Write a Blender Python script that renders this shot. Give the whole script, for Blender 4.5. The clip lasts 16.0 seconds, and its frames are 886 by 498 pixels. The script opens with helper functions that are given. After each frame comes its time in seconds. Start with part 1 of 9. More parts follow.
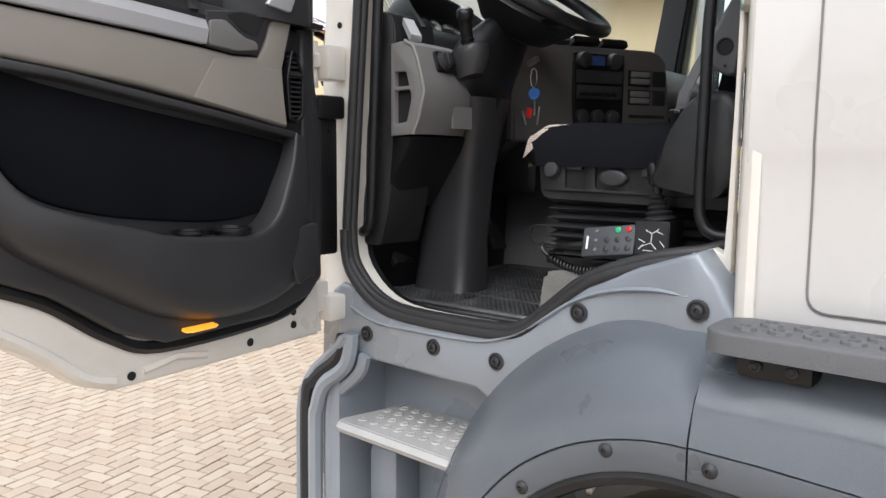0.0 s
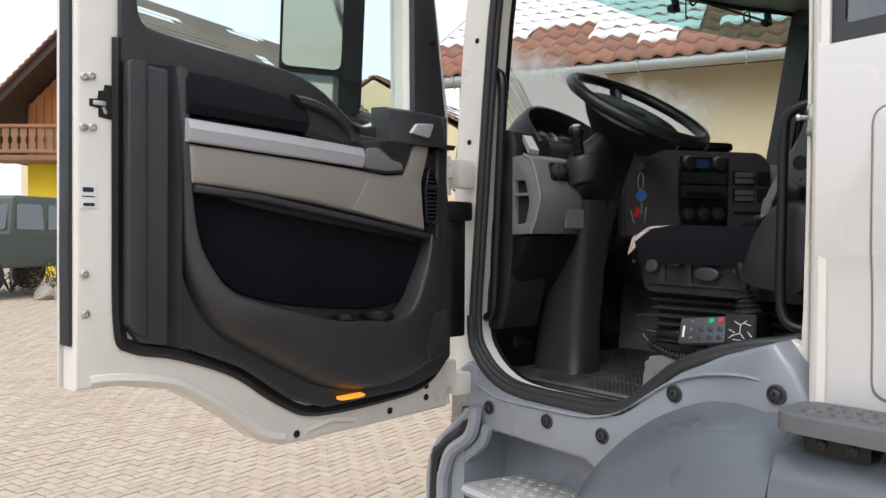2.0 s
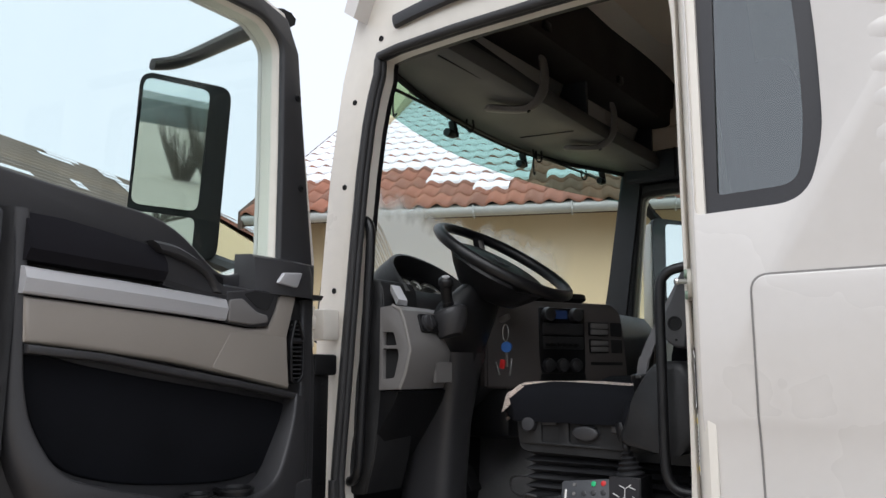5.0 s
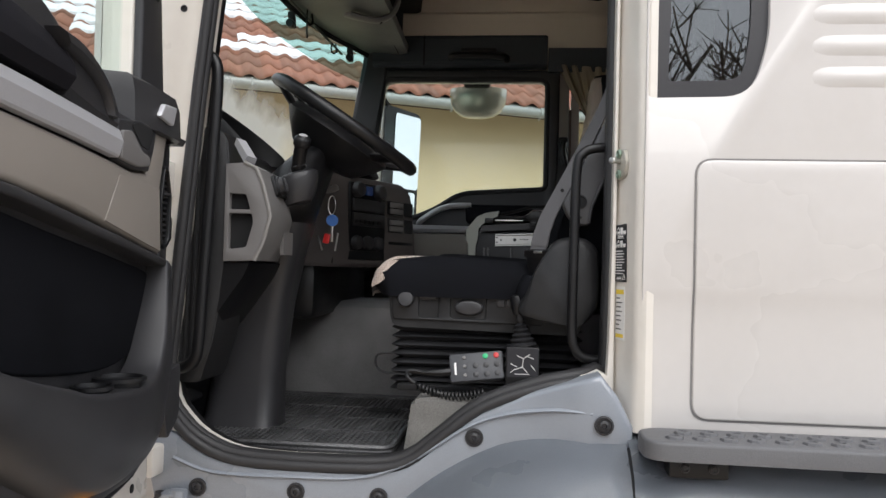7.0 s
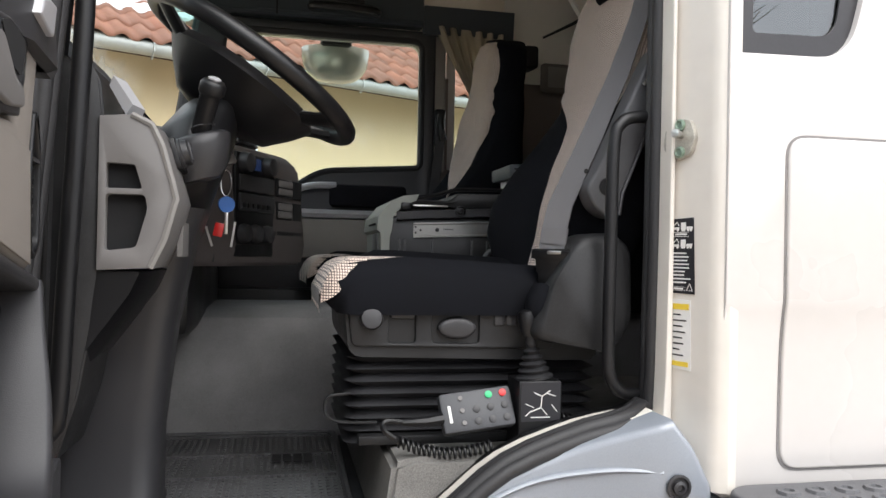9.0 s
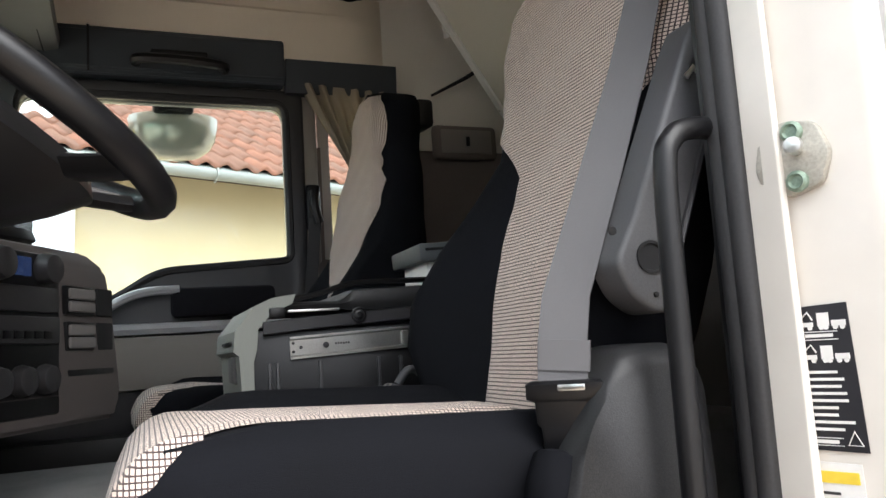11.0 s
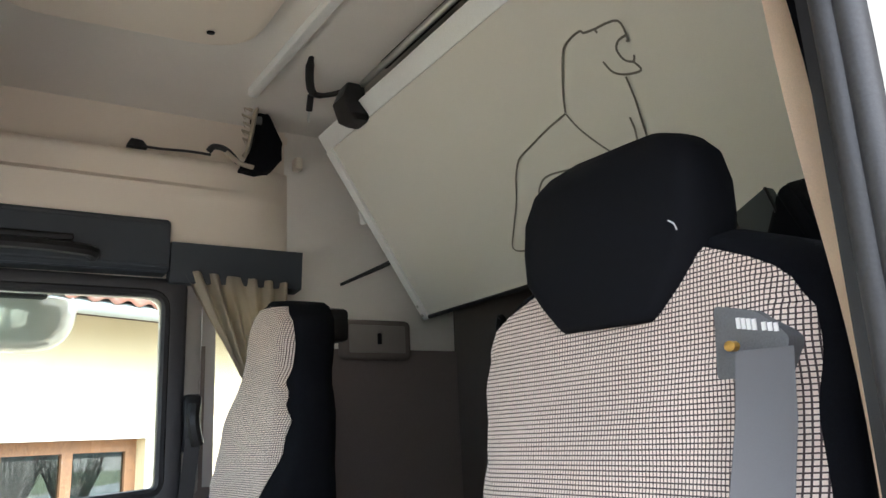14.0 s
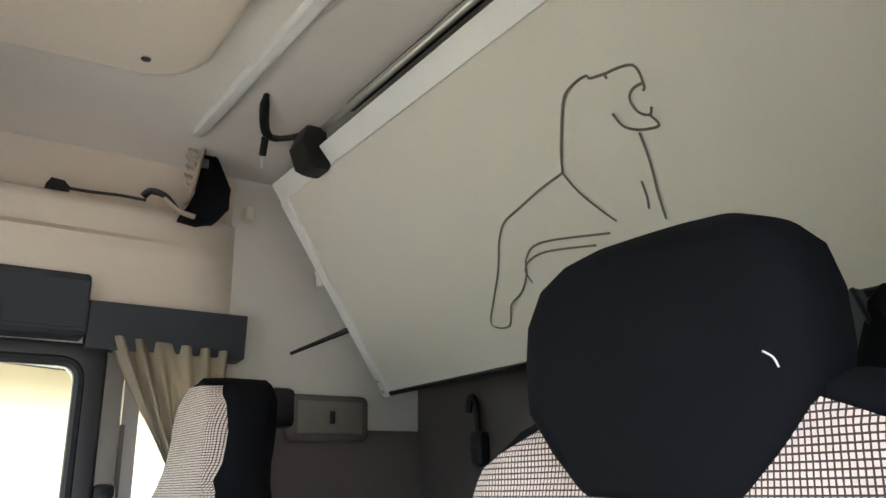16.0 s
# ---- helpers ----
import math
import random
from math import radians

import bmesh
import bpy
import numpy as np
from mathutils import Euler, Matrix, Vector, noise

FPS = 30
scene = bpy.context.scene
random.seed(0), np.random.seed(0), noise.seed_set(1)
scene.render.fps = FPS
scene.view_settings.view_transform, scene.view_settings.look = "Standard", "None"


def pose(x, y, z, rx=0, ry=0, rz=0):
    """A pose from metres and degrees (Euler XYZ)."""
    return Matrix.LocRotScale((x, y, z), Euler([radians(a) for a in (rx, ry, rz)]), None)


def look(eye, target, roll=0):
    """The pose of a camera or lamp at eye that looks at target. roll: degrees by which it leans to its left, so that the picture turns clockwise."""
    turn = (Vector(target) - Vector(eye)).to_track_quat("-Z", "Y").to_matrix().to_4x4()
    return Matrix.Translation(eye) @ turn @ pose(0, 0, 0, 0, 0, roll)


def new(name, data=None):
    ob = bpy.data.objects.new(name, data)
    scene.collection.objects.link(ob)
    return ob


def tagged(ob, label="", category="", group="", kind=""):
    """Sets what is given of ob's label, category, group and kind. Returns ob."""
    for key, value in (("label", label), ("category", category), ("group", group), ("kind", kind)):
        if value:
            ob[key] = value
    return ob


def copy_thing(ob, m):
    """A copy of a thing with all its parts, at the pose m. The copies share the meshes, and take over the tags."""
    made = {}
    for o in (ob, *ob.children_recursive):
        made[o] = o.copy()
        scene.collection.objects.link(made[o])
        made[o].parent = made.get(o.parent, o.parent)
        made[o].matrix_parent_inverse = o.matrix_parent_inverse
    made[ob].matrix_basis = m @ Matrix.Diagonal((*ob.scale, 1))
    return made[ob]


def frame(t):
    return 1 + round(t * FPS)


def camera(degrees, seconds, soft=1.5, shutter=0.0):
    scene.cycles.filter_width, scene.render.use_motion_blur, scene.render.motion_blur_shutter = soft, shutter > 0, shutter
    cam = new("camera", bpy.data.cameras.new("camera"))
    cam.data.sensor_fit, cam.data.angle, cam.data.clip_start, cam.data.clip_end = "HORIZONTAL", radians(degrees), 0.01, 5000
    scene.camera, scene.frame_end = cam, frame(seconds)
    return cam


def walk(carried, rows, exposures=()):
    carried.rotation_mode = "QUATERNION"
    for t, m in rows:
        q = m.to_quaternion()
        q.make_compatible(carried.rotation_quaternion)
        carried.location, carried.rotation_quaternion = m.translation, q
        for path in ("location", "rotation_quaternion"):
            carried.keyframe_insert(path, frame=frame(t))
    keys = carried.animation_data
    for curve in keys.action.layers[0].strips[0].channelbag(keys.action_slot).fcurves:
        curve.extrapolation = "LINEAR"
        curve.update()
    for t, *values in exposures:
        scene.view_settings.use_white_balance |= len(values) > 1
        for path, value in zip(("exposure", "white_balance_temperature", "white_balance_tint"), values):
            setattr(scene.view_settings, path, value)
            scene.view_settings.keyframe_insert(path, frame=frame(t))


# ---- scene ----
cam = camera(60.2, 16.0)
PATH = [
    (0, (0.02, 0.036, 1.497), (-1.252, 1.562, 1.264), 0.5),
    (0.5, (0.182, -0.046, 1.503), (-1.255, 1.332, 1.307), 0.2),
    (1, (0.269, -0.111, 1.52), (-1.24, 1.193, 1.365), 0.2),
    (1.5, (0.27, -0.14, 1.529), (-1.26, 1.146, 1.433), 0.3),
    (2, (0.253, -0.164, 1.547), (-1.27, 1.132, 1.518), 0.4),
    (2.5, (0.244, -0.178, 1.555), (-1.265, 1.134, 1.604), 0.2),
    (3, (0.233, -0.186, 1.572), (-1.249, 1.152, 1.7), -0.0),
    (3.2, (0.229, -0.182, 1.571), (-1.242, 1.164, 1.729), -0.1),
    (5.3, (-0.004, -0.169, 1.611), (-1.051, 1.5, 1.958), 0.7),
    (5.5, (-0.093, -0.166, 1.6), (-1.036, 1.564, 1.944), 0.9),
    (6, (-0.268, -0.152, 1.607), (-0.979, 1.697, 1.883), 0.6),
    (6.5, (-0.487, -0.233, 1.576), (-0.94, 1.706, 1.76), 0.9),
    (7, (-0.69, -0.282, 1.547), (-0.884, 1.708, 1.606), 1.5),
    (7.5, (-0.845, -0.187, 1.533), (-0.854, 1.813, 1.544), 1.0),
    (8, (-0.973, -0.056, 1.552), (-0.868, 1.941, 1.56), 0.8),
    (8.5, (-1.081, 0.087, 1.56), (-0.827, 2.071, 1.564), 1.2),
    (8.7, (-1.127, 0.156, 1.574), (-0.797, 2.129, 1.576), 1.3),
    (10.8, (-1.025, 0.873, 1.629), (-0.371, 2.747, 1.876), -3.0),
    (11, (-1.02, 0.935, 1.649), (-0.291, 2.781, 1.897), -3.8),
    (11.5, (-1.048, 1.043, 1.667), (-0.16, 2.819, 1.903), -3.2),
    (12, (-1.085, 1.097, 1.687), (-0.123, 2.827, 1.97), -2.5),
    (12.5, (-1.022, 1.186, 1.761), (-0.011, 2.871, 2.131), -3.1),
    (13, (-0.992, 1.278, 1.872), (-0.043, 2.99, 2.283), -0.7),
    (13.5, (-0.987, 1.264, 2.025), (-0.068, 2.989, 2.451), -0.7),
    (14, (-1.016, 1.239, 2.075), (0.009, 2.89, 2.549), -2.7),
    (14.5, (-0.989, 1.251, 2.098), (0.133, 2.815, 2.638), -2.8),
    (15, (-0.968, 1.288, 2.1), (0.181, 2.83, 2.65), -2.9),
    (15.5, (-0.91, 1.335, 2.114), (0.206, 2.88, 2.719), -3.8),
    (16, (-0.883, 1.463, 2.198), (0.203, 3.034, 2.79), -1.3),
]
walk(cam, [(t, look(eye, target, roll)) for t, eye, target, roll in PATH],
     [(0.0, 1.02, 6250, 9), (1.5, 0.76, 6200, 9), (3.0, 0.68, 6200, 9), (5.5, 0.50, 6150, 9), (7.0, 0.80, 6350, 10), (8.7, 1.28, 6400, 10), (10.8, 1.90, 6350, 10), (12.5, 2.45, 6250, 9),
      (14.0, 2.92, 5850, 9), (15.0, 2.92, 5800, 9), (16.0, 3.30, 5800, 9)])

# ---- sky and light ----
world = bpy.data.worlds.new("sky")
scene.world = world
world.use_nodes = True
wn, wl = world.node_tree.nodes, world.node_tree.links
sky = wn.new("ShaderNodeTexSky")
sky.sky_type, sky.sun_disc = "NISHITA", False
sky.sun_elevation, sky.sun_rotation = radians(51), radians(160)
sky.dust_density = 3.0
cloud = wn.new("ShaderNodeMix")
cloud.data_type = "RGBA"
cloud.inputs[0].default_value = 0.93
cloud.inputs[7].default_value = (9.05, 9.25, 9.95, 1)
wl.new(sky.outputs[0], cloud.inputs[6])
wl.new(cloud.outputs[2], wn["Background"].inputs[0])
wn["Background"].inputs[1].default_value = 0.082
# added soft lamp from the door side; no sun breaks through the overcast
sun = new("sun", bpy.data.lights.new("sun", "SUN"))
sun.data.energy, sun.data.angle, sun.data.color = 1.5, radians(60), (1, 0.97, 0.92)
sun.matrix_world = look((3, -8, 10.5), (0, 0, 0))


# ---- materials ----
def material(name, base, rough=0.5, metal=0.0, vary=0.12, stain=2.0, grain=180.0, bump=0.05, coat=0.0, tint=None, spec=0.5):
    """A surface with stains of about 1/stain metres, grain of about 1/grain metres and a fine relief."""
    m = bpy.data.materials.new(name)
    m.use_nodes = True
    n, k = m.node_tree.nodes, m.node_tree.links
    b = n["Principled BSDF"]
    b.inputs["Metallic"].default_value = metal
    b.inputs["Coat Weight"].default_value = coat
    b.inputs["Specular IOR Level"].default_value = spec
    co = n.new("ShaderNodeTexCoord")
    big, fine = n.new("ShaderNodeTexNoise"), n.new("ShaderNodeTexNoise")
    big.inputs["Scale"].default_value, big.inputs["Detail"].default_value = stain, 5
    fine.inputs["Scale"].default_value, fine.inputs["Detail"].default_value = grain, 2
    both = n.new("ShaderNodeMath")
    both.operation = "ADD"
    for s, t in ((big, 0), (fine, 1)):
        k.new(co.outputs["Object"], s.inputs["Vector"])
        k.new(s.outputs["Fac"], both.inputs[t])
    ramp = n.new("ShaderNodeMapRange")
    ramp.inputs["From Min"].default_value, ramp.inputs["From Max"].default_value = 0.7, 1.3
    k.new(both.outputs[0], ramp.inputs["Value"])
    mix = n.new("ShaderNodeMix")
    mix.data_type = "RGBA"
    dark = tint or tuple(c * (1 - vary) for c in base)
    lite = tuple(min(1, c * (1 + vary)) for c in base)
    mix.inputs[6].default_value, mix.inputs[7].default_value = (*dark, 1), (*lite, 1)
    k.new(ramp.outputs[0], mix.inputs[0])
    k.new(mix.outputs[2], b.inputs["Base Color"])
    rr = n.new("ShaderNodeMapRange")
    rr.inputs["From Min"].default_value, rr.inputs["From Max"].default_value = 0.3, 0.7
    rr.inputs["To Min"].default_value, rr.inputs["To Max"].default_value = max(0.03, rough * 0.8), min(1, rough * 1.2)
    k.new(big.outputs["Fac"], rr.inputs["Value"])
    k.new(rr.outputs[0], b.inputs["Roughness"])
    if bump:
        bp = n.new("ShaderNodeBump")
        bp.inputs["Strength"].default_value, bp.inputs["Distance"].default_value = bump, 0.002
        k.new(fine.outputs["Fac"], bp.inputs["Height"])
        k.new(bp.outputs[0], b.inputs["Normal"])
    return m


def varied(name, base, other, rough=0.8, stain=1.5, grain=60.0, bump=0.3):
    """For pieces: each piece takes its own shade between the two colours."""
    m = material(name, base, rough, vary=0.15, stain=stain, grain=grain, bump=bump)
    n, k = m.node_tree.nodes, m.node_tree.links
    info, geo = n.new("ShaderNodeObjectInfo"), n.new("ShaderNodeNewGeometry")
    add, fr = n.new("ShaderNodeMath"), n.new("ShaderNodeMath")
    add.operation, fr.operation = "ADD", "FRACT"
    k.new(info.outputs["Random"], add.inputs[0])
    k.new(geo.outputs["Random Per Island"], add.inputs[1])
    k.new(add.outputs[0], fr.inputs[0])
    mix, b = n.new("ShaderNodeMix"), n["Principled BSDF"]
    mix.data_type = "RGBA"
    old = b.inputs["Base Color"].links[0].from_socket
    k.new(old, mix.inputs[6])
    mix.inputs[7].default_value = (*other, 1)
    k.new(fr.outputs[0], mix.inputs[0])
    k.new(mix.outputs[2], b.inputs["Base Color"])
    return m


def pane(name, tint, gloss=0.05, rough=0.0):
    """Clear or tinted thin glass."""
    m = bpy.data.materials.new(name)
    m.use_nodes = True
    n, k = m.node_tree.nodes, m.node_tree.links
    n.remove(n["Principled BSDF"])
    tr, gl, fr, mx = (n.new("ShaderNode" + q) for q in ("BsdfTransparent", "BsdfGlossy", "LayerWeight", "MixShader"))
    up, add = n.new("ShaderNodeMath"), n.new("ShaderNodeMath")
    up.operation, add.operation = "POWER", "MULTIPLY_ADD"
    up.inputs[1].default_value, add.inputs[1].default_value, add.inputs[2].default_value = 5.0, 0.8, gloss
    tr.inputs[0].default_value = (*tint, 1)
    gl.inputs["Roughness"].default_value = rough
    fr.inputs[0].default_value = 0.5
    k.new(fr.outputs["Facing"], up.inputs[0])
    k.new(up.outputs[0], add.inputs[0])
    k.new(add.outputs[0], mx.inputs[0])
    k.new(tr.outputs[0], mx.inputs[1])
    k.new(gl.outputs[0], mx.inputs[2])
    k.new(mx.outputs[0], n["Material Output"].inputs[0])
    return m


def checks(name, axis, first="Y"):
    """Woven seat cloth: small beige bars on a dark brown ground."""
    m = material(name, (0.74, 0.61, 0.52), 0.9, vary=0.08, grain=400, bump=0.3)
    n, k = m.node_tree.nodes, m.node_tree.links
    co = next(x for x in n if x.bl_idname == "ShaderNodeTexCoord")
    sep = n.new("ShaderNodeSeparateXYZ")
    k.new(co.outputs["Object"], sep.inputs[0])
    gates = []
    for out, size, cut in ((first, 0.0047, 0.30), (axis, 0.0052, 0.29)):
        d, f, g = (n.new("ShaderNodeMath") for _ in range(3))
        d.operation, f.operation, g.operation = "DIVIDE", "FRACT", "GREATER_THAN"
        d.inputs[1].default_value, g.inputs[1].default_value = size, cut
        k.new(sep.outputs[out], d.inputs[0])
        k.new(d.outputs[0], f.inputs[0])
        k.new(f.outputs[0], g.inputs[0])
        gates.append(g)
    both = n.new("ShaderNodeMath")
    both.operation = "MULTIPLY"
    k.new(gates[0].outputs[0], both.inputs[0])
    k.new(gates[1].outputs[0], both.inputs[1])
    mix, b = n.new("ShaderNodeMix"), n["Principled BSDF"]
    mix.data_type = "RGBA"
    mix.inputs[6].default_value = (0.050, 0.030, 0.030, 1)
    k.new(b.inputs["Base Color"].links[0].from_socket, mix.inputs[7])
    k.new(both.outputs[0], mix.inputs[0])
    k.new(mix.outputs[2], b.inputs["Base Color"])
    b.inputs["Sheen Weight"].default_value = 0.2
    return m


WHITE = material("white_paint", (0.58, 0.553, 0.53), 0.26, vary=0.012, stain=1.2, grain=40, bump=0.0, coat=0.5)
WHITE_IN = material("white_jamb_paint", (0.70, 0.66, 0.60), 0.33, vary=0.035, stain=3, grain=25, bump=0.0, coat=0.3)
BLUEGREY = material("blue_grey_plastic", (0.235, 0.256, 0.288), 0.30, vary=0.12, stain=4, grain=700, bump=0.06, coat=0.30, spec=0.7)
STEPGREY = material("grey_step_plastic", (0.11, 0.11, 0.115), 0.6, vary=0.15, stain=8, grain=500, bump=0.3)
BLACK = material("black_plastic", (0.006, 0.006, 0.007), 0.38, vary=0.3, stain=5, grain=900, bump=0.12, spec=0.4)
DARK = material("dark_grey_plastic", (0.030, 0.0295, 0.032), 0.40, vary=0.2, stain=4, grain=900, bump=0.15, spec=0.45)
DUSTY = material("dusty_black_plastic", (0.018, 0.018, 0.019), 0.42, vary=0.45, stain=9, grain=700, bump=0.15, spec=0.28)
TAUPE = material("taupe_plastic", (0.25, 0.225, 0.20), 0.5, vary=0.06, stain=3, grain=900, bump=0.12)
SILVER = material("silver_plastic", (0.50, 0.50, 0.52), 0.38, metal=0.3, vary=0.05, stain=4, grain=500, bump=0.02)
GREYTRIM = material("mid_grey_plastic", (0.15, 0.143, 0.14), 0.5, vary=0.08, stain=4, grain=900, bump=0.12)
RUBBER = material("black_rubber", (0.014, 0.014, 0.016), 0.6, vary=0.3, stain=8, grain=300, bump=0.15)
RUBBERGREY = material("grey_rubber", (0.024, 0.0235, 0.025), 0.55, vary=0.2, stain=8, grain=300, bump=0.1)
CLOTH = material("black_cloth", (0.0068, 0.0072, 0.0092), 0.95, vary=0.3, stain=7, grain=1200, bump=0.35, spec=0.08)
VELOUR = material("dark_velour", (0.010, 0.0095, 0.012), 0.95, vary=0.35, stain=6, grain=1500, bump=0.4, spec=0.12)
CHECKS = checks("checked_cloth", "Z")
CHECKS_FLAT = checks("checked_cloth_flat", "X")
CHECKS_SIDE = checks("checked_cloth_side", "Z", "X")
BELT = material("grey_webbing", (0.105, 0.102, 0.106), 0.75, vary=0.06, stain=6, grain=1500, bump=0.4)
CARPET = material("grey_carpet", (0.215, 0.21, 0.212), 0.75, vary=0.35, stain=6, grain=700, bump=0.8, spec=0.2)
DUSTCARPET = material("dusty_carpet", (0.19, 0.185, 0.175), 0.95, vary=0.3, stain=9, grain=500, bump=0.8, spec=0.2)
MAT = material("black_rubber_mat", (0.085, 0.085, 0.088), 0.36, vary=0.45, stain=7, grain=250, bump=0.2, tint=(0.018, 0.018, 0.019))
BEIGE = material("beige_headliner", (0.76, 0.67, 0.56), 0.85, vary=0.05, stain=3, grain=900, bump=0.25)
HEADGREY = material("grey_beige_headliner", (0.76, 0.715, 0.65), 0.9, vary=0.06, stain=3, grain=900, bump=0.25)
BUNK = material("beige_bunk_board", (0.66, 0.63, 0.555), 0.6, vary=0.04, stain=2, grain=600, bump=0.08)
BUNKEDGE = material("white_bunk_edge", (0.80, 0.80, 0.77), 0.35, vary=0.05, stain=4, grain=300, bump=0.05)
CURTAIN = material("taupe_curtain_cloth", (0.45, 0.39, 0.30), 0.9, vary=0.1, stain=5, grain=900, bump=0.3)
STRAP = material("tan_strap_cloth", (0.68, 0.53, 0.38), 0.9, vary=0.1, stain=6, grain=900, bump=0.3)
STEEL = material("bare_steel", (0.60, 0.60, 0.58), 0.32, metal=1.0, vary=0.1, stain=6, grain=300, bump=0.05)
ZINC = material("zinc_steel", (0.55, 0.54, 0.48), 0.42, metal=0.9, vary=0.12, stain=20, grain=400, bump=0.1)
ALU = material("anodised_step", (0.48, 0.47, 0.46), 0.55, metal=0.25, vary=0.1, stain=9, grain=300, bump=0.2)
GREENZINC = material("green_zinc_screw", (0.24, 0.32, 0.25), 0.45, metal=0.3, vary=0.2, stain=60, grain=400, bump=0.1)
PLATEZINC = material("dull_zinc_plate", (0.40, 0.38, 0.33), 0.5, metal=0.25, vary=0.2, stain=40, grain=300, bump=0.15)
GAP = material("soft_gap_grey", (0.20, 0.19, 0.185), 0.7, vary=0.2, stain=5, grain=200, bump=0.0)
# near-black put in for the shade inside holes, grooves and hollows; also plugs
HOLE = material("dark_hole", (0.008, 0.008, 0.009), 0.9, vary=0.1, bump=0)
MIRROR = material("mirror_silver", (0.86, 0.88, 0.87), 0.01, metal=1.0, vary=0.0, bump=0)
GLASS = pane("clear_glass", (0.90, 0.955, 0.94), 0.025)
TINTED = pane("green_glass", (0.36, 0.55, 0.50), 0.03)
DARKGLASS = pane("side_glass", (0.30, 0.38, 0.36), 0.20)
PRINT = material("black_sticker", (0.014, 0.014, 0.018), 0.5, vary=0.05, bump=0)
PAPER = material("white_print", (0.75, 0.74, 0.72), 0.6, vary=0.03, bump=0)
YELLOW = material("yellow_print", (0.75, 0.55, 0.05), 0.6, vary=0.05, bump=0)
BLUE = material("blue_plastic", (0.02, 0.14, 0.50), 0.35, vary=0.05, bump=0)
RED = material("red_plastic", (0.55, 0.02, 0.02), 0.35, vary=0.05, bump=0)
GREEN = material("green_plastic", (0.02, 0.42, 0.16), 0.4, vary=0.05, bump=0)
AMBER = material("amber_lens", (0.9, 0.35, 0.03), 0.3, vary=0.02, bump=0)
AMBER.node_tree.nodes["Principled BSDF"].inputs["Emission Color"].default_value = (1, 0.36, 0.03, 1)
AMBER.node_tree.nodes["Principled BSDF"].inputs["Emission Strength"].default_value = 0.6
DISPLAY = material("blue_display", (0.012, 0.016, 0.03), 0.2, vary=0.0, bump=0)
DISPLAY.node_tree.nodes["Principled BSDF"].inputs["Emission Color"].default_value = (0.15, 0.3, 0.9, 1)
DISPLAY.node_tree.nodes["Principled BSDF"].inputs["Emission Strength"].default_value = 0.02
LINE = material("dark_drawing_line", (0.15, 0.135, 0.11), 0.7, vary=0.1, bump=0)

# ---- mesh tools ----
AX = {"x": lambda a, b, h: (h, a, b), "y": lambda a, b, h: (a, h, b), "z": lambda a, b, h: (a, b, h)}


def box(bm, lo, hi, bevel=0.0, seg=2, turn=None):
    """A box, its edges rounded; turn: a matrix about its middle."""
    c = [(a + b) / 2 for a, b in zip(lo, hi)]
    s = [abs(b - a) for a, b in zip(lo, hi)]
    m = Matrix.Translation(c) @ (turn or Matrix()) @ Matrix.Diagonal((*s, 1))
    vs = bmesh.ops.create_cube(bm, size=1, matrix=m)["verts"]
    if bevel:
        es = list({e for v in vs for e in v.link_edges})
        bmesh.ops.bevel(bm, geom=es, offset=bevel, segments=seg, profile=0.5, affect="EDGES", clamp_overlap=True)
    return bm


def rounded(pts, r, n=4):
    """A flat outline with rounded corners; r is one radius or one a corner."""
    out, k = [], len(pts)
    rs = r if isinstance(r, (list, tuple)) else [r] * k
    for i in range(k):
        p, a, b = Vector(pts[i]), Vector(pts[i - 1]), Vector(pts[(i + 1) % k])
        d1, d2 = (a - p), (b - p)
        q = min(rs[i], d1.length * 0.45, d2.length * 0.45)
        if q <= 0:
            out.append(tuple(p))
            continue
        s, e = p + d1.normalized() * q, p + d2.normalized() * q
        for j in range(n + 1):
            t = j / n
            out.append(tuple(s * (1 - t) ** 2 + p * 2 * t * (1 - t) + e * t * t))
    return out


def smooth_line(pts, n=6, closed=False):
    """A curve through the points (Catmull-Rom)."""
    P = [Vector(p) for p in pts]
    k, out = len(P), []
    for i in range(k if closed else k - 1):
        a, b, c, d = (P[(i + o) % k] if closed else P[max(0, min(k - 1, i + o))] for o in (-1, 0, 1, 2))
        for j in range(n):
            t = j / n
            out.append(0.5 * (2 * b + (c - a) * t + (2 * a - 5 * b + 4 * c - d) * t * t + (3 * b - a - 3 * c + d) * t ** 3))
    if not closed:
        out.append(P[-1])
    return out


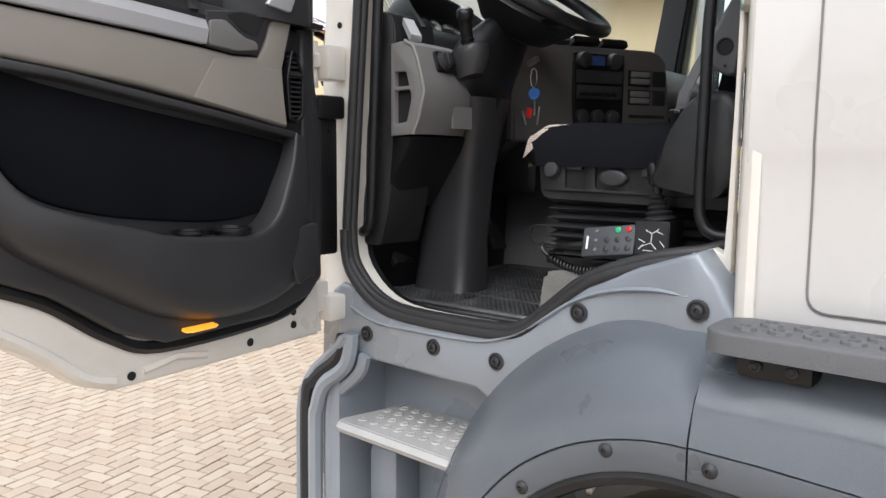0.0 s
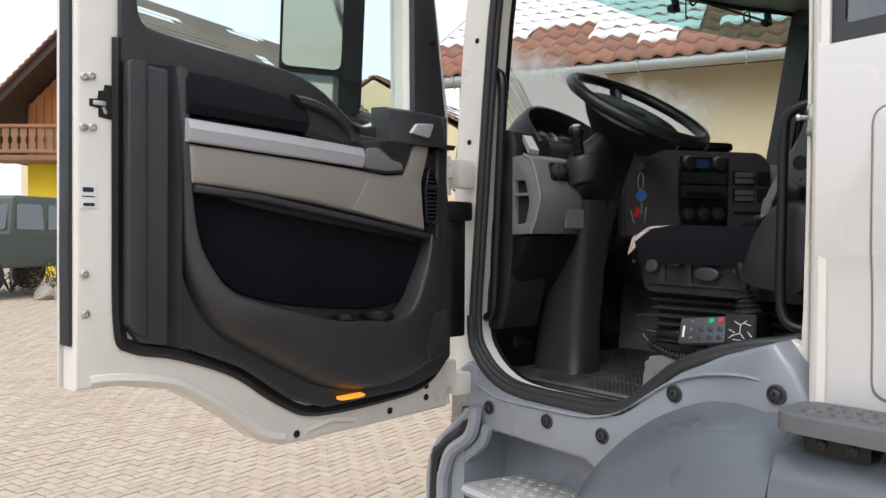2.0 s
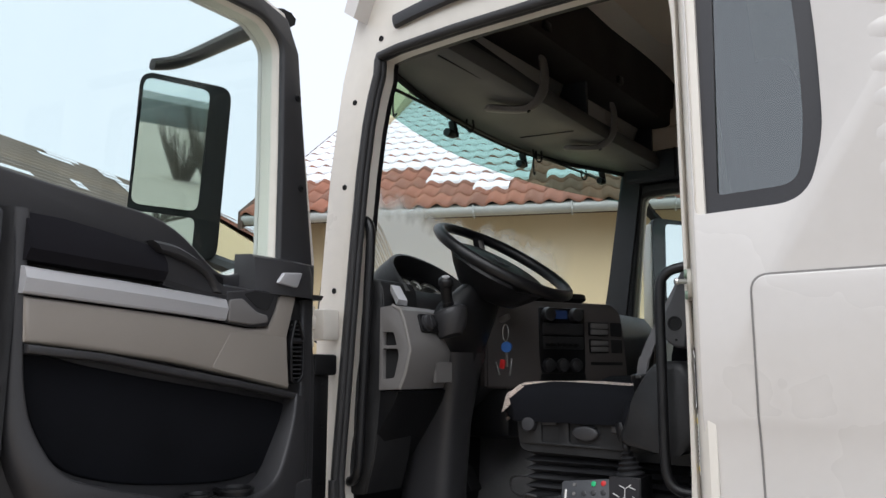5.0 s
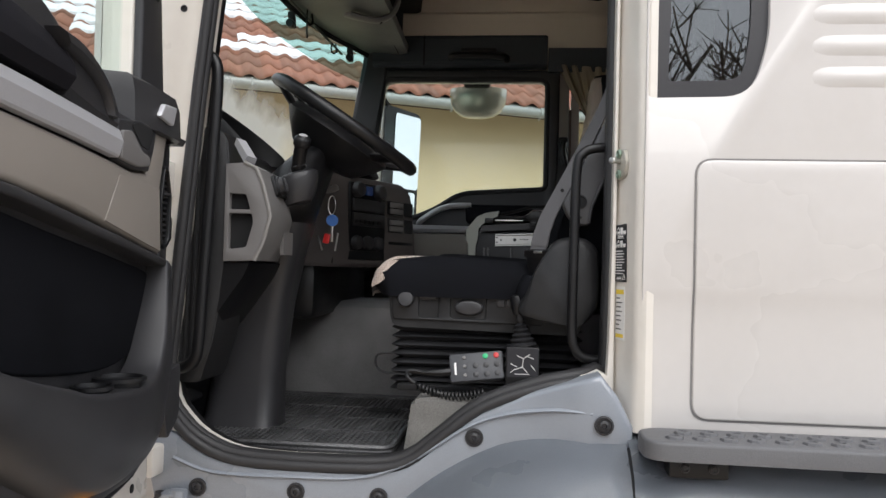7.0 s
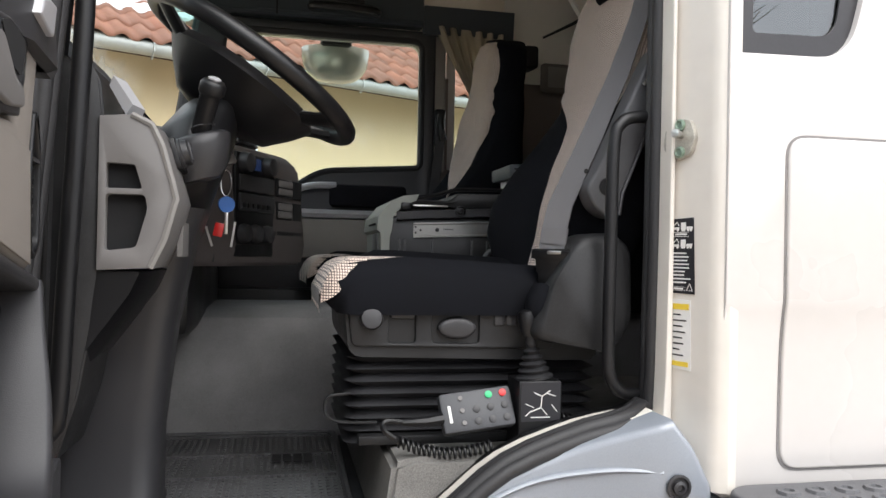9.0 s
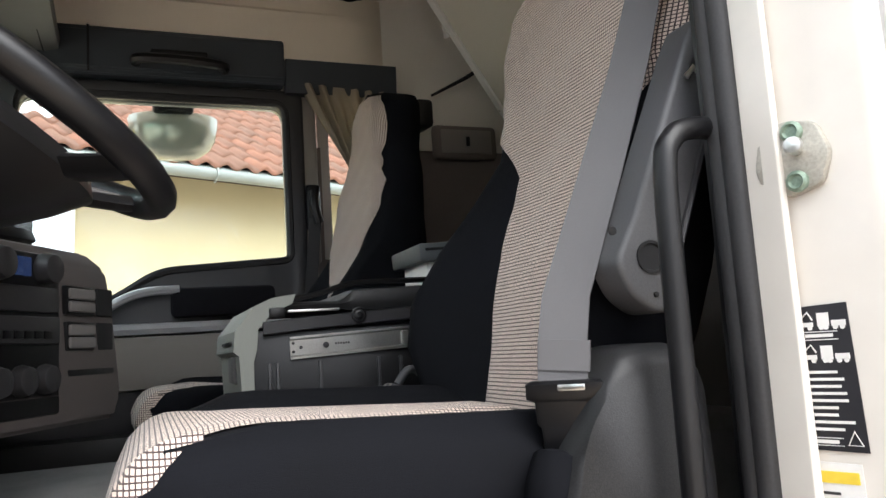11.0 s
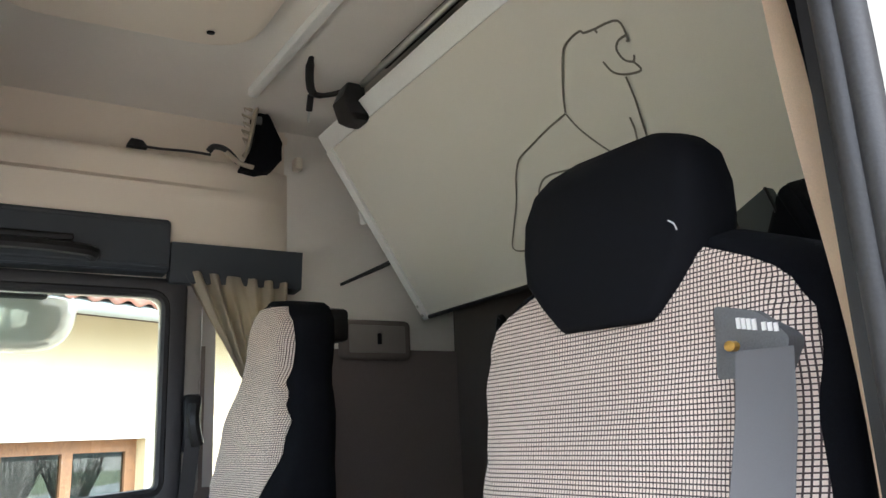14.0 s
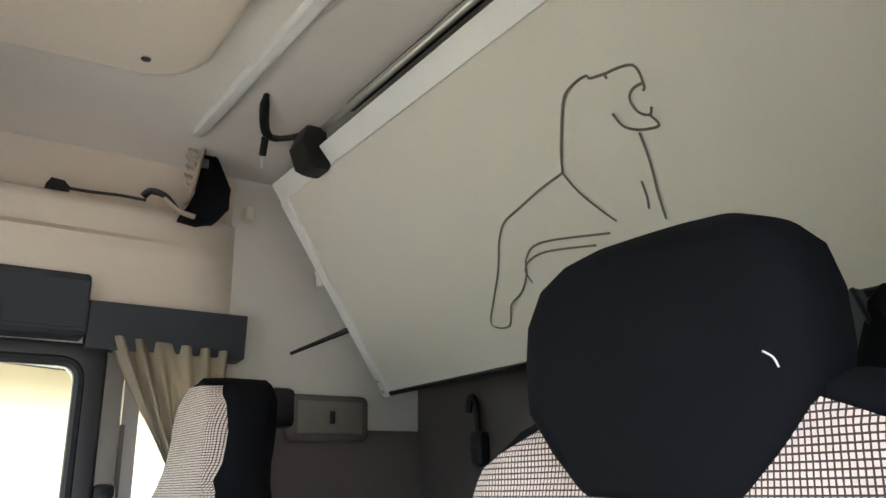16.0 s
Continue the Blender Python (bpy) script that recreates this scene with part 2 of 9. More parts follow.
def plate(bm, outer, axis, a, b, holes=(), bevel=0.0, seg=2):
    """An outline, with holes, extruded along an axis from a to b."""
    edges = []
    for loop in (outer, *holes):
        vs = [bm.verts.new(AX[axis](p[0], p[1], a)) for p in loop]
        edges += [bm.edges.new((vs[i - 1], vs[i])) for i in range(len(vs))]
    if holes:
        faces = [f for f in bmesh.ops.triangle_fill(bm, edges=edges, use_beauty=True)["geom"] if isinstance(f, bmesh.types.BMFace)]
        bmesh.ops.dissolve_limit(bm, angle_limit=0.01, verts=[], edges=list({e for f in faces for e in f.edges if len(e.link_faces) == 2}))
        faces = list({f for e in edges if e.is_valid for f in e.link_faces})
    else:
        faces = [bm.faces.new([e.verts[0] for e in edges])]
    res = bmesh.ops.extrude_face_region(bm, geom=faces)["geom"]
    moved = [v for v in res if isinstance(v, bmesh.types.BMVert)]
    bmesh.ops.translate(bm, vec=AX[axis](0, 0, b - a), verts=moved)
    if bevel:
        top = [f for f in res if isinstance(f, bmesh.types.BMFace)]
        rim = list({e for f in top for e in f.edges if any(g not in top for g in e.link_faces)})
        bmesh.ops.bevel(bm, geom=rim, offset=bevel, segments=seg, profile=0.5, affect="EDGES", clamp_overlap=True)
    return bm


def ring(bm, c, u, v, r, n):
    return [bm.verts.new(c + u * (r * math.cos(2 * math.pi * i / n)) + v * (r * math.sin(2 * math.pi * i / n))) for i in range(n)]


def bridge(bm, A, B, wrap=True):
    k = len(A)
    for i in range(k if wrap else k - 1):
        bm.faces.new((A[i], A[(i + 1) % k], B[(i + 1) % k], B[i]))


def tube(bm, pts, r, n=8, closed=False, flat=1.0, up=None):
    """A round or flattened bar swept along the points; r may change from point to point."""
    P = [Vector(p) for p in pts]
    k = len(P)
    rs = r if isinstance(r, (list, tuple)) else [r] * k
    rings, u = [], None
    for i in range(k):
        t = (P[(i + 1) % k] - P[i - 1]) if closed else (P[min(k - 1, i + 1)] - P[max(0, i - 1)])
        t = t.normalized() if t.length > 1e-9 else Vector((0, 0, 1))
        if u is None:
            u = Vector(up) if up else t.orthogonal()
        u = (u - t * u.dot(t)).normalized()
        v = t.cross(u)
        rings.append(ring(bm, P[i], u * flat, v, rs[i], n))
    for i in range(k if closed else k - 1):
        bridge(bm, rings[i], rings[(i + 1) % k])
    if not closed:
        bm.faces.new(rings[0][::-1])
        bm.faces.new(rings[-1])
    return bm


def loft(bm, rings, caps=True, wrap=True):
    R = [[bm.verts.new(p) for p in q] for q in rings]
    for a, b in zip(R, R[1:]):
        bridge(bm, a, b, wrap)
    if caps and wrap:
        bm.faces.new(R[0][::-1])
        bm.faces.new(R[-1])
    return bm


def lathe(bm, prof, at, axis=(0, 0, 1), n=20):
    """A turned body: prof is a list of (radius, height along the axis)."""
    w = Vector(axis).normalized()
    u = w.orthogonal().normalized()
    v = w.cross(u)
    R = [ring(bm, Vector(at) + w * h, u, v, max(r, 1e-4), n) for r, h in prof]
    for a, b in zip(R, R[1:]):
        bridge(bm, a, b)
    bm.faces.new(R[0][::-1])
    bm.faces.new(R[-1])
    return bm


def sheet(bm, fn, nu, nv, thick=0.0):
    """A grid of points fn(u, v), u and v from 0 to 1, given a thickness along its normals."""
    V = [[bm.verts.new(fn(i / nu, j / nv)) for j in range(nv + 1)] for i in range(nu + 1)]
    fs = [bm.faces.new((V[i][j], V[i + 1][j], V[i + 1][j + 1], V[i][j + 1])) for i in range(nu) for j in range(nv)]
    if thick:
        bmesh.ops.solidify(bm, geom=fs, thickness=thick)
    return bm


def section(cx, cy, hx, hy, z, r, n=4):
    """A rounded rectangle lying flat at the height z."""
    return [(x, y, z) for x, y in rounded([(cx - hx, cy - hy), (cx + hx, cy - hy), (cx + hx, cy + hy), (cx - hx, cy + hy)], r, n)]


def root(name, at, label, category, group="", kind=""):
    ob = new(name)
    ob.empty_display_size = 0.05
    ob.location = at
    return tagged(ob, label, category, group, kind)


ORIGIN = {}
LINED = [False]              # set while the cab's inner fittings are built


def settle(bm):
    """The fittings follow the cab's shell: it draws in towards the roof and towards the passenger's side."""
    for v in bm.verts:
        x, y, z = v.co
        side = max(0.0, min(1.0, (y - 2.7) / 0.75))
        drop = (1 - side) * min(0.036, 0.16 * max(0.0, z - 2.06)) + 0.16 * max(0.0, z - 2.72)
        v.co = (x - 0.030 * side, y - 0.028 * side, z - drop)


def part(name, bm, mat, parent=None, label="", angle=38, turn=None):
    """Links a bmesh, built in the world's metres, as one mesh object under a thing or a part."""
    if turn is not None:
        bm.transform(turn)
    if LINED[0]:
        settle(bm)
    base = ORIGIN.get(parent.name, parent.location.copy()) if parent else Vector((0, 0, 0))
    if bm.verts:
        bmesh.ops.translate(bm, vec=-base, verts=bm.verts[:])
    bmesh.ops.recalc_face_normals(bm, faces=bm.faces[:])
    me = bpy.data.meshes.new(name)
    bm.to_mesh(me)
    bm.free()
    me.materials.append(mat)
    me.polygons.foreach_set("use_smooth", [True] * len(me.polygons))
    me.set_sharp_from_angle(angle=radians(angle))
    ob = new(name, me)
    ob.parent = parent
    if parent:
        ORIGIN[ob.name] = base
    return tagged(ob, label)


def thing(name, bm, mat, label, category, group="", kind="", at=None, angle=38):
    """A thing of one mesh; its origin at its base."""
    if at is None:
        lo = [min(v.co[i] for v in bm.verts) for i in range(3)]
        hi = [max(v.co[i] for v in bm.verts) for i in range(3)]
        at = ((lo[0] + hi[0]) / 2, (lo[1] + hi[1]) / 2, lo[2])
    lined, LINED[0] = LINED[0], False
    if lined:
        settle(bm)
    bmesh.ops.translate(bm, vec=-Vector(at), verts=bm.verts[:])
    ob = part(name, bm, mat, None, label, angle)
    LINED[0] = lined
    ob.location = at
    ORIGIN[ob.name] = Vector(at)
    return tagged(ob, label, category, group, kind)


def B():
    return bmesh.new()



# ================= the truck's cab =================
truck = root("truck", (-0.45, 2.45, 0.0), "white truck cab with its driver's door wide open", "truck")
Y0, Y1 = 1.46, 3.56          # door frame planes of the two sides
OPENING = [(-1.375, 2.49), (-1.30, 2.555), (-0.62, 2.55), (-0.52, 2.53), (-0.485, 2.47), (-0.478, 2.2), (-0.482, 1.40), (-0.505, 1.335),
           (-0.62, 1.308), (-0.76, 1.256), (-0.86, 1.178), (-0.93, 1.125), (-1.02, 1.106), (-1.28, 1.106), (-1.39, 1.128), (-1.47, 1.185),
           (-1.508, 1.27), (-1.495, 1.5), (-1.435, 2.2)]
opening = [tuple(p) for p in smooth_line([(x, z, 0) for x, z in OPENING], 3, True)]
opening = [(p[0], p[1]) for p in opening]
REARWIN = rounded([(-0.419, 1.930), (-0.205, 1.934), (-0.170, 2.06), (-0.170, 2.25), (-0.190, 2.58), (-0.419, 2.58)], [0.012, 0.07, 0.05, 0.1, 0.05, 0.02], 6)




def cab_side(y_out, y_in, name, label):
    bm = B()
    skin = [(-1.60, 1.09), (-1.60, 1.73), (-1.56, 2.21), (-1.515, 2.5), (-1.46, 2.69), (-1.40, 2.85), (-1.30, 3.10), (-1.15, 3.26), (-0.470, 3.26),
            (-0.470, 1.25), (-0.49, 1.27), (-0.64, 1.262), (-0.77, 1.215), (-0.86, 1.145), (-0.93, 1.095), (-1.02, 1.07), (-1.28, 1.07), (-1.40, 1.085), (-1.50, 1.10)]
    plate(bm, skin, "y", y_in, y_out, [opening], 0.012, 3)
    return part(name, bm, WHITE_IN, truck, label)


cab_side(Y0, 1.535, "door_frame", "white painted door frame with worn jamb")


def crease(bm):
    """Cuts the sheet along a pressed line: below it the metal draws in."""
    for z in (1.526, 1.510, 1.49, 1.465, 1.435, 1.40, 1.35, 1.29):
        bmesh.ops.bisect_plane(bm, geom=bm.verts[:] + bm.edges[:] + bm.faces[:], plane_co=(0, 0, z), plane_no=(0, 0, 1))
    for v in bm.verts:
        if v.co.z < 1.526 and v.co.y < 1.40:
            v.co.y += 0.013 * (1 - math.exp((v.co.z - 1.526) / 0.06))
    return bm


def rear_panel(y_out, y_in, side):
    """The side wall behind the door, with the small window and the locker lid let into it."""
    bm = B()
    out = rounded([(-0.424, 1.205), (0.55, 1.205), (0.55, 3.26), (-0.424, 3.26)], [0.01, 0.02, 0.1, 0.02], 4)
    plate(bm, out, "y", y_in, y_out, [REARWIN], 0.004, 2)
    crease(bm)
    return part("side_wall", bm, WHITE, truck, "smooth white painted side wall")


rear_panel(1.375, 1.42, True)
# the slanting jamb on which the door closes
bm = B()
plan = [(-0.476, 1.545), (-0.481, 1.512), (-0.462, 1.462), (-0.447, 1.420), (-0.4405, 1.402), (-0.436, 1.391), (-0.428, 1.383), (-0.415, 1.3765), (-0.40, 1.378), (-0.40, 1.50), (-0.44, 1.545)]
loft(bm, [[(x, y, z) for x, y in plan] for z in (1.215, 1.9, 2.4, 3.2)])
part("rear_jamb", bm, WHITE_IN, truck, "white door jamb, a little soiled", 30)
bm = B()
plate(bm, [(-0.44, 1.0), (0.55, 1.0), (0.55, 3.26), (-0.44, 3.26)], "y", 3.55, 3.62, [rounded([(-0.40, 1.955), (-0.18, 1.955), (-0.18, 2.56), (-0.40, 2.56)], 0.03, 4)])
part("side_wall", bm, WHITE, truck, "smooth white painted side wall")

# locker lid: its groove stands in the wall as a raised lip and a lid
bm = B()
lid = rounded([(-0.316, 1.249), (0.52, 1.249), (0.52, 1.797), (-0.316, 1.797)], 0.035, 6)
plate(bm, lid, "y", 1.374, 1.3695, (), 0.004, 3)
crease(bm)
part("locker_lid", bm, WHITE, truck, "white locker lid")
bm = B()
lidg = rounded([(-0.3200, 1.2450), (0.525, 1.2450), (0.525, 1.8010), (-0.3200, 1.8010)], 0.038, 6)
plate(bm, lidg, "y", 1.3752, 1.3738, (), 0)
crease(bm)
part("lid_gap", bm, GAP, truck, "thin grey gap round the locker lid")
# cooling gills
for i in range(6):
    z = 1.975 + i * 0.0665
    bm = B()
    loft(bm, [[(x, 1.3765, z - 0.026), (x, 1.376 - d * 0.35, z - 0.019), (x, 1.376 - d * 0.85, z - 0.009), (x, 1.376 - d, z), (x, 1.376 - d * 0.85, z + 0.009), (x, 1.376 - d * 0.35, z + 0.019), (x, 1.3765, z + 0.026)]
              for x, d in ((-0.090, 0.0005), (-0.070, 0.002), (-0.045, 0.005), (-0.01, 0.006), (0.5, 0.006))], True)
    part("gill", bm, WHITE, truck, "pressed cooling gill", 60)

# small window behind the door
bm = B()
plate(bm, REARWIN, "y", 1.392, 1.388, [rounded([(-0.376, 1.968), (-0.222, 1.972), (-0.205, 2.08), (-0.205, 2.25), (-0.222, 2.54), (-0.362, 2.54)], [0.012, 0.035, 0.05, 0.1, 0.03, 0.012], 5)])
part("window_border", bm, material("frit", (0.030, 0.029, 0.032), 0.35, vary=0.08, stain=3, grain=300, bump=0.0), truck, "dark grey printed window border")
bm = B()
plate(bm, rounded([(-0.385, 1.962), (-0.218, 1.966), (-0.198, 2.08), (-0.198, 2.25), (-0.215, 2.548), (-0.372, 2.548)], 0.03, 5), "y", 1.398, 1.394)
gl = part("rear_side_pane", bm, DARKGLASS, truck, "green tinted side pane")
gl.visible_shadow = False
bm = B()
box(bm, (-0.41, 3.578, 1.95), (-0.18, 3.584, 2.57))
gl = part("rear_side_pane", bm, GLASS, truck, "clear side pane")
gl.visible_shadow = False

# rubber seal round the opening
bm = B()
seal_path = [(x, Y0 + 0.002 + 0.05 * max(0.0, min(1.0, (x + 0.56) / 0.07)), z) for x, z in opening]
tube(bm, seal_path, 0.013, 10, True)
tube(bm, [(x * 0.994 - 0.004, y + 0.016, z) for x, y, z in seal_path], 0.013, 10, True)
top = max(range(len(seal_path)), key=lambda i: seal_path[i][2])
lower = [p for p in seal_path[top:] + seal_path[:top] if p[2] < 1.36]
tube(bm, [(x, y - 0.010, z - 0.013) for x, y, z in lower], 0.013, 10)
part("door_seal", bm, RUBBERGREY, truck, "thick grey rubber door seal")

# inner lining of the opening: dark jamb faces
bm = B()
inner = [(p[0], 1.535, p[1]) for p in opening]
deep = [(p[0] * 0.995 - 0.004, 1.552, p[1]) for p in opening]
loft(bm, [inner, deep], False)
part("jamb_lining", bm, BLACK, truck, "black plastic jamb lining")

# striker and stickers on the jamb; s runs outwards along it, n stands off it
JAMB = Matrix(((0.340, -0.940, 0, -0.4679), (-0.940, -0.340, 0, 1.4769), (0, 0, 1, -0.009), (0, 0, 0, 1)))


def jpart(name, bm, mat, parent, label=""):
    return part(name, bm, mat, parent, label, turn=JAMB)


bm = B()
plate(bm, rounded([(-0.014, 1.80), (-0.006, 1.835), (0.018, 1.842), (0.046, 1.835), (0.056, 1.806), (0.046, 1.778), (0.016, 1.770), (-0.008, 1.782)], 0.006, 2), "y", 0.0, 0.009, (), 0.003)
striker = jpart("striker_plate", bm, PLATEZINC, truck, "yellowish zinc striker plate")
for z in (1.783, 1.829):
    bm = B()
    lathe(bm, [(0.010, 0), (0.010, 0.004), (0.007, 0.006), (0.005, 0.003)], (0.026, 0.009, z), (0, 1, 0), 12)
    jpart("screw", bm, GREENZINC, striker, "green-tinged screw")
bm = B()
tube(bm, [(0.026, 0.005, 1.812), (0.034, 0.030, 1.812)], 0.0055, 10)
lathe(bm, [(0.006, 0), (0.0085, 0.003), (0.007, 0.008), (0.002, 0.009)], (0.033, 0.027, 1.812), (0.3, 0.95, 0), 12)
jpart("striker_pin", bm, STEEL, striker, "steel striker pin")
bm = B()
plate(bm, [(0.002, 1.544), (0.054, 1.543), (0.050, 1.672), (0.000, 1.670)], "y", 0.0005, 0.0016)
sticker = jpart("warning_sticker", bm, PRINT, truck, "black warning sticker with white drawings and print")
bm = B()
random.seed(3)
Y = (0.0012, 0.0026)
for z0 in (1.652, 1.623):
    for x0, x1, h in ((0.004, 0.020, 0.004), (0.024, 0.034, 0.012), (0.036, 0.048, 0.005)):
        box(bm, (x0, Y[0], z0), (x1, Y[1], z0 + h))
        for c in (x0 + 0.003, x1 - 0.003):
            lathe(bm, [(0.0022, 0.0012), (0.0022, 0.0026)], (c, 0, z0 - 0.001), (0, 1, 0), 8)
    tube(bm, [(0.006, Y[1], z0 + 0.004), (0.016, Y[1], z0 + 0.013), (0.020, Y[1], z0 + 0.006)], 0.0008, 4)
for z in (1.640, 1.647):
    box(bm, (0.008, Y[0], z), (0.040, Y[1], z + 0.0008))
box(bm, (0.012, Y[0], 1.6425), (0.036, Y[1], 1.6455))
for i in range(9):
    z = 1.613 - i * 0.0062
    box(bm, (0.004, Y[0], z - 0.0024), (0.004 + random.uniform(0.028, 0.044), Y[1], z))
box(bm, (0.006, Y[0], 1.548), (0.034, Y[1], 1.5485))
box(bm, (0.006, Y[0], 1.5545), (0.034, Y[1], 1.555))
box(bm, (0.010, Y[0], 1.5500), (0.030, Y[1], 1.5530))
tube(bm, [(0.038, Y[1], 1.549), (0.050, Y[1], 1.549), (0.044, Y[1], 1.561)], 0.0008, 4, True)
jpart("print", bm, PAPER, sticker, "white bars of print and small drawings")
bm = B()
plate(bm, [(0.006, 1.416), (0.048, 1.414), (0.046, 1.533), (0.004, 1.534)], "y", 0.0005, 0.0015)
sticker = jpart("service_sticker", bm, PAPER, truck, "white service sticker with yellow bands")
for z0, z1 in ((1.516, 1.526), (1.420, 1.428)):
    bm = B()
    box(bm, (0.009, 0.001, z0), (0.043, 0.0024, z1))
    jpart("band", bm, YELLOW, sticker, "yellow band")
bm = B()
for i in range(8):
    box(bm, (0.010, 0.001, 1.506 - i * 0.0098), (0.010 + random.uniform(0.012, 0.028), 0.0022, 1.5085 - i * 0.0098))
jpart("print", bm, RUBBERGREY, sticker, "grey bars of print")

# screw holes in the front pillar
for x, z in ((-1.462, 2.42), (-1.497, 2.16), (-1.53, 1.848), (-1.36, 2.60)):
    bm = B()
    lathe(bm, [(0.0085, 0), (0.0085, 0.003), (0.005, 0.0035), (0.004, 0.001)], (x, 1.4605, z), (0, -1, 0), 12)
    part("pillar_plug", bm, HOLE, truck, "dark pillar plug")

# dark rain gutter above the door
bm = B()
tube(bm, smooth_line([(-1.30, 1.452, 2.635), (-1.1, 1.447, 2.652), (-0.8, 1.447, 2.656), (-0.45, 1.447, 2.655)], 4), 0.024, 8, False, 0.6, (0, 1, 0))
part("rain_gutter", bm, DARK, truck, "dark rain gutter strip")

# roof, back wall and right side frame
bm = B()
roof = [(-1.46, 2.69), (-1.40, 2.86), (-1.30, 3.12), (-1.12, 3.28), (-0.6, 3.34), (0.55, 3.34), (0.55, 3.26), (-0.6, 3.25), (-1.09, 3.20), (-1.24, 3.06), (-1.36, 2.80), (-1.42, 2.66)]
plate(bm, roof, "y", 1.40, 3.60, (), 0.05, 4)
part("roof", bm, WHITE, truck, "white cab roof")
bm = B()
box(bm, (0.50, 1.40, 1.0), (0.56, 3.60, 3.3), 0.02)
part("back_wall", bm, WHITE, truck, "white cab back wall")
bm = B()
op_r = [(x, z) for x, z in opening]
skin = [(-1.60, 1.0), (-1.60, 1.73), (-1.56, 2.21), (-1.515, 2.5), (-1.46, 2.69), (-1.40, 2.85), (-1.30, 3.10), (-1.15, 3.26), (-0.45, 3.26), (-0.45, 1.0)]
plate(bm, skin, "y", 3.555, 3.60, [op_r], 0.01)
part("door_frame", bm, WHITE_IN, truck, "white painted door frame")


# windscreen: bulged forward, with a green band along its top
def screen(u, v, off=0.0):
    y = 1.50 + 2.03 * u
    z = 1.72 + 0.95 * v
    s = (y - 2.515) / 1.015
    x = -1.62 + 0.155 * v - 0.25 * (1 - s * s) + 0.06 * v * (1 - s * s)
    return (x + off, y, z)


SCREEN = pane("dirty_windscreen", (0.93, 0.97, 0.95), 0.02)
n, k = SCREEN.node_tree.nodes, SCREEN.node_tree.links
out_mix = n["Material Output"].inputs[0].links[0].from_socket
co, sep = n.new("ShaderNodeTexCoord"), n.new("ShaderNodeSeparateXYZ")
k.new(co.outputs["Object"], sep.inputs[0])
film = n.new("ShaderNodeMixShader")
dif, trl, dm = n.new("ShaderNodeBsdfDiffuse"), n.new("ShaderNodeBsdfTranslucent"), n.new("ShaderNodeMixShader")
dif.inputs[0].default_value = trl.inputs[0].default_value = (0.80, 0.84, 0.80, 1)
k.new(dif.outputs[0], dm.inputs[1])
k.new(trl.outputs[0], dm.inputs[2])
dm.inputs[0].default_value = 0.6


def node(op, a, b=None, c=None):
    x = n.new("ShaderNodeMath")
    x.operation = op
    for i, v in enumerate((a, b, c)):
        if v is None:
            continue
        if isinstance(v, (int, float)):
            x.inputs[i].default_value = v
        else:
            k.new(v, x.inputs[i])
    return x.outputs[0]


# a veil of dried salt below a ragged edge, wiped away in rings about the wiper's foot
nz = n.new("ShaderNodeTexNoise")
nz.inputs["Scale"].default_value, nz.inputs["Detail"].default_value = 9, 6
k.new(co.outputs["Object"], nz.inputs["Vector"])
dy = node("SUBTRACT", sep.outputs["Y"], -0.873)
dz = node("SUBTRACT", sep.outputs["Z"], 1.572)
rad = node("SQRT", node("ADD", node("MULTIPLY", dy, dy), node("MULTIPLY", dz, dz)))
wob = node("MULTIPLY_ADD", nz.outputs["Fac"], 0.014, rad)
rings = node("MULTIPLY_ADD", node("SINE", node("MULTIPLY", wob, 230)), 0.5, 0.5)
swept = node("MULTIPLY", node("LESS_THAN", wob, 0.612), node("GREATER_THAN", wob, 0.40))
edge = node("SUBTRACT", node("MULTIPLY_ADD", nz.outputs["Fac"], 0.16, 2.16), sep.outputs["Z"])
veil = n.new("ShaderNodeMapRange")
veil.inputs["From Min"].default_value, veil.inputs["From Max"].default_value = -0.01, 0.09
veil.inputs["To Max"].default_value = 0.80
k.new(edge, veil.inputs["Value"])
right = n.new("ShaderNodeMapRange")
right.inputs["From Min"].default_value, right.inputs["From Max"].default_value = 0.82, 0.50
k.new(sep.outputs["Y"], right.inputs["Value"])
cut = node("SUBTRACT", 1.0, node("MULTIPLY", swept, node("MULTIPLY_ADD", rings, 0.55, 0.30)))
fac = node("MULTIPLY", node("MULTIPLY", veil.outputs[0], right.outputs[0]), cut)
arcs = node("MULTIPLY", node("MULTIPLY", swept, node("POWER", rings, 5.0)), node("LESS_THAN", sep.outputs["Y"], -0.35))
k.new(node("MAXIMUM", fac, node("MULTIPLY", arcs, 0.55)), film.inputs[0])
k.new(out_mix, film.inputs[1])
k.new(dm.outputs[0], film.inputs[2])
k.new(film.outputs[0], n["Material Output"].inputs[0])

bm = B()
sheet(bm, lambda u, v: screen(u, v * 0.955), 20, 12)
ws = part("windscreen", bm, SCREEN, truck, "windscreen with dried salt and wiper marks")
ws.visible_shadow = False
bm = B()
sheet(bm, lambda u, v: screen(u, 0.81 + 0.15 * v, 0.006), 20, 2)
tint = part("sun_band", bm, TINTED, truck, "green sun band along the windscreen's top")
tint.visible_shadow = False
bm = B()
for u in (0, 1):
    tube(bm, [screen(u, v / 8, 0.01) for v in range(9)], 0.030, 8)
tube(bm, [screen(v / 16, 0.97, 0.012) for v in range(17)], 0.022, 8)
tube(bm, [screen(v / 16, 0.0, 0.0) for v in range(17)], 0.03, 8)
part("screen_rubber", bm, RUBBER, truck, "black windscreen rubber")
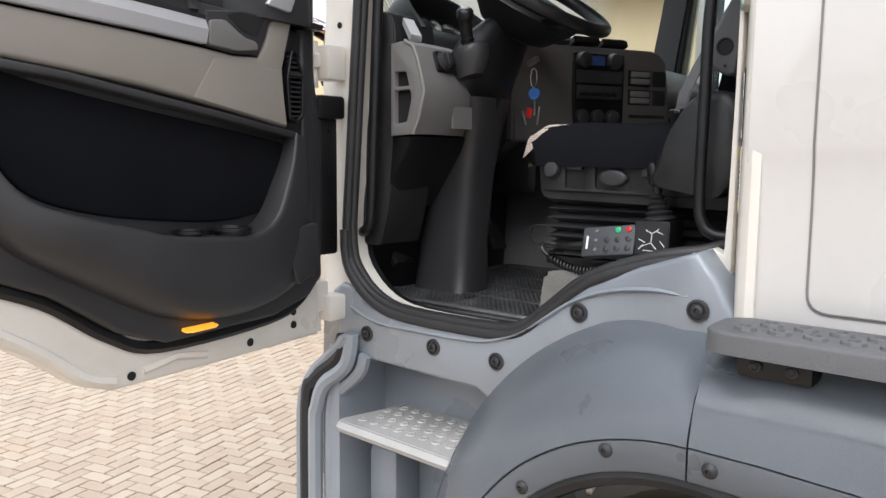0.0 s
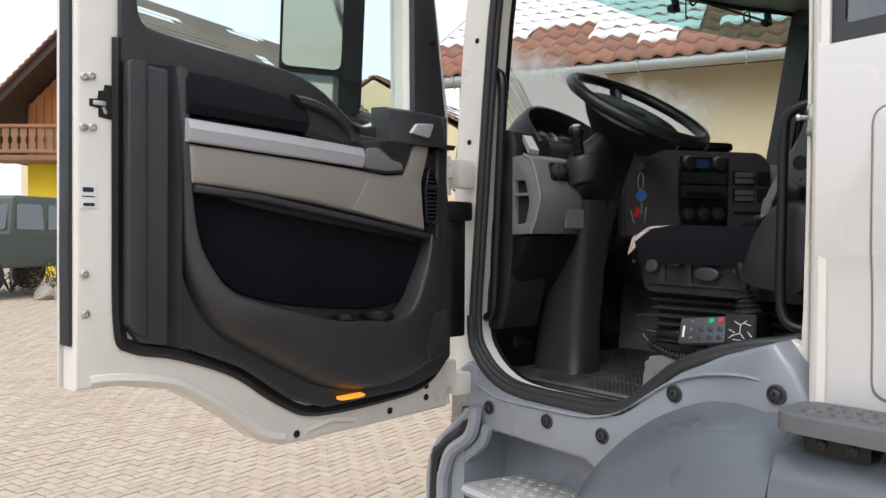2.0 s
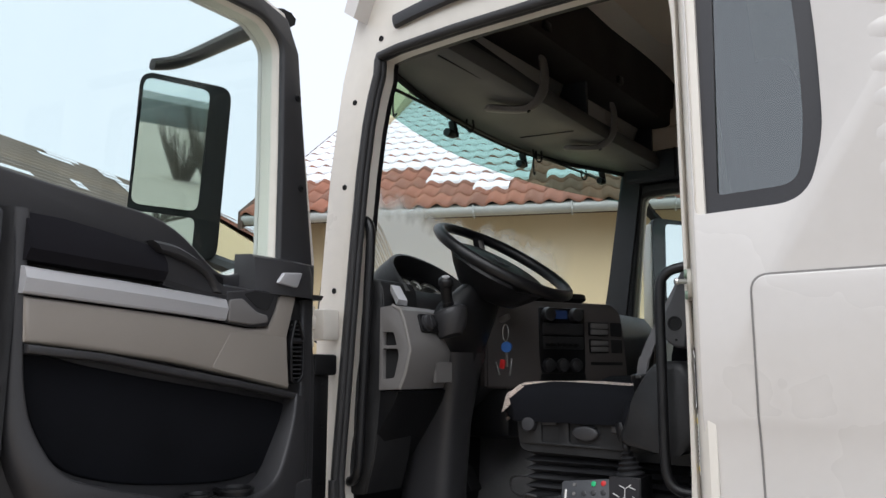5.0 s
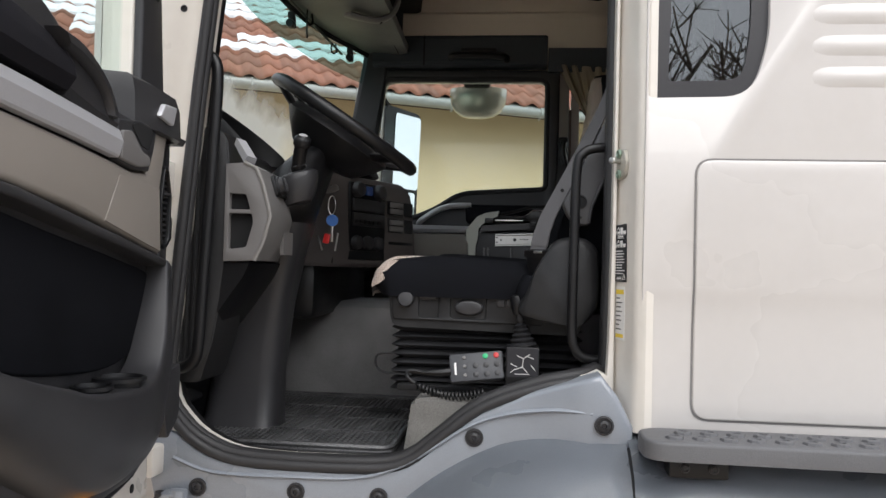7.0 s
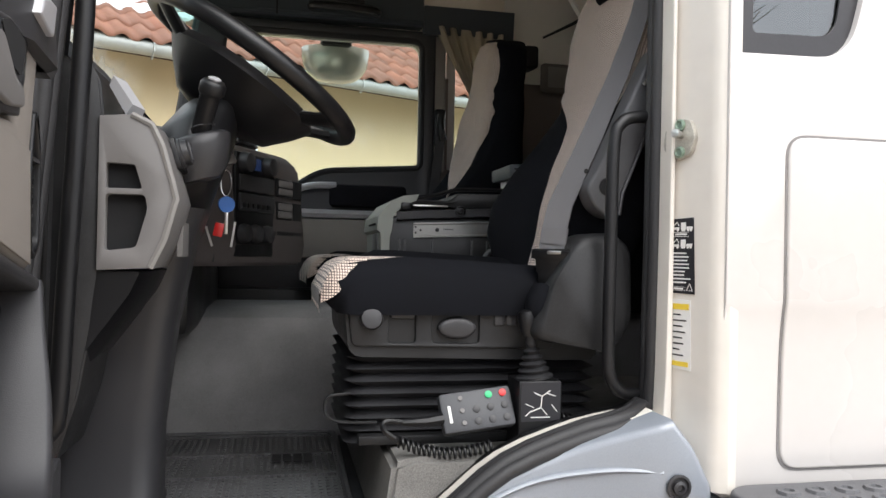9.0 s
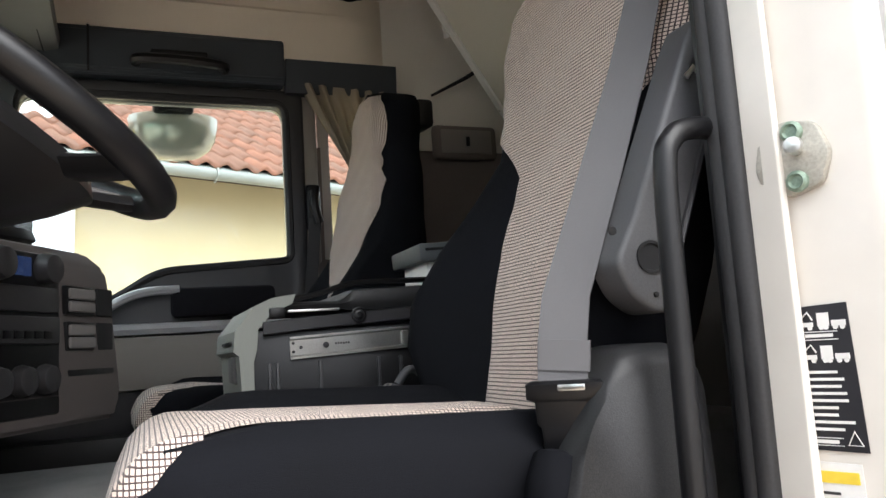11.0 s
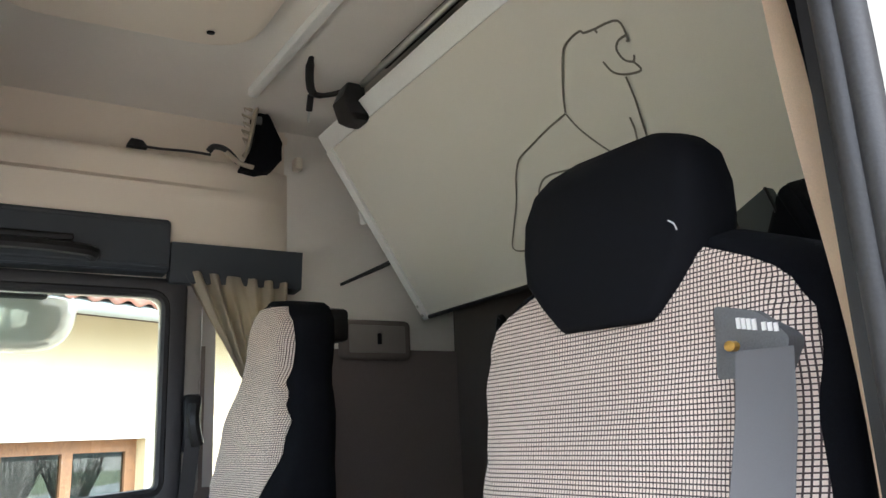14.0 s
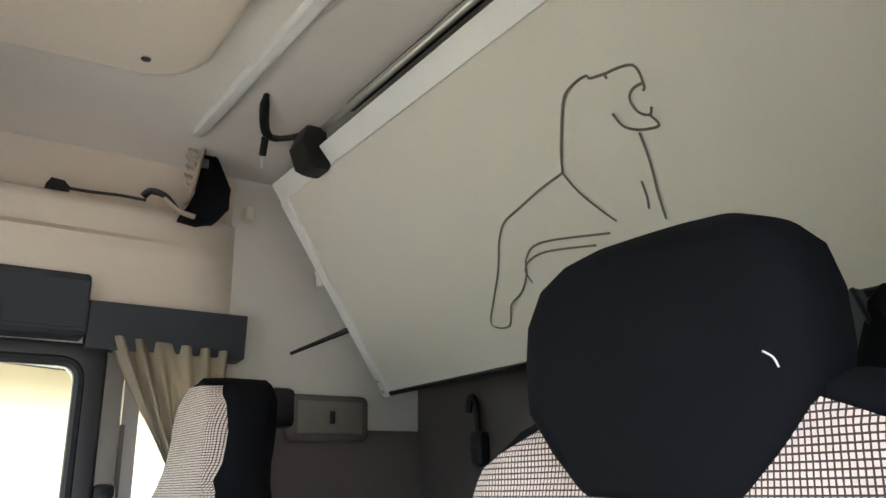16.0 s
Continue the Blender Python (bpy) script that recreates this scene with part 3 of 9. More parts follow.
# front wall below the windscreen
bm = B()
sheet(bm, lambda u, v: (screen(u, 0)[0] - 0.05 * (1 - v), screen(u, 0)[1], 0.55 + 1.19 * v), 12, 4, 0.03)
part("front_wall", bm, WHITE, truck, "white cab front")

# inner lining of the front pillars
for s in (0, 1):
    y0, y1 = ((1.535, 1.60) if not s else (3.46, 3.53))
    bm = B()
    e = -1.55 if not s else -1.475
    loft(bm, [[(-1.62 + 0.17 * t, y0, 1.75 + 0.92 * t), (e + 0.14 * t, y0, 1.75 + 0.92 * t), (e - 0.01 + 0.14 * t, y1, 1.75 + 0.92 * t), (-1.60 + 0.17 * t, y1, 1.75 + 0.92 * t)] for t in (0, 0.33, 0.66, 1)])
    bmesh.ops.bevel(bm, geom=[e for e in bm.edges], offset=0.012, segments=2, affect="EDGES", clamp_overlap=True)
    part("pillar_lining", bm, DARK, truck, "dark front pillar lining")

# ---- blue-grey lower bodywork ----
WX, WZ = -0.45, 0.50         # middle of the front wheel
bm = B()
sill = [(-1.555, 1.135), (-1.515, 1.160), (-1.47, 1.155), (-1.40, 1.108), (-1.28, 1.086), (-1.02, 1.086), (-0.93, 1.106), (-0.86, 1.160), (-0.77, 1.234), (-0.64, 1.288), (-0.505, 1.334), (-0.468, 1.288), (-0.436, 1.225),
        (-0.436, 1.15), (-0.70, 1.14), (-0.84, 1.02), (-0.95, 0.90), (-1.05, 0.955), (-1.40, 0.962), (-1.52, 0.985)]
plate(bm, sill, "y", 1.53, 1.445, (), 0.012, 3)
for x in (-0.72, -0.68, -0.64, -0.60, -0.56, -0.53):
    bmesh.ops.bisect_plane(bm, geom=bm.verts[:] + bm.edges[:] + bm.faces[:], plane_co=(x, 0, 0), plane_no=(1, 0, 0))
for v in bm.verts:
    if v.co.y < 1.50:
        v.co.y -= 0.062 * max(0.0, min(1.0, (v.co.x + 0.74) / 0.22)) ** 1.6
sill_ob = part("sill_panel", bm, BLUEGREY, truck, "blue-grey plastic sill panel")
for x, y, z in ((-0.777, 1.444, 1.177), (-0.498, 1.382, 1.228), (-1.182, 1.444, 1.035), (-1.415, 1.444, 1.033), (-0.99, 1.444, 1.033)):
    bm = B()
    lathe(bm, [(0.021, 0.0), (0.021, 0.003), (0.017, 0.004), (0.015, -0.001), (0.011, -0.001), (0.011, 0.006), (0.006, 0.008), (0.005, 0.003)], (x, y, z), (0, -1, 0), 16)
    part("bolt", bm, DARK, sill_ob, "recessed dark bolt")


bm = B()
ridge = smooth_line([(-1.477, 1.447, 1.098), (-1.38, 1.446, 1.069), (-1.211, 1.446, 1.067), (-1.042, 1.446, 1.073), (-0.946, 1.446, 1.102), (-0.874, 1.446, 1.145), (-0.791, 1.444, 1.200), (-0.707, 1.440, 1.232), (-0.60, 1.415, 1.250), (-0.52, 1.392, 1.250)], 5)
tube(bm, ridge, 0.007, 8, False, 0.7, (0, 0, 1))
part("sill_ridge", bm, BLUEGREY, sill_ob, "rounded ridge along the sill", 60)


def fender(bm, a0, a1, n=26):
    """The wheel arch cover: rings of a section swept about the wheel's middle."""
    rings = []
    for i in range(n + 1):
        a = radians(a0 + (a1 - a0) * i / n)
        c, s = math.cos(a), math.sin(a)
        prof = [(0.735, 1.46), (0.715, 1.415), (0.690, 1.36), (0.655, 1.305), (0.61, 1.262), (0.56, 1.242), (0.5325, 1.237), (0.531, 1.240), (0.529, 1.240), (0.5275, 1.237),
                (0.475, 1.238), (0.470, 1.244), (0.468, 1.30)]
        ring_ = []
        for r, y in prof:
            x, z = WX + r * c * 0.985, WZ + r * s * 0.985
            ring_.append((x, y, z))
        rings.append(ring_)
    V = [[bm.verts.new(p) for p in q] for q in rings]
    for a, b in zip(V, V[1:]):
        bridge(bm, a, b, False)
    return bm


bm = B()
fender(bm, 188, 90.1)
bmesh.ops.solidify(bm, geom=bm.faces[:], thickness=0.006)
fen = part("front_fender", bm, BLUEGREY, truck, "blue-grey front wheel arch cover", 50)
bm = B()


def flank(bm, x0, x1, sink=0.0):
    """The straight cover behind the wheel arch."""
    prof = [(1.212, 1.46), (1.205, 1.40), (1.185, 1.34), (1.145, 1.285), (1.09, 1.252), (1.04, 1.240), (1.0255, 1.237), (1.024, 1.240), (1.022, 1.240), (1.0205, 1.237), (0.968, 1.238), (0.963, 1.244), (0.96, 1.30)]
    V = []
    for i in range(9):
        x = x0 + (x1 - x0) * i / 8
        V.append([bm.verts.new((x, y + sink, z - sink - 0.10 * max(0, (x + 0.40)) ** 1.6 * (1 if z < 1.06 else 0))) for z, y in prof])
    for a, b in zip(V, V[1:]):
        bridge(bm, a, b, False)
    return bm


flank(bm, -0.4475, 0.50)
bmesh.ops.solidify(bm, geom=bm.faces[:], thickness=0.006)
fen2 = part("rear_fender", bm, BLUEGREY, truck, "blue-grey rear wheel arch cover", 50)
# added backing: keeps the bright ground from showing through the joint
bm = B()
flank(bm, -0.475, -0.42, 0.012)
part("joint_backing", bm, RUBBER, truck, "dark backing added behind the cover joint to keep light out", 50)
for x, z, own in ((-0.598, 0.982, fen), (-0.775, 0.861, fen), (-0.41, 0.995, fen2), (-0.20, 0.982, fen2), (0.02, 0.96, fen2)):
    bm = B()
    lathe(bm, [(0.0135, 0), (0.0135, 0.004), (0.010, 0.008), (0.005, 0.010), (0.004, 0.006)], (x, 1.239, z), (0, -1, 0), 14)
    part("bolt", bm, RUBBERGREY, own, "grey round-headed bolt")
# dark rubber arch lip and the wheel behind it
bm = B()
tube(bm, [(WX + 0.455 * math.cos(radians(a)), 1.262, WZ + 0.455 * math.sin(radians(a))) for a in range(190, 34, -6)], 0.021, 8)
part("arch_lip", bm, DUSTY, truck, "dusty black wheel arch lip")
bm = B()
sheet(bm, lambda u, v: (WX + 0.53 * math.cos(math.pi * u), 1.27 + 0.35 * v, WZ + 0.47 * math.sin(math.pi * u)), 20, 2)
part("arch_liner", bm, RUBBER, truck, "black wheel arch liner")
bm = B()
lathe(bm, [(0.20, 0.0), (0.36, 0.0), (0.415, 0.03), (0.425, 0.07), (0.42, 0.20), (0.40, 0.24), (0.2, 0.24)], (WX, 1.30, 0.43), (0, 1, 0), 40)
wheel_tyre = part("tyre", bm, RUBBER, truck, "black truck tyre standing on the paving")
bm = B()
lathe(bm, [(0.03, 0.03), (0.10, 0.02), (0.11, 0.05), (0.19, 0.07), (0.215, 0.02), (0.22, 0.0), (0.225, 0.02), (0.225, 0.2), (0.03, 0.2)], (WX, 1.30, 0.43), (0, 1, 0), 32)
part("rim", bm, ZINC, wheel_tyre, "grey steel rim")

# step well with its tread
bm = B()
box(bm, (-1.53, 1.60, 0.42), (-0.86, 1.66, 1.0), 0.01)
plate(bm, [(-1.53, 0.40), (-0.80, 0.40), (-0.80, 0.46), (-1.53, 0.46)], "y", 1.40, 1.64)
loft(bm, [[(-1.54, y, 0.38), (-1.50, y, 0.38), (-1.50, y, 0.99), (-1.54, y, 0.99)] for y in (1.42, 1.62)])
part("step_well", bm, BLUEGREY, truck, "blue-grey step well")
bm = B()
box(bm, (-1.47, 1.50, 0.52), (-1.36, 1.606, 0.70), 0.02)
box(bm, (-1.385, 1.585, 0.60), (-1.365, 1.60, 0.66), 0.004)
part("well_cover", bm, BLUEGREY, truck, "small clip-on cover in the step well")
for z, x0 in ((0.805, -1.455), (0.42, -1.46)):
    bm = B()
    shape = rounded([(x0, 1.378), (-0.96, 1.36), (-0.93, 1.54), (-1.02, 1.58), (-1.30, 1.60), (x0 + 0.05, 1.60)], 0.02, 3)
    holes = []
    if z > 0.6:
        for i in range(11):
            for j in range(4):
                cx, cy = -1.405 + i * 0.043 + (0.021 if j % 2 else 0), 1.418 + j * 0.046
                if cx < -1.0:
                    holes.append([(cx + 0.010 * math.cos(a * math.pi / 4), cy + 0.0085 * math.sin(a * math.pi / 4)) for a in range(8)])
    plate(bm, shape, "z", z - 0.004, z, holes)
    tread = part("step_tread", bm, ALU, truck, "light grey perforated step")
    bm = B()
    rim = [(x, y, z - 0.016) for x, y in shape]
    tube(bm, rim, 0.016, 6, True)
    part("step_rim", bm, ALU, tread)
    # added dark plate: stands in for the shade below the tread's holes
    bm = B()
    plate(bm, rounded([(x0 + 0.02, 1.40), (-0.97, 1.385), (-0.95, 1.53), (-1.02, 1.57), (-1.30, 1.58), (x0 + 0.07, 1.58)], 0.02, 3), "z", z - 0.035, z - 0.030)
    part("tread_shade", bm, RUBBER, tread, "dark plate added for the shade under the tread's holes")
    if z > 0.6:
        bm = B()
        for h in holes:
            c = (sum(p[0] for p in h) / 8, sum(p[1] for p in h) / 8)
            lathe(bm, [(0.0135, 0.0), (0.0125, 0.0035), (0.0098, 0.0035), (0.0098, -0.002)], (c[0], c[1], z), (0, 0, 1), 8)
        part("raised_rim", bm, ALU, tread, "raised rims round the holes")
# front corner panel ahead of the steps
bm = B()
flange_a = smooth_line([(-1.585, 1.405, 0.30), (-1.583, 1.405, 0.74), (-1.573, 1.405, 0.81), (-1.545, 1.408, 0.88), (-1.482, 1.415, 0.928), (-1.458, 1.42, 0.97), (-1.453, 1.425, 1.03)], 4)
tube(bm, flange_a, 0.021, 8)
tube(bm, smooth_line([(-1.555, 1.435, 0.30), (-1.552, 1.435, 0.79), (-1.515, 1.437, 0.855), (-1.44, 1.44, 0.922), (-1.418, 1.44, 0.974)], 4), 0.018, 8)
part("corner_flange", bm, BLUEGREY, truck, "blue-grey corner flange")
bm = B()
tube(bm, smooth_line([(-1.630, 1.418, 0.30), (-1.628, 1.418, 0.79), (-1.590, 1.42, 0.885), (-1.505, 1.425, 0.954), (-1.486, 1.43, 1.02)], 4), 0.024, 8)
part("corner_rubber", bm, RUBBER, truck, "black rubber joint")
bm = B()
loft(bm, [[(x, 1.47, z), (x + 0.002, 1.42, z), (x + 0.012, 1.403, z), (x + 0.030, 1.400, z), (x + 0.044, 1.406, z), (x + 0.046, 1.47, z)]
          for z, x in ((0.30, -1.683), (0.774, -1.675), (0.838, -1.664), (0.885, -1.638), (0.921, -1.609), (0.965, -1.555), (1.001, -1.510), (1.024, -1.492))])
part("corner_panel", bm, BLUEGREY, truck, "blue-grey front corner panel")
# hinges
for boxes, pin in ((((-1.565, 1.39, 1.06, -1.50, 1.455, 1.13), (-1.575, 1.34, 1.085, -1.525, 1.41, 1.17)), (1.03, 1.19)),
                   (((-1.56, 1.39, 1.70, -1.50, 1.455, 1.79), (-1.57, 1.35, 1.73, -1.53, 1.41, 1.77)), (1.68, 1.80))):
    bm = B()
    for q in boxes:
        box(bm, q[:3], q[3:], 0.008)
    tube(bm, [(-1.552, 1.385, pin[0]), (-1.552, 1.385, pin[1])], 0.013, 10)
    part("door_hinge", bm, WHITE_IN, truck, "white painted door hinge")
bm = B()
box(bm, (-1.555, 1.375, 1.24), (-1.52, 1.44, 1.63), 0.008)
box(bm, (-1.555, 1.36, 1.60), (-1.50, 1.45, 1.66), 0.008)
for z in (1.30, 1.46, 1.57):
    lathe(bm, [(0.006, 0), (0.006, 0.004)], (-1.519, 1.41, z), (1, 0, 0), 8)
part("door_check", bm, BLACK, truck, "black cable cover at the hinge")
# side step on the rear cover
bm = B()
foot = rounded([(-0.435, 1.225), (0.50, 1.205), (0.50, 1.372), (-0.40, 1.372), (-0.435, 1.345)], [0.05, 0.01, 0.01, 0.02, 0.03], 5)
plate(bm, foot, "z", 1.195, 1.232, (), 0.012, 3)
side_step = part("side_step", bm, STEPGREY, truck, "dark grey side step with raised studs")
bm = B()
for i in range(17):
    for j in range(2):
        x, y = -0.375 + i * 0.052 + 0.026 * j, 1.265 + 0.05 * j
        lathe(bm, [(0.019, 0.0), (0.017, 0.006), (0.010, 0.007), (0.009, 0.003)], (x, y, 1.231), (0, 0, 1), 8)
part("studs", bm, STEPGREY, side_step)
bm = B()
box(bm, (-0.385, 1.262, 1.155), (-0.27, 1.36, 1.197), 0.006)
part("bracket", bm, BLACK, side_step, "black step bracket")
for x in (-0.355, -0.30):
    bm = B()
    lathe(bm, [(0.010, 0), (0.010, 0.004), (0.006, 0.007), (0.004, 0.005)], (x, 1.262, 1.176), (0, -1, 0), 10)
    part("bolt", bm, RUBBERGREY, side_step, "dull grey bolt")

# ================= driver's door, open =================
# u runs from the hinge to the free edge, n to the inner side, z up
DOOR = Matrix(((0.107, 0.994, 0, -1.51), (-0.994, 0.107, 0, 1.33), (0, 0, 1, 0), (0, 0, 0, 1)))
DOOR = DOOR.to_3x3().to_4x4()
DOOR.translation = (-1.51, 1.33, 0)


def dpart(name, bm, mat, parent, label="", angle=38):
    return part(name, bm, mat, parent, label, angle, turn=DOOR)


def slab(bm, pts, a, b, holes=(), bevel=0.0, seg=3):
    """An outline in u and z between two depths."""
    return plate(bm, pts, "y", a, b, holes, bevel, seg)


DOOR_OUT = [(0.0, 1.04), (0.30, 1.036), (0.585, 1.035), (0.645, 1.055), (0.71, 1.108), (0.785, 1.16), (0.87, 1.21), (0.985, 1.235), (1.095, 1.237), (1.10, 1.5), (1.095, 2.16), (1.06, 2.40), (1.00, 2.50), (0.90, 2.575),
            (0.30, 2.62), (0.16, 2.60), (0.10, 2.50), (0.05, 2.2), (0.0, 1.92)]
WINDOW = rounded([(0.165, 1.90), (0.36, 1.83), (0.52, 1.945), (0.88, 1.975), (0.955, 1.985), (0.975, 2.2), (0.93, 2.49), (0.80, 2.52), (0.25, 2.545), (0.18, 2.50), (0.17, 2.2)],
                 [0.01, 0.05, 0.12, 0.05, 0.03, 0.05, 0.04, 0.03, 0.03, 0.03, 0.02], 5)
bm = B()
slab(bm, [(min(u, 1.078), z) for u, z in DOOR_OUT], -0.035, 0.028, [WINDOW], 0.010)
door = dpart("driver_door", bm, WHITE_IN, truck, "white door standing wide open")
bm = B()
slab(bm, [(min(u, 1.085), z) for u, z in DOOR_OUT], -0.05, -0.037, [WINDOW], 0.0)
dpart("outer_skin", bm, WHITE, door)
# dark window surround on the inner side
bm = B()
surround = [(0.03, 1.90), (0.075, 2.2), (0.115, 2.49), (0.165, 2.575), (0.30, 2.60), (0.895, 2.555), (0.970, 2.49), (0.995, 2.38), (0.996, 1.90), (0.90, 1.90), (0.60, 1.86), (0.38, 1.78), (0.2, 1.82)]
slab(bm, surround, 0.029, 0.045, [WINDOW], 0.008)
dpart("window_surround", bm, DARK, door, "dark grey window surround")
bm = B()
slab(bm, [(0.155, 1.78), (0.99, 1.86), (0.99, 2.3), (0.94, 2.51), (0.80, 2.54), (0.25, 2.56), (0.165, 2.5)], 0.000, 0.004)
g = dpart("door_pane", bm, GLASS, door, "clear side window, wound up")
g.visible_shadow = False
# rubber along the free edge, and the screw on the surround
bm = B()
slab(bm, rounded([(1.0785, 1.325), (1.085, 1.325), (1.087, 1.5), (1.085, 2.14), (1.0785, 2.14)], 0.003, 2), -0.034, 0.012, (), 0.006)
tube(bm, smooth_line([(1.085, -0.01, 2.13), (1.052, -0.01, 2.40), (0.99, -0.01, 2.50), (0.9, -0.01, 2.580), (0.3, -0.01, 2.625)], 5), 0.012, 6)
dpart("edge_rubber", bm, RUBBER, door, "black rubber along the door's edge")
for u, z in ((0.117, 2.36), (0.092, 2.108)):
    bm = B()
    lathe(bm, [(0.010, 0), (0.010, 0.003), (0.006, 0.004), (0.005, 0.001)], (u, 0.045, z), (0, 1, 0), 12)
    dpart("plug", bm, BLACK, door)
# latch
bm = B()
slab(bm, [(1.006, 1.782), (1.034, 1.786), (1.034, 1.803), (1.052, 1.806), (1.052, 1.820), (1.036, 1.822), (1.034, 1.838), (1.024, 1.840), (1.022, 1.852), (1.008, 1.852)], 0.0282, 0.0300)
latch = dpart("latch", bm, HOLE, door, "dark door latch")
bm = B()
box(bm, (1.020, 0.030, 1.808), (1.046, 0.034, 1.818), 0.002)
tube(bm, [(1.020, 0.032, 1.793), (1.026, 0.033, 1.806)], 0.004, 8)
dpart("latch_claw", bm, ZINC, latch, "zinc latch claw")
for u, z in ((1.062, 1.862), (1.048, 1.866), (1.064, 1.762), (1.046, 1.764), (1.062, 1.47), (1.06, 1.39)):
    bm = B()
    lathe(bm, [(0.0085, 0), (0.0085, 0.003), (0.005, 0.005), (0.003, 0.002)], (u, 0.029, z), (0, 1, 0), 10)
    dpart("screw", bm, ZINC, door, "zinc screw")
bm = B()
slab(bm, [(1.037, 1.603), (1.070, 1.600), (1.072, 1.652), (1.039, 1.654)], 0.0285, 0.0297)
lab = dpart("maker_label", bm, PAPER, door, "white paper label")
bm = B()
box(bm, (1.044, 0.0297, 1.634), (1.065, 0.0305, 1.643))
box(bm, (1.042, 0.0297, 1.606), (1.064, 0.0305, 1.612))
box(bm, (1.042, 0.0297, 1.624), (1.066, 0.0305, 1.626))
dpart("print", bm, PRINT, lab, "dark bars of print")
# drain holes along the bottom, and the pressed lip
for u, z in ((0.548, 1.057), (0.234, 1.065), (0.091, 1.115), (0.091, 1.082)):
    bm = B()
    lathe(bm, [(0.0095, 0), (0.0095, 0.002)], (u, 0.0282, z), (0, 1, 0), 12)
    dpart("hole", bm, HOLE, door)
bm = B()
tube(bm, smooth_line([(1.05, 0.026, 1.255), (0.985, 0.026, 1.252), (0.87, 0.026, 1.228), (0.785, 0.026, 1.18), (0.71, 0.026, 1.128), (0.645, 0.026, 1.075), (0.585, 0.026, 1.055)], 5), 0.012, 6)
tube(bm, [(0.52, 0.026, 1.062), (0.44, 0.026, 1.075), (0.36, 0.026, 1.062)], 0.010, 6)
dpart("pressed_lip", bm, WHITE_IN, door)
# rubber gasket round the trim
bm = B()
gasket = smooth_line([(0.035, 0.03, 1.19), (0.07, 0.03, 1.145), (0.18, 0.03, 1.112), (0.48, 0.03, 1.105), (0.60, 0.03, 1.150), (0.725, 0.03, 1.235), (0.864, 0.03, 1.290), (0.965, 0.03, 1.315), (0.992, 0.03, 1.36), (0.995, 0.03, 1.6), (0.995, 0.03, 1.95)], 5)
tube(bm, gasket, 0.014, 6)
dpart("trim_gasket", bm, BLACK, door, "black trim gasket")

def ease_in(t):
    t = max(0.0, min(1.0, (t - 0.6) / 0.4))
    return t * t * (3 - 2 * t)


# trim: base panel
TRIM = [(0.015, 1.20), (0.06, 1.155), (0.18, 1.122), (0.48, 1.115), (0.59, 1.155), (0.72, 1.245), (0.86, 1.305), (0.96, 1.325), (0.990, 1.37), (0.990, 1.905), (0.885, 1.90), (0.60, 1.868), (0.38, 1.79), (0.05, 1.80), (0.02, 1.6)]
bm = B()
slab(bm, TRIM, 0.028, 0.060, (), 0.012)
dpart("trim_panel", bm, DARK, door, "dark grey door trim")
# upright grip channel near the free edge
bm = B()
slab(bm, rounded([(0.950, 1.335), (0.980, 1.350), (0.990, 1.38), (0.990, 1.905), (0.950, 1.905)], [0.01, 0.02, 0.02, 0.01, 0.01], 3), 0.028, 0.070, (), 0.010)
dpart("edge_band", bm, DARK, door)
bm = B()
sheet(bm, lambda u, v: (0.954 - 0.070 * u, 0.060 - 0.026 * math.sin(math.pi * min(1, u / 0.8)) + 0.028 * ease_in(u), 1.338 + 0.565 * v - 0.03 * (1 - v) ** 8 * u), 14, 10, 0.003)
dpart("grip_channel", bm, DARK, door, "", 60)
# the moulded frame that sweeps from the grip down round the pocket and up again
INNER = [(0.872, 0.092, 1.90), (0.868, 0.092, 1.76), (0.862, 0.092, 1.65), (0.853, 0.094, 1.569), (0.832, 0.100, 1.500), (0.782, 0.116, 1.427), (0.699, 0.132, 1.393), (0.596, 0.138, 1.366), (0.52, 0.140, 1.346), (0.429, 0.140, 1.337), (0.320, 0.140, 1.334),
         (0.245, 0.136, 1.362), (0.195, 0.126, 1.440), (0.165, 0.114, 1.50), (0.150, 0.106, 1.555)]
OUTER = [(0.898, 0.060, 1.90), (0.894, 0.060, 1.78), (0.888, 0.060, 1.687), (0.884, 0.060, 1.575), (0.878, 0.060, 1.497), (0.850, 0.060, 1.415), (0.795, 0.060, 1.337), (0.70, 0.060, 1.278), (0.60, 0.060, 1.222), (0.496, 0.060, 1.172), (0.36, 0.060, 1.146),
         (0.215, 0.060, 1.156), (0.109, 0.060, 1.210), (0.081, 0.060, 1.351), (0.085, 0.060, 1.53)]
ia, oa = smooth_line(INNER, 5), smooth_line(OUTER, 5)
bm = B()
rings = []
for a, b in zip(ia, oa):
    row = []
    for t, h in ((0.0, -0.3), (0.0, 0.0), (0.06, 0.38), (0.16, 0.66), (0.32, 0.85), (0.55, 0.95), (0.80, 0.99), (0.93, 1.0), (0.985, 0.975), (1.0, 0.90), (1.0, 0.1)):
        p = b.lerp(a, t)
        row.append((p.x, 0.060 + (a.y - 0.060) * h, p.z))
    rings.append(row)
loft(bm, rings, False, False)
dpart("pocket_body", bm, DARK, door, "dark grey moulded door pocket", 60)
# cup holders
for u, r in ((0.345, 0.040), (0.452, 0.028)):
    bm = B()
    lathe(bm, [(r + 0.005, 0.0), (r + 0.005, 0.006), (r, 0.007), (r - 0.003, -0.012), (0.001, -0.012)], (u, 0.098, 1.343), (0, 0, 1), 20)
    dpart("cup_holder", bm, BLACK, door, "black cup holder")
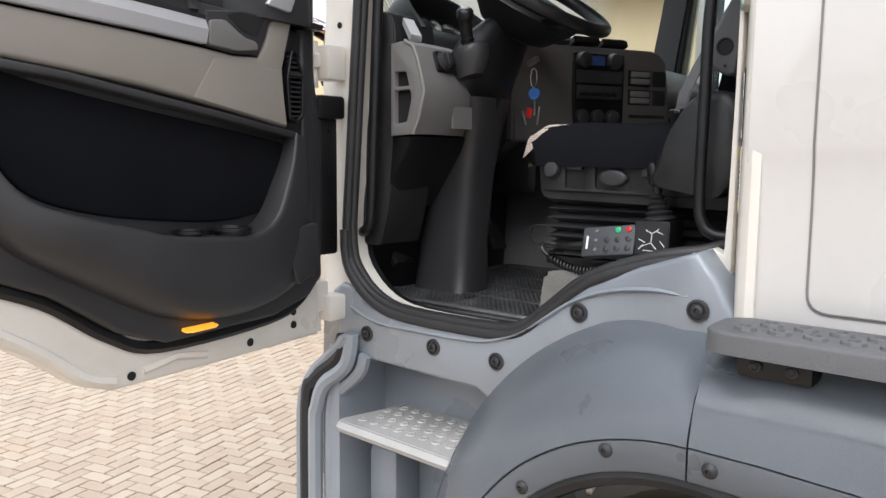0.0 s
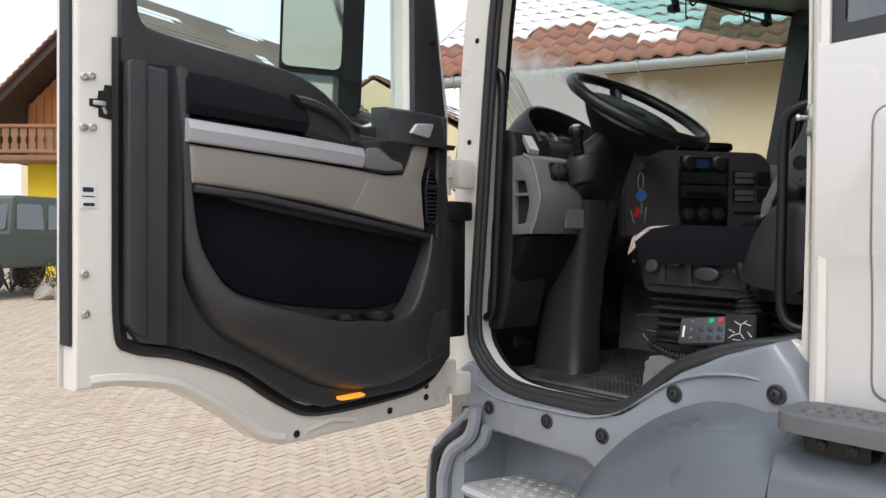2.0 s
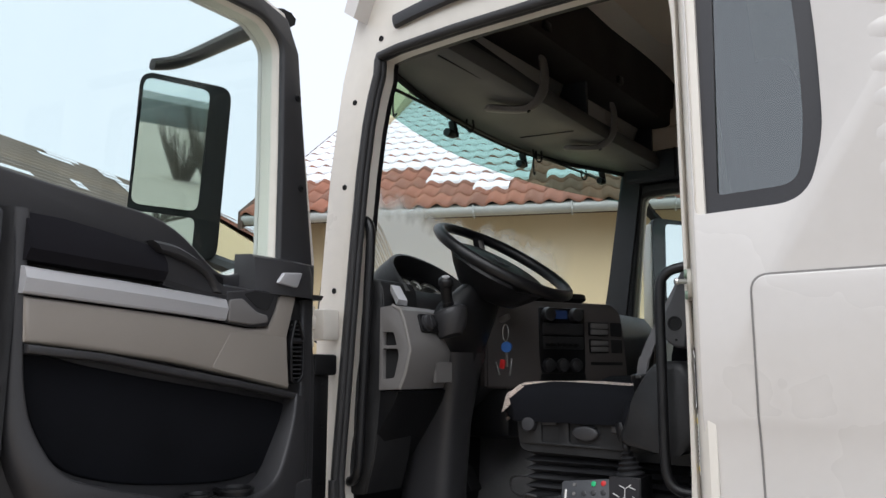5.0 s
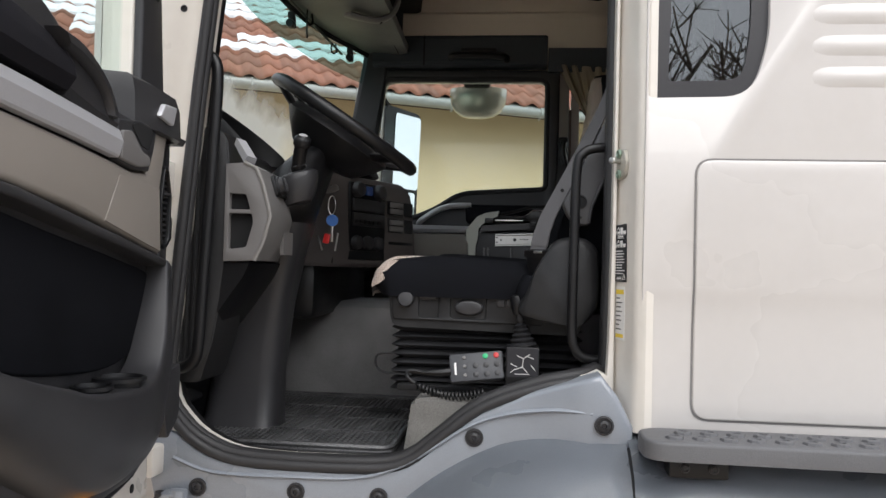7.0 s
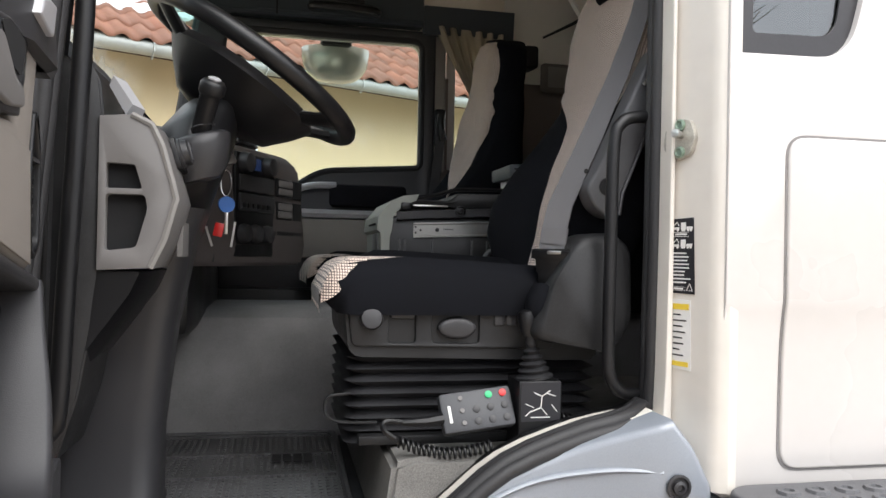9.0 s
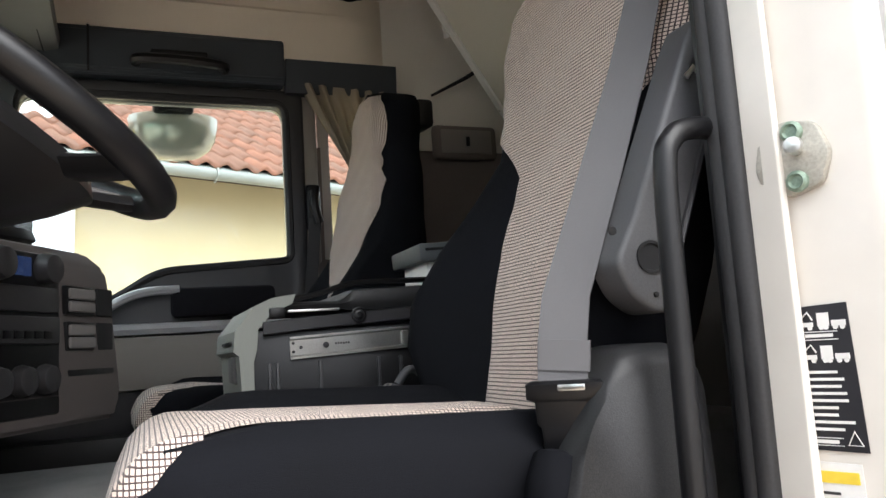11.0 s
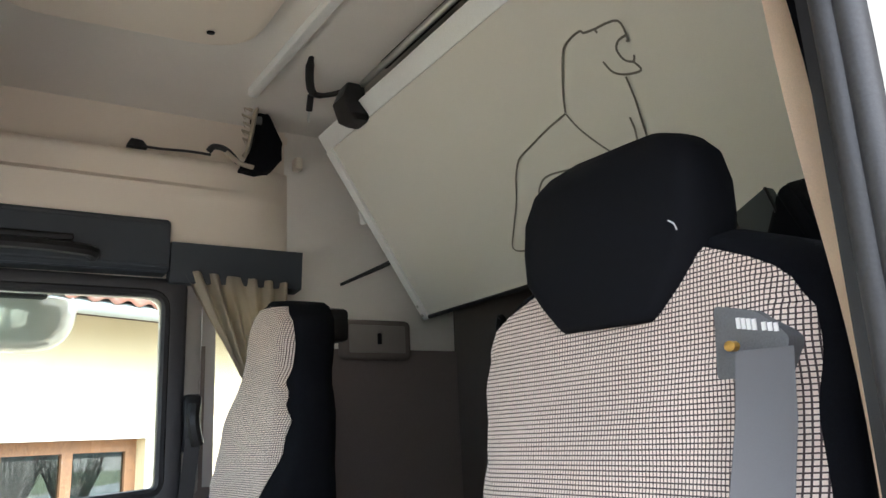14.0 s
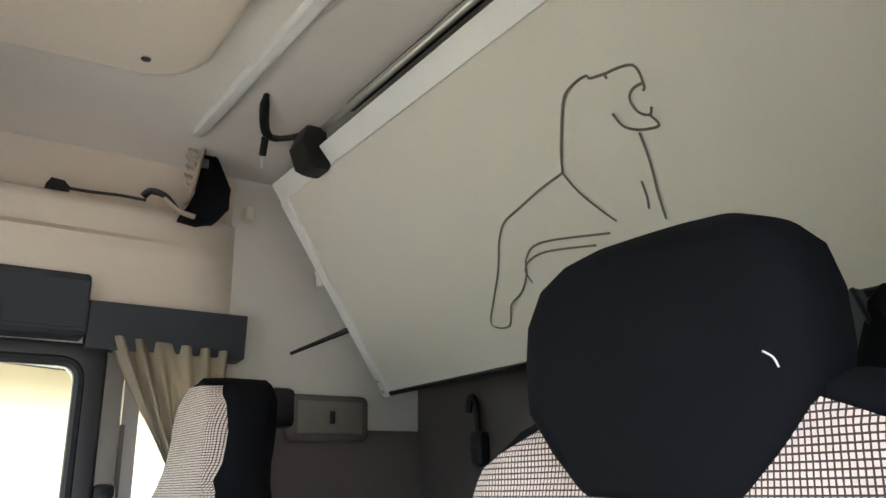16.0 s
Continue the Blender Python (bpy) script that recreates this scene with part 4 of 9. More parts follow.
# flat cover near the hinge below the pocket
bm = B()
slab(bm, rounded([(0.10, 1.235), (0.165, 1.20), (0.205, 1.30), (0.19, 1.335), (0.10, 1.345)], 0.012, 3), 0.08, 0.1235, (), 0.003)
dpart("corner_flap", bm, DARK, door)
# fabric field
bm = B()
field = smooth_line([(0.850, 1.640, 0), (0.835, 1.545, 0), (0.770, 1.440, 0), (0.66, 1.395, 0), (0.50, 1.370, 0), (0.32, 1.360, 0), (0.20, 1.385, 0), (0.150, 1.44, 0), (0.135, 1.52, 0), (0.30, 1.555, 0), (0.55, 1.592, 0), (0.72, 1.620, 0)], 4, True)
slab(bm, [(p[0], p[1]) for p in field], 0.055, 0.068, (), 0.006)
dpart("cloth_field", bm, CLOTH, door, "black cloth door field")
# taupe band, silver strip, dark ledge between them
bm = B()
band = [(0.866, 1.659), (0.79, 1.654), (0.70, 1.646), (0.542, 1.629), (0.433, 1.612), (0.30, 1.590), (0.169, 1.566), (0.180, 1.698), (0.150, 1.803), (0.214, 1.803), (0.236, 1.75), (0.255, 1.716), (0.32, 1.712), (0.387, 1.718), (0.55, 1.728), (0.68, 1.734), (0.872, 1.742)]
slab(bm, band, 0.058, 0.098, (), 0.010)
dpart("taupe_band", bm, TAUPE, door, "taupe plastic band")
bm = B()
slab(bm, [(0.860, 1.640), (0.70, 1.627), (0.55, 1.604), (0.36, 1.576), (0.14, 1.540), (0.14, 1.556), (0.36, 1.592), (0.55, 1.620), (0.70, 1.643), (0.862, 1.657)], 0.055, 0.104, (), 0.006)
dpart("dark_ledge", bm, DARK, door)
bm = B()
slab(bm, [(0.174, 1.572), (0.36, 1.604), (0.430, 1.617), (0.377, 1.699), (0.345, 1.703), (0.190, 1.694)], 0.0975, 0.0995, (), 0.001)
dpart("flap", bm, TAUPE, door, "small taupe cover flap")
bm = B()
loft(bm, [[(u, 0.088, z0), (u, 0.103, z0), (u, 0.106, z0 + 0.004), (u, 0.112, z0 + 0.55 * (z1 - z0)), (u, 0.104, z1 - 0.003), (u, 0.098, z1), (u, 0.088, z1)] for u, z0, z1 in ((0.880, 1.746, 1.795), (0.799, 1.743, 1.792), (0.683, 1.738, 1.789), (0.554, 1.733, 1.783), (0.400, 1.725, 1.775))])
dpart("silver_strip", bm, SILVER, door, "silver-grey strip", 15)
# finger tray beyond the strip's end
bm = B()
slab(bm, [(0.397, 1.722), (0.321, 1.715), (0.257, 1.720), (0.236, 1.76), (0.222, 1.806), (0.30, 1.806), (0.398, 1.792)], 0.085, 0.102, (), 0.003)
dpart("tray_face", bm, DARK, door)
# the finger hollow's shade, put in as a near-black slab
bm = B()
slab(bm, rounded([(0.345, 1.792), (0.300, 1.762), (0.262, 1.758), (0.240, 1.798), (0.31, 1.802)], 0.008, 3), 0.1015, 0.1035)
dpart("finger_hollow_shade", bm, HOLE, door)
bm = B()
slab(bm, rounded([(0.396, 1.724), (0.392, 1.774), (0.352, 1.780), (0.302, 1.750), (0.268, 1.746), (0.262, 1.728), (0.32, 1.720)], 0.008, 3), 0.100, 0.108, (), 0.003)
dpart("strip_end", bm, GREYTRIM, door)
# padded upper ledge
bm = B()
loft(bm, [[(u, 0.045, z0), (u, 0.100, z0), (u, 0.112, z0 + 0.02), (u, 0.108, (z0 + z1) / 2), (u, 0.085, z1 - 0.008), (u, 0.050, z1)] for u, z0, z1 in ((0.878, 1.806, 1.902), (0.80, 1.804, 1.902), (0.70, 1.800, 1.892), (0.62, 1.798, 1.882), (0.575, 1.797, 1.876))])
dpart("arm_pad", bm, VELOUR, door, "black padded arm ledge")
bm = B()
loft(bm, [[(u, 0.045, z0), (u, 0.095, z0), (u, 0.102, z0 + 0.012), (u, 0.095, z1 - 0.01), (u, 0.060, z1)] for u, z0, z1 in ((0.575, 1.790, 1.868), (0.48, 1.776, 1.845), (0.40, 1.77, 1.815), (0.28, 1.790, 1.812), (0.16, 1.80, 1.818), (0.05, 1.80, 1.815))])
dpart("ledge", bm, DARK, door)
bm = B()
po = smooth_line([(0.612, 1.881, 0), (0.555, 1.878, 0), (0.503, 1.861, 0), (0.458, 1.838, 0), (0.424, 1.806, 0), (0.416, 1.788, 0)], 4)
pi_ = smooth_line([(0.592, 1.858, 0), (0.547, 1.853, 0), (0.497, 1.838, 0), (0.463, 1.820, 0), (0.446, 1.800, 0), (0.442, 1.788, 0)], 4)
loft(bm, [[(a.x, 0.080, a.y), (a.x, 0.102, a.y), (a.x * 0.7 + b.x * 0.3, 0.112, a.y * 0.7 + b.y * 0.3), (a.x * 0.2 + b.x * 0.8, 0.112, a.y * 0.2 + b.y * 0.8), (b.x, 0.106, b.y), (b.x, 0.080, b.y)] for a, b in zip(po, pi_)])
dpart("pull_handle", bm, DARK, door, "dark grey door pull", 50)
# shade behind the door pull, drawn as a flat black sheet
bm = B()
sheet(bm, lambda u, v: (0.57 - 0.17 * u, 0.090, 1.80 + (0.06 - 0.035 * u) * v), 4, 2)
dpart("pull_hollow_shade", bm, BLACK, door)
# vent near the hinge
bm = B()
VENT = [(0.168, 1.677), (0.152, 1.743), (0.136, 1.745), (0.110, 1.688), (0.113, 1.592), (0.137, 1.576), (0.161, 1.585)]
slab(bm, rounded(VENT, 0.008, 3), 0.055, 0.097, [rounded([(0.138 + (u - 0.138) * 0.74, 1.66 + (z - 1.66) * 0.90) for u, z in VENT], 0.006, 3)], 0.003)
vent = dpart("vent", bm, BLACK, door, "black window vent")
for i in range(13):
    z = 1.592 + i * 0.0112
    bm = B()
    box(bm, (0.118, 0.082, z), (0.160, 0.090, z + 0.004))
    dpart("slat", bm, DARK, vent)
bm = B()
box(bm, (0.114, 0.086, 1.687), (0.164, 0.0965, 1.692))
dpart("crossbar", bm, DARK, vent)
# corner cover with the tweeter
bm = B()
loft(bm, [[(0.085, 0.03, z), (0.088, 0.098 - d, z), (0.115, 0.112 - d, z), (0.24, 0.110 - d, z), (0.295, 0.088 - d * 0.5, z), (0.31, 0.03, z)] for z, d in ((1.800, 0.0), (1.86, 0.004), (1.888, 0.014), (1.897, 0.035))])
dpart("corner_cover", bm, DARK, door)
bm = B()
slab(bm, rounded([(0.244, 1.828), (0.220, 1.856), (0.153, 1.862), (0.171, 1.821)], 0.006, 2), 0.100, 0.1165, (), 0.003)
dpart("light_switch_plate", bm, SILVER, door, "shiny silver corner plate")
bm = B()
slab(bm, [(0.045, 1.20), (0.095, 1.20), (0.095, 1.90), (0.045, 1.90)], 0.028, 0.070, (), 0.015)
dpart("hinge_side_cover", bm, DARK, door)
# amber courtesy light
bm = B()
loft(bm, [[(u, 0.060, 1.134), (u, 0.076 + d, 1.133), (u, 0.081 + d, 1.138), (u, 0.060, 1.141)] for u, d in ((0.368, 0.0), (0.38, 0.006), (0.44, 0.008), (0.448, 0.0))])
dpart("courtesy_light", bm, AMBER, door, "lit amber courtesy light")

# ---- driver's mirror on its arm ----
bm = B()
arm = smooth_line([(-1.50, 1.19, 2.60), (-1.58, 1.21, 2.62), (-1.68, 1.16, 2.575), (-1.76, 1.05, 2.49), (-1.775, 0.97, 2.455)], 6)
tube(bm, arm, [0.045 - 0.001 * i for i in range(len(arm))], 10, False, 0.6, (0, 0, 1))
mirror_arm = part("mirror_arm", bm, BLACK, truck, "black mirror arm")
bm = B()
tube(bm, smooth_line([(-1.52, 1.20, 1.86), (-1.62, 1.21, 1.88), (-1.76, 1.17, 1.93)], 4), 0.022, 8)
part("lower_arm", bm, BLACK, mirror_arm, "black lower arm")


def mirror_body(at, turn, big, small, glassmat=MIRROR, tilt=Matrix()):
    """A tall housing with a large and a small mirror."""
    m = Matrix.Translation(at) @ turn
    bm = B()
    w, h = big
    loft(bm, [[(d, y, z) for y, z in rounded([(-w - 0.006 - 0.9 * d, -h - s), (w + 0.075 - s, -h - s), (w + 0.075 - s, h + 0.03 - s), (-w - 0.006 - 0.9 * d, h + 0.02 - s)], 0.04, 5)] for d, s in ((0.0, 0.0), (-0.03, 0.0), (-0.07, 0.014), (-0.09, 0.05))])
    body = part("mirror_housing", bm, BLACK, truck, "black mirror housing", 50, turn=m)
    bm = B()
    plate(bm, rounded([(-w, -h + 2 * small + 0.01), (w, -h + 2 * small + 0.01), (w, h), (-w, h)], 0.025, 5), "x", 0.001, 0.005)
    part("mirror_glass", bm, glassmat, body, "large mirror glass", turn=m @ tilt)
    bm = B()
    plate(bm, rounded([(-w + 0.02, -h + 0.01), (w, -h + 0.01), (w, -h + 2 * small - 0.008), (-w + 0.02, -h + 2 * small - 0.008)], 0.02, 5), "x", 0.001, 0.005)
    part("wide_mirror_glass", bm, glassmat, body, "small wide-angle mirror glass", turn=m)
    bm = B()
    box(bm, (-0.09, w + 0.06, -h + 0.0), (-0.012, w + 0.082, h + 0.0), 0.012)
    part("housing_edge", bm, WHITE, body, "pale housing edge", turn=m)
    return body


eye0 = Vector((0.15, -0.15, 1.56))
at = Vector((-1.735, 1.01, 2.155))
facing = ((eye0 - at).normalized() + Vector((0.93, -0.37, 0.0)).normalized()).normalized()
yaw, pit = math.atan2(facing.y, facing.x), math.asin(facing.z)
mirror_body(at, Matrix.Rotation(yaw * 0.55, 4, "Z") @ Matrix.Rotation(-pit * 0.8, 4, "Y"), (0.088, 0.235), 0.06, tilt=Matrix.Translation((0.012, 0, 0)) @ Matrix.Rotation(radians(-5), 4, "Z") @ Matrix.Rotation(radians(3), 4, "Y"))
# passenger's mirror, mirrored to the other side
bm = B()
arm = smooth_line([(-1.42, 3.60, 2.56), (-1.46, 3.68, 2.55), (-1.46, 3.78, 2.50), (-1.42, 3.84, 2.43)], 6)
tube(bm, arm, 0.030, 8, False, 0.6, (0, 0, 1))
part("mirror_arm", bm, BLACK, truck, "black mirror arm")
mirror_body(Vector((-1.314, 3.87, 2.115)), Matrix.Rotation(radians(-32), 4, "Z") @ Matrix.Rotation(radians(2), 4, "Y") @ Matrix.Diagonal((1, -1, 1, 1)), (0.106, 0.285), 0.078)
# round kerb mirror above the passenger's window
bm = B()
rings = []
for z, r in ((2.507, 0.90), (2.510, 0.985), (2.503, 1.0), (2.470, 0.985), (2.430, 0.93), (2.395, 0.80), (2.370, 0.58), (2.360, 0.30), (2.358, 0.05)):
    rings.append([(-0.915 + 0.152 * r * math.cos(t * math.pi / 14), 3.73 + 0.09 * r * math.sin(t * math.pi / 14), z) for t in range(28)])
loft(bm, rings)
# pale tone puts the house wall's reflection into the shell's colour
kerb = part("kerb_mirror", bm, material("wall_reflection_shell", (0.62, 0.60, 0.53), 0.12, metal=0.35, vary=0.05, stain=4, grain=90, bump=0.0), truck, "bowl-shaped kerb mirror, the pale wall's reflection put into its colour", 60)
bm = B()
box(bm, (-0.985, 3.60, 2.500), (-0.850, 3.79, 2.545), 0.015)
part("mirror_foot", bm, BLACK, kerb)

# ================= inside the cab =================
LINED[0] = True
bm = B()
box(bm, (-1.66, 1.50, 1.04), (0.50, 3.555, 1.092))
part("cab_floor", bm, RUBBER, truck, "black cab floor")
# threshold with ridges
bm = B()
box(bm, (-1.42, 1.478, 1.075), (-0.98, 1.575, 1.100), 0.008)
for i in range(5):
    tube(bm, [(-1.38, 1.495 + i * 0.016, 1.101), (-1.02, 1.495 + i * 0.016, 1.101)], 0.004, 6)
thr = part("threshold", bm, RUBBER, truck, "black ridged threshold")
bm = B()
for i in range(4):
    box(bm, (-1.30 + i * 0.045, 1.505, 1.1045), (-1.265 + i * 0.045, 1.52, 1.106))
part("worn_lettering", bm, ZINC, thr, "worn pale lettering as plain bars")
# raised platform under the driver's seat
bm = B()
loft(bm, [[(-0.955, y, 1.09), (0.48, y, 1.09), (0.48, y, 1.245), (-0.90, y, 1.245), (-0.935, y, 1.235)] for y in (1.545, 1.62, 2.38)])
bmesh.ops.bevel(bm, geom=bm.edges[:], offset=0.01, segments=2, affect="EDGES", clamp_overlap=True)
part("seat_platform", bm, DUSTCARPET, truck, "dusty grey carpet on the seat platform")
# engine tunnel
bm = B()
loft(bm, [[(x, 2.38, 1.09), (x, 2.40, 1.36), (x, 2.43, 1.41), (x, 2.50, 1.43), (x, 2.92, 1.43), (x, 2.98, 1.38), (x, 3.0, 1.09)] for x in (-1.66, -1.0, 0.48)])
part("engine_tunnel", bm, CARPET, truck, "dark grey carpeted engine tunnel", 30)
# floor mat with its ribs
mat_ = root("floor_mat", (-1.28, 1.95, 1.092), "dusty black rubber floor mat in the footwell", "floor mat")
bm = B()
plate(bm, rounded([(-1.63, 1.59), (-0.985, 1.585), (-0.975, 2.36), (-1.60, 2.37)], 0.04, 4), "z", 1.0925, 1.102, (), 0.003)
part("mat_sheet", bm, MAT, mat_)
bm = B()
for i in range(40):
    x = -1.60 + i * 0.0155
    if abs(x + 1.29) > 0.012:
        for j in range(34):
            y = 1.625 + j * 0.0207
            box(bm, (x, y, 1.1015), (x + 0.0075, y + 0.0150, 1.1065))
for y in (1.61, 1.78, 1.96, 2.14, 2.335):
    box(bm, (-1.61, y, 1.1015), (-1.0, y + 0.012, 1.109))
tagged(part("ribs", bm, MAT, mat_, "close rubber ribs"), kind="stuff")
bm = B()
for i in range(4):
    box(bm, (-1.14 + i * 0.024, 2.06, 1.108), (-1.12 + i * 0.024, 2.13, 1.110))
part("logo_field", bm, BLACK, mat_, "black field in the mat")
bm = B()
tube(bm, rounded([(-1.625, 1.595), (-0.99, 1.59), (-0.98, 2.355), (-1.595, 2.365)], 0.04, 4) and [(x, y, 1.108) for x, y in rounded([(-1.625, 1.595), (-0.99, 1.59), (-0.98, 2.355), (-1.595, 2.365)], 0.04, 4)], 0.007, 6, True)
part("mat_edge", bm, MAT, mat_, "raised mat edge")

# ---- dashboard ----
bm = B()
rings = []
for y in (1.58, 1.62, 2.10, 2.18, 2.55, 2.9, 3.3, 3.46, 3.505):
    f = -1.44 if y < 2.12 else -1.30
    s = 0.02 if y in (1.58, 3.505) else 0.0
    xf = screen((y - 1.5) / 2.03, 0.1)[0] + 0.03
    low = 1.50 if y < 2.12 else 1.56
    rings.append([(xf, y, 1.45), (xf, y, 1.845 - s), (xf + 0.06, y, 1.868 - s), (f - 0.10, y, 1.885 - s), (f - 0.03, y, 1.872 - s), (f, y, 1.835 - s), (f + 0.012, y, 1.75), (f + 0.005, y, low + 0.06), (f - 0.03, y, low), (f - 0.2, y, 1.45)])
loft(bm, rings)
dash = part("dashboard", bm, DARK, truck, "dark grey plastic dashboard", 40)
bm = B()
loft(bm, [[(x, 2.15, 1.565), (x, 3.5, 1.565), (x, 3.5, 1.585), (x, 2.15, 1.585)] for x in (-1.45, -1.285)])
part("lower_edge", bm, BLACK, dash)
# heater box below the dashboard
bm = B()
box(bm, (-1.62, 2.12, 1.38), (-1.33, 3.0, 1.57), 0.04)
part("heater_box", bm, BLACK, dash, "black heater box")
# end by the door with its ducts
bm = B()
loft(bm, [[(-1.545, 1.535, z), (-1.52 + d, 1.528, z), (-1.425 + d, 1.528, z), (-1.402 + d, 1.540, z), (-1.40 + d, 1.70, z), (-1.60, 1.70, z)] for z, d in ((1.26, -0.06), (1.36, -0.03), (1.55, 0.0), (1.78, 0.0), (1.855, -0.008), (1.880, -0.022), (1.888, -0.045))])
bmesh.ops.bevel(bm, geom=bm.edges[:], offset=0.008, segments=2, affect="EDGES", clamp_overlap=True)
part("dash_end", bm, DUSTY, dash, "dusty black dashboard end")
bm = B()
for x in (-1.508, -1.494, -1.480):
    tube(bm, [(x, 1.527, 1.30), (x + 0.004, 1.525, 1.60), (x + 0.006, 1.527, 1.875)], 0.0055, 6)
part("pleated_seal", bm, RUBBER, dash, "pleated rubber at the pillar")
# switch panel: its flank carries the duct, its face turns to the driver
FLANK = [(-1.407, 1.558), (-1.330, 1.562), (-1.326, 1.572), (-1.310, 1.606), (-1.293, 1.672), (-1.300, 1.700), (-1.316, 1.755), (-1.332, 1.788), (-1.362, 1.802), (-1.407, 1.798)]
HOLE_A = rounded([(-1.396, 1.686), (-1.342, 1.686), (-1.354, 1.724), (-1.396, 1.726)], 0.004, 2)
HOLE_B = rounded([(-1.396, 1.588), (-1.350, 1.594), (-1.334, 1.654), (-1.338, 1.677), (-1.396, 1.677)], 0.006, 2)
bm = B()
plate(bm, FLANK, "y", 1.545, 1.528, [HOLE_A, HOLE_B], 0.004, 2)
sw = part("switch_panel", bm, GREYTRIM, dash, "taupe switch panel")
bm = B()
plate(bm, FLANK, "y", 1.60, 1.5455, (), 0)
part("duct_back", bm, HOLE, sw, "black air duct behind the panel")
bm = B()
fold = [(1.528, 0.0), (1.533, 0.004), (1.60, 0.010), (1.70, 0.004), (1.752, -0.010), (1.758, -0.05)]
loft(bm, [[(x + o, y, z) for x, z in FLANK[1:9]] for y, o in fold], False, False)
part("panel_face", bm, GREYTRIM, sw, "taupe panel face towards the driver", 30)
bm = B()
tube(bm, [(x + 0.002, 1.5275, z) for x, z in FLANK[1:9]], 0.0055, 6, False, 0.6, (0, 1, 0))
part("panel_lip", bm, material("light_taupe_lip", (0.20, 0.19, 0.18), 0.45, vary=0.06, stain=4, grain=700, bump=0.06), sw, "lighter rounded panel edge")
bm = B()
tilt = Matrix.Translation((-1.302, 1.640, 1.752)) @ Matrix.Rotation(radians(-17), 4, "Y")
plate(bm, rounded([(-0.056, -0.028), (0.056, -0.028), (0.056, 0.028), (-0.056, 0.028)], 0.010, 3), "x", -0.004, 0.004, (), 0.002)
light_sw = part("light_switch", bm, BLACK, sw, "black light switch panel", turn=tilt)
bm = B()
lathe(bm, [(0.026, 0), (0.026, 0.004), (0.022, 0.006), (0.021, 0.015), (0.017, 0.017)], (0.004, -0.026, 0.0), (1, 0, 0), 20)
box(bm, (0.018, -0.029, -0.016), (0.024, -0.023, 0.016), 0.002)
part("knob", bm, DARK, light_sw, "round switch", turn=tilt)
for q in (0.012, 0.036):
    bm = B()
    lathe(bm, [(0.010, 0), (0.010, 0.006), (0.008, 0.007)], (0.004, q, 0.0), (1, 0, 0), 12)
    part("dimmer_wheel", bm, BLACK, light_sw, "small dimmer wheel", turn=tilt)
bm = B()
loft(bm, [[(x, y, z) for y, z in ((1.655, 1.58), (1.735, 1.58), (1.735, 1.640), (1.655, 1.640))] for x in (-1.305, -1.2955)])
part("flap", bm, GREYTRIM, sw, "small flap")
bm = B()
loft(bm, [[(-1.44 - d, 1.535, z), (-1.345 - d * 1.3, 1.540, z), (-1.330 - d * 1.3, 1.575, z), (-1.335 - d * 1.3, 1.76, z), (-1.44 - d, 1.76, z)] for z, d in ((1.36, 0.10), (1.44, 0.055), (1.52, 0.012), (1.556, 0.0))])
part("lower_cover", bm, BLACK, dash, "black lower cover")
# bright edge of the demister vent above the switch panel
bm = B()
loft(bm, [[(-1.395 + 0.030 * t, 1.560, 1.868 - 0.045 * t), (-1.380 + 0.030 * t, 1.585, 1.864 - 0.045 * t), (-1.384 + 0.026 * t, 1.592, 1.850 - 0.045 * t), (-1.402 + 0.026 * t, 1.565, 1.852 - 0.045 * t)] for t in (0, 0.5, 1)])
part("vent_blade", bm, SILVER, dash, "bright vent edge")
# instrument hood: a thin visor whose rim slants forward
bm = B()
CY = 1.845
rings = []
for x, w, h, slant in ((-1.62, 0.150, 0.090, 0.02), (-1.52, 0.185, 0.130, 0.08), (-1.42, 0.196, 0.150, 0.155), (-1.405, 0.196, 0.152, 0.165), (-1.398, 0.190, 0.146, 0.165), (-1.405, 0.182, 0.138, 0.16), (-1.50, 0.172, 0.120, 0.085), (-1.60, 0.150, 0.085, 0.02)):
    rings.append([(x - slant * math.sin(a * math.pi / 16), CY - w * math.cos(a * math.pi / 16), 1.858 + h * math.sin(a * math.pi / 16) ** 0.85) for a in range(17)])
V = [[bm.verts.new(p) for p in q] for q in rings]
for a, b in zip(V, V[1:]):
    bridge(bm, a, b, False)
part("instrument_hood", bm, DUSTY, dash, "dusty black instrument hood", 60)
GM = Matrix.Translation((-1.515, CY, 1.852)) @ Matrix.Rotation(radians(-38), 4, "Y")
bm = B()
plate(bm, rounded([(-0.165, -0.06), (0.165, -0.06), (0.165, 0.05), (0.10, 0.105), (-0.10, 0.105), (-0.165, 0.05)], 0.02, 4), "x", -0.02, 0.0)
gauge = part("instrument_panel", bm, BLACK, dash, "black instrument panel", turn=GM)
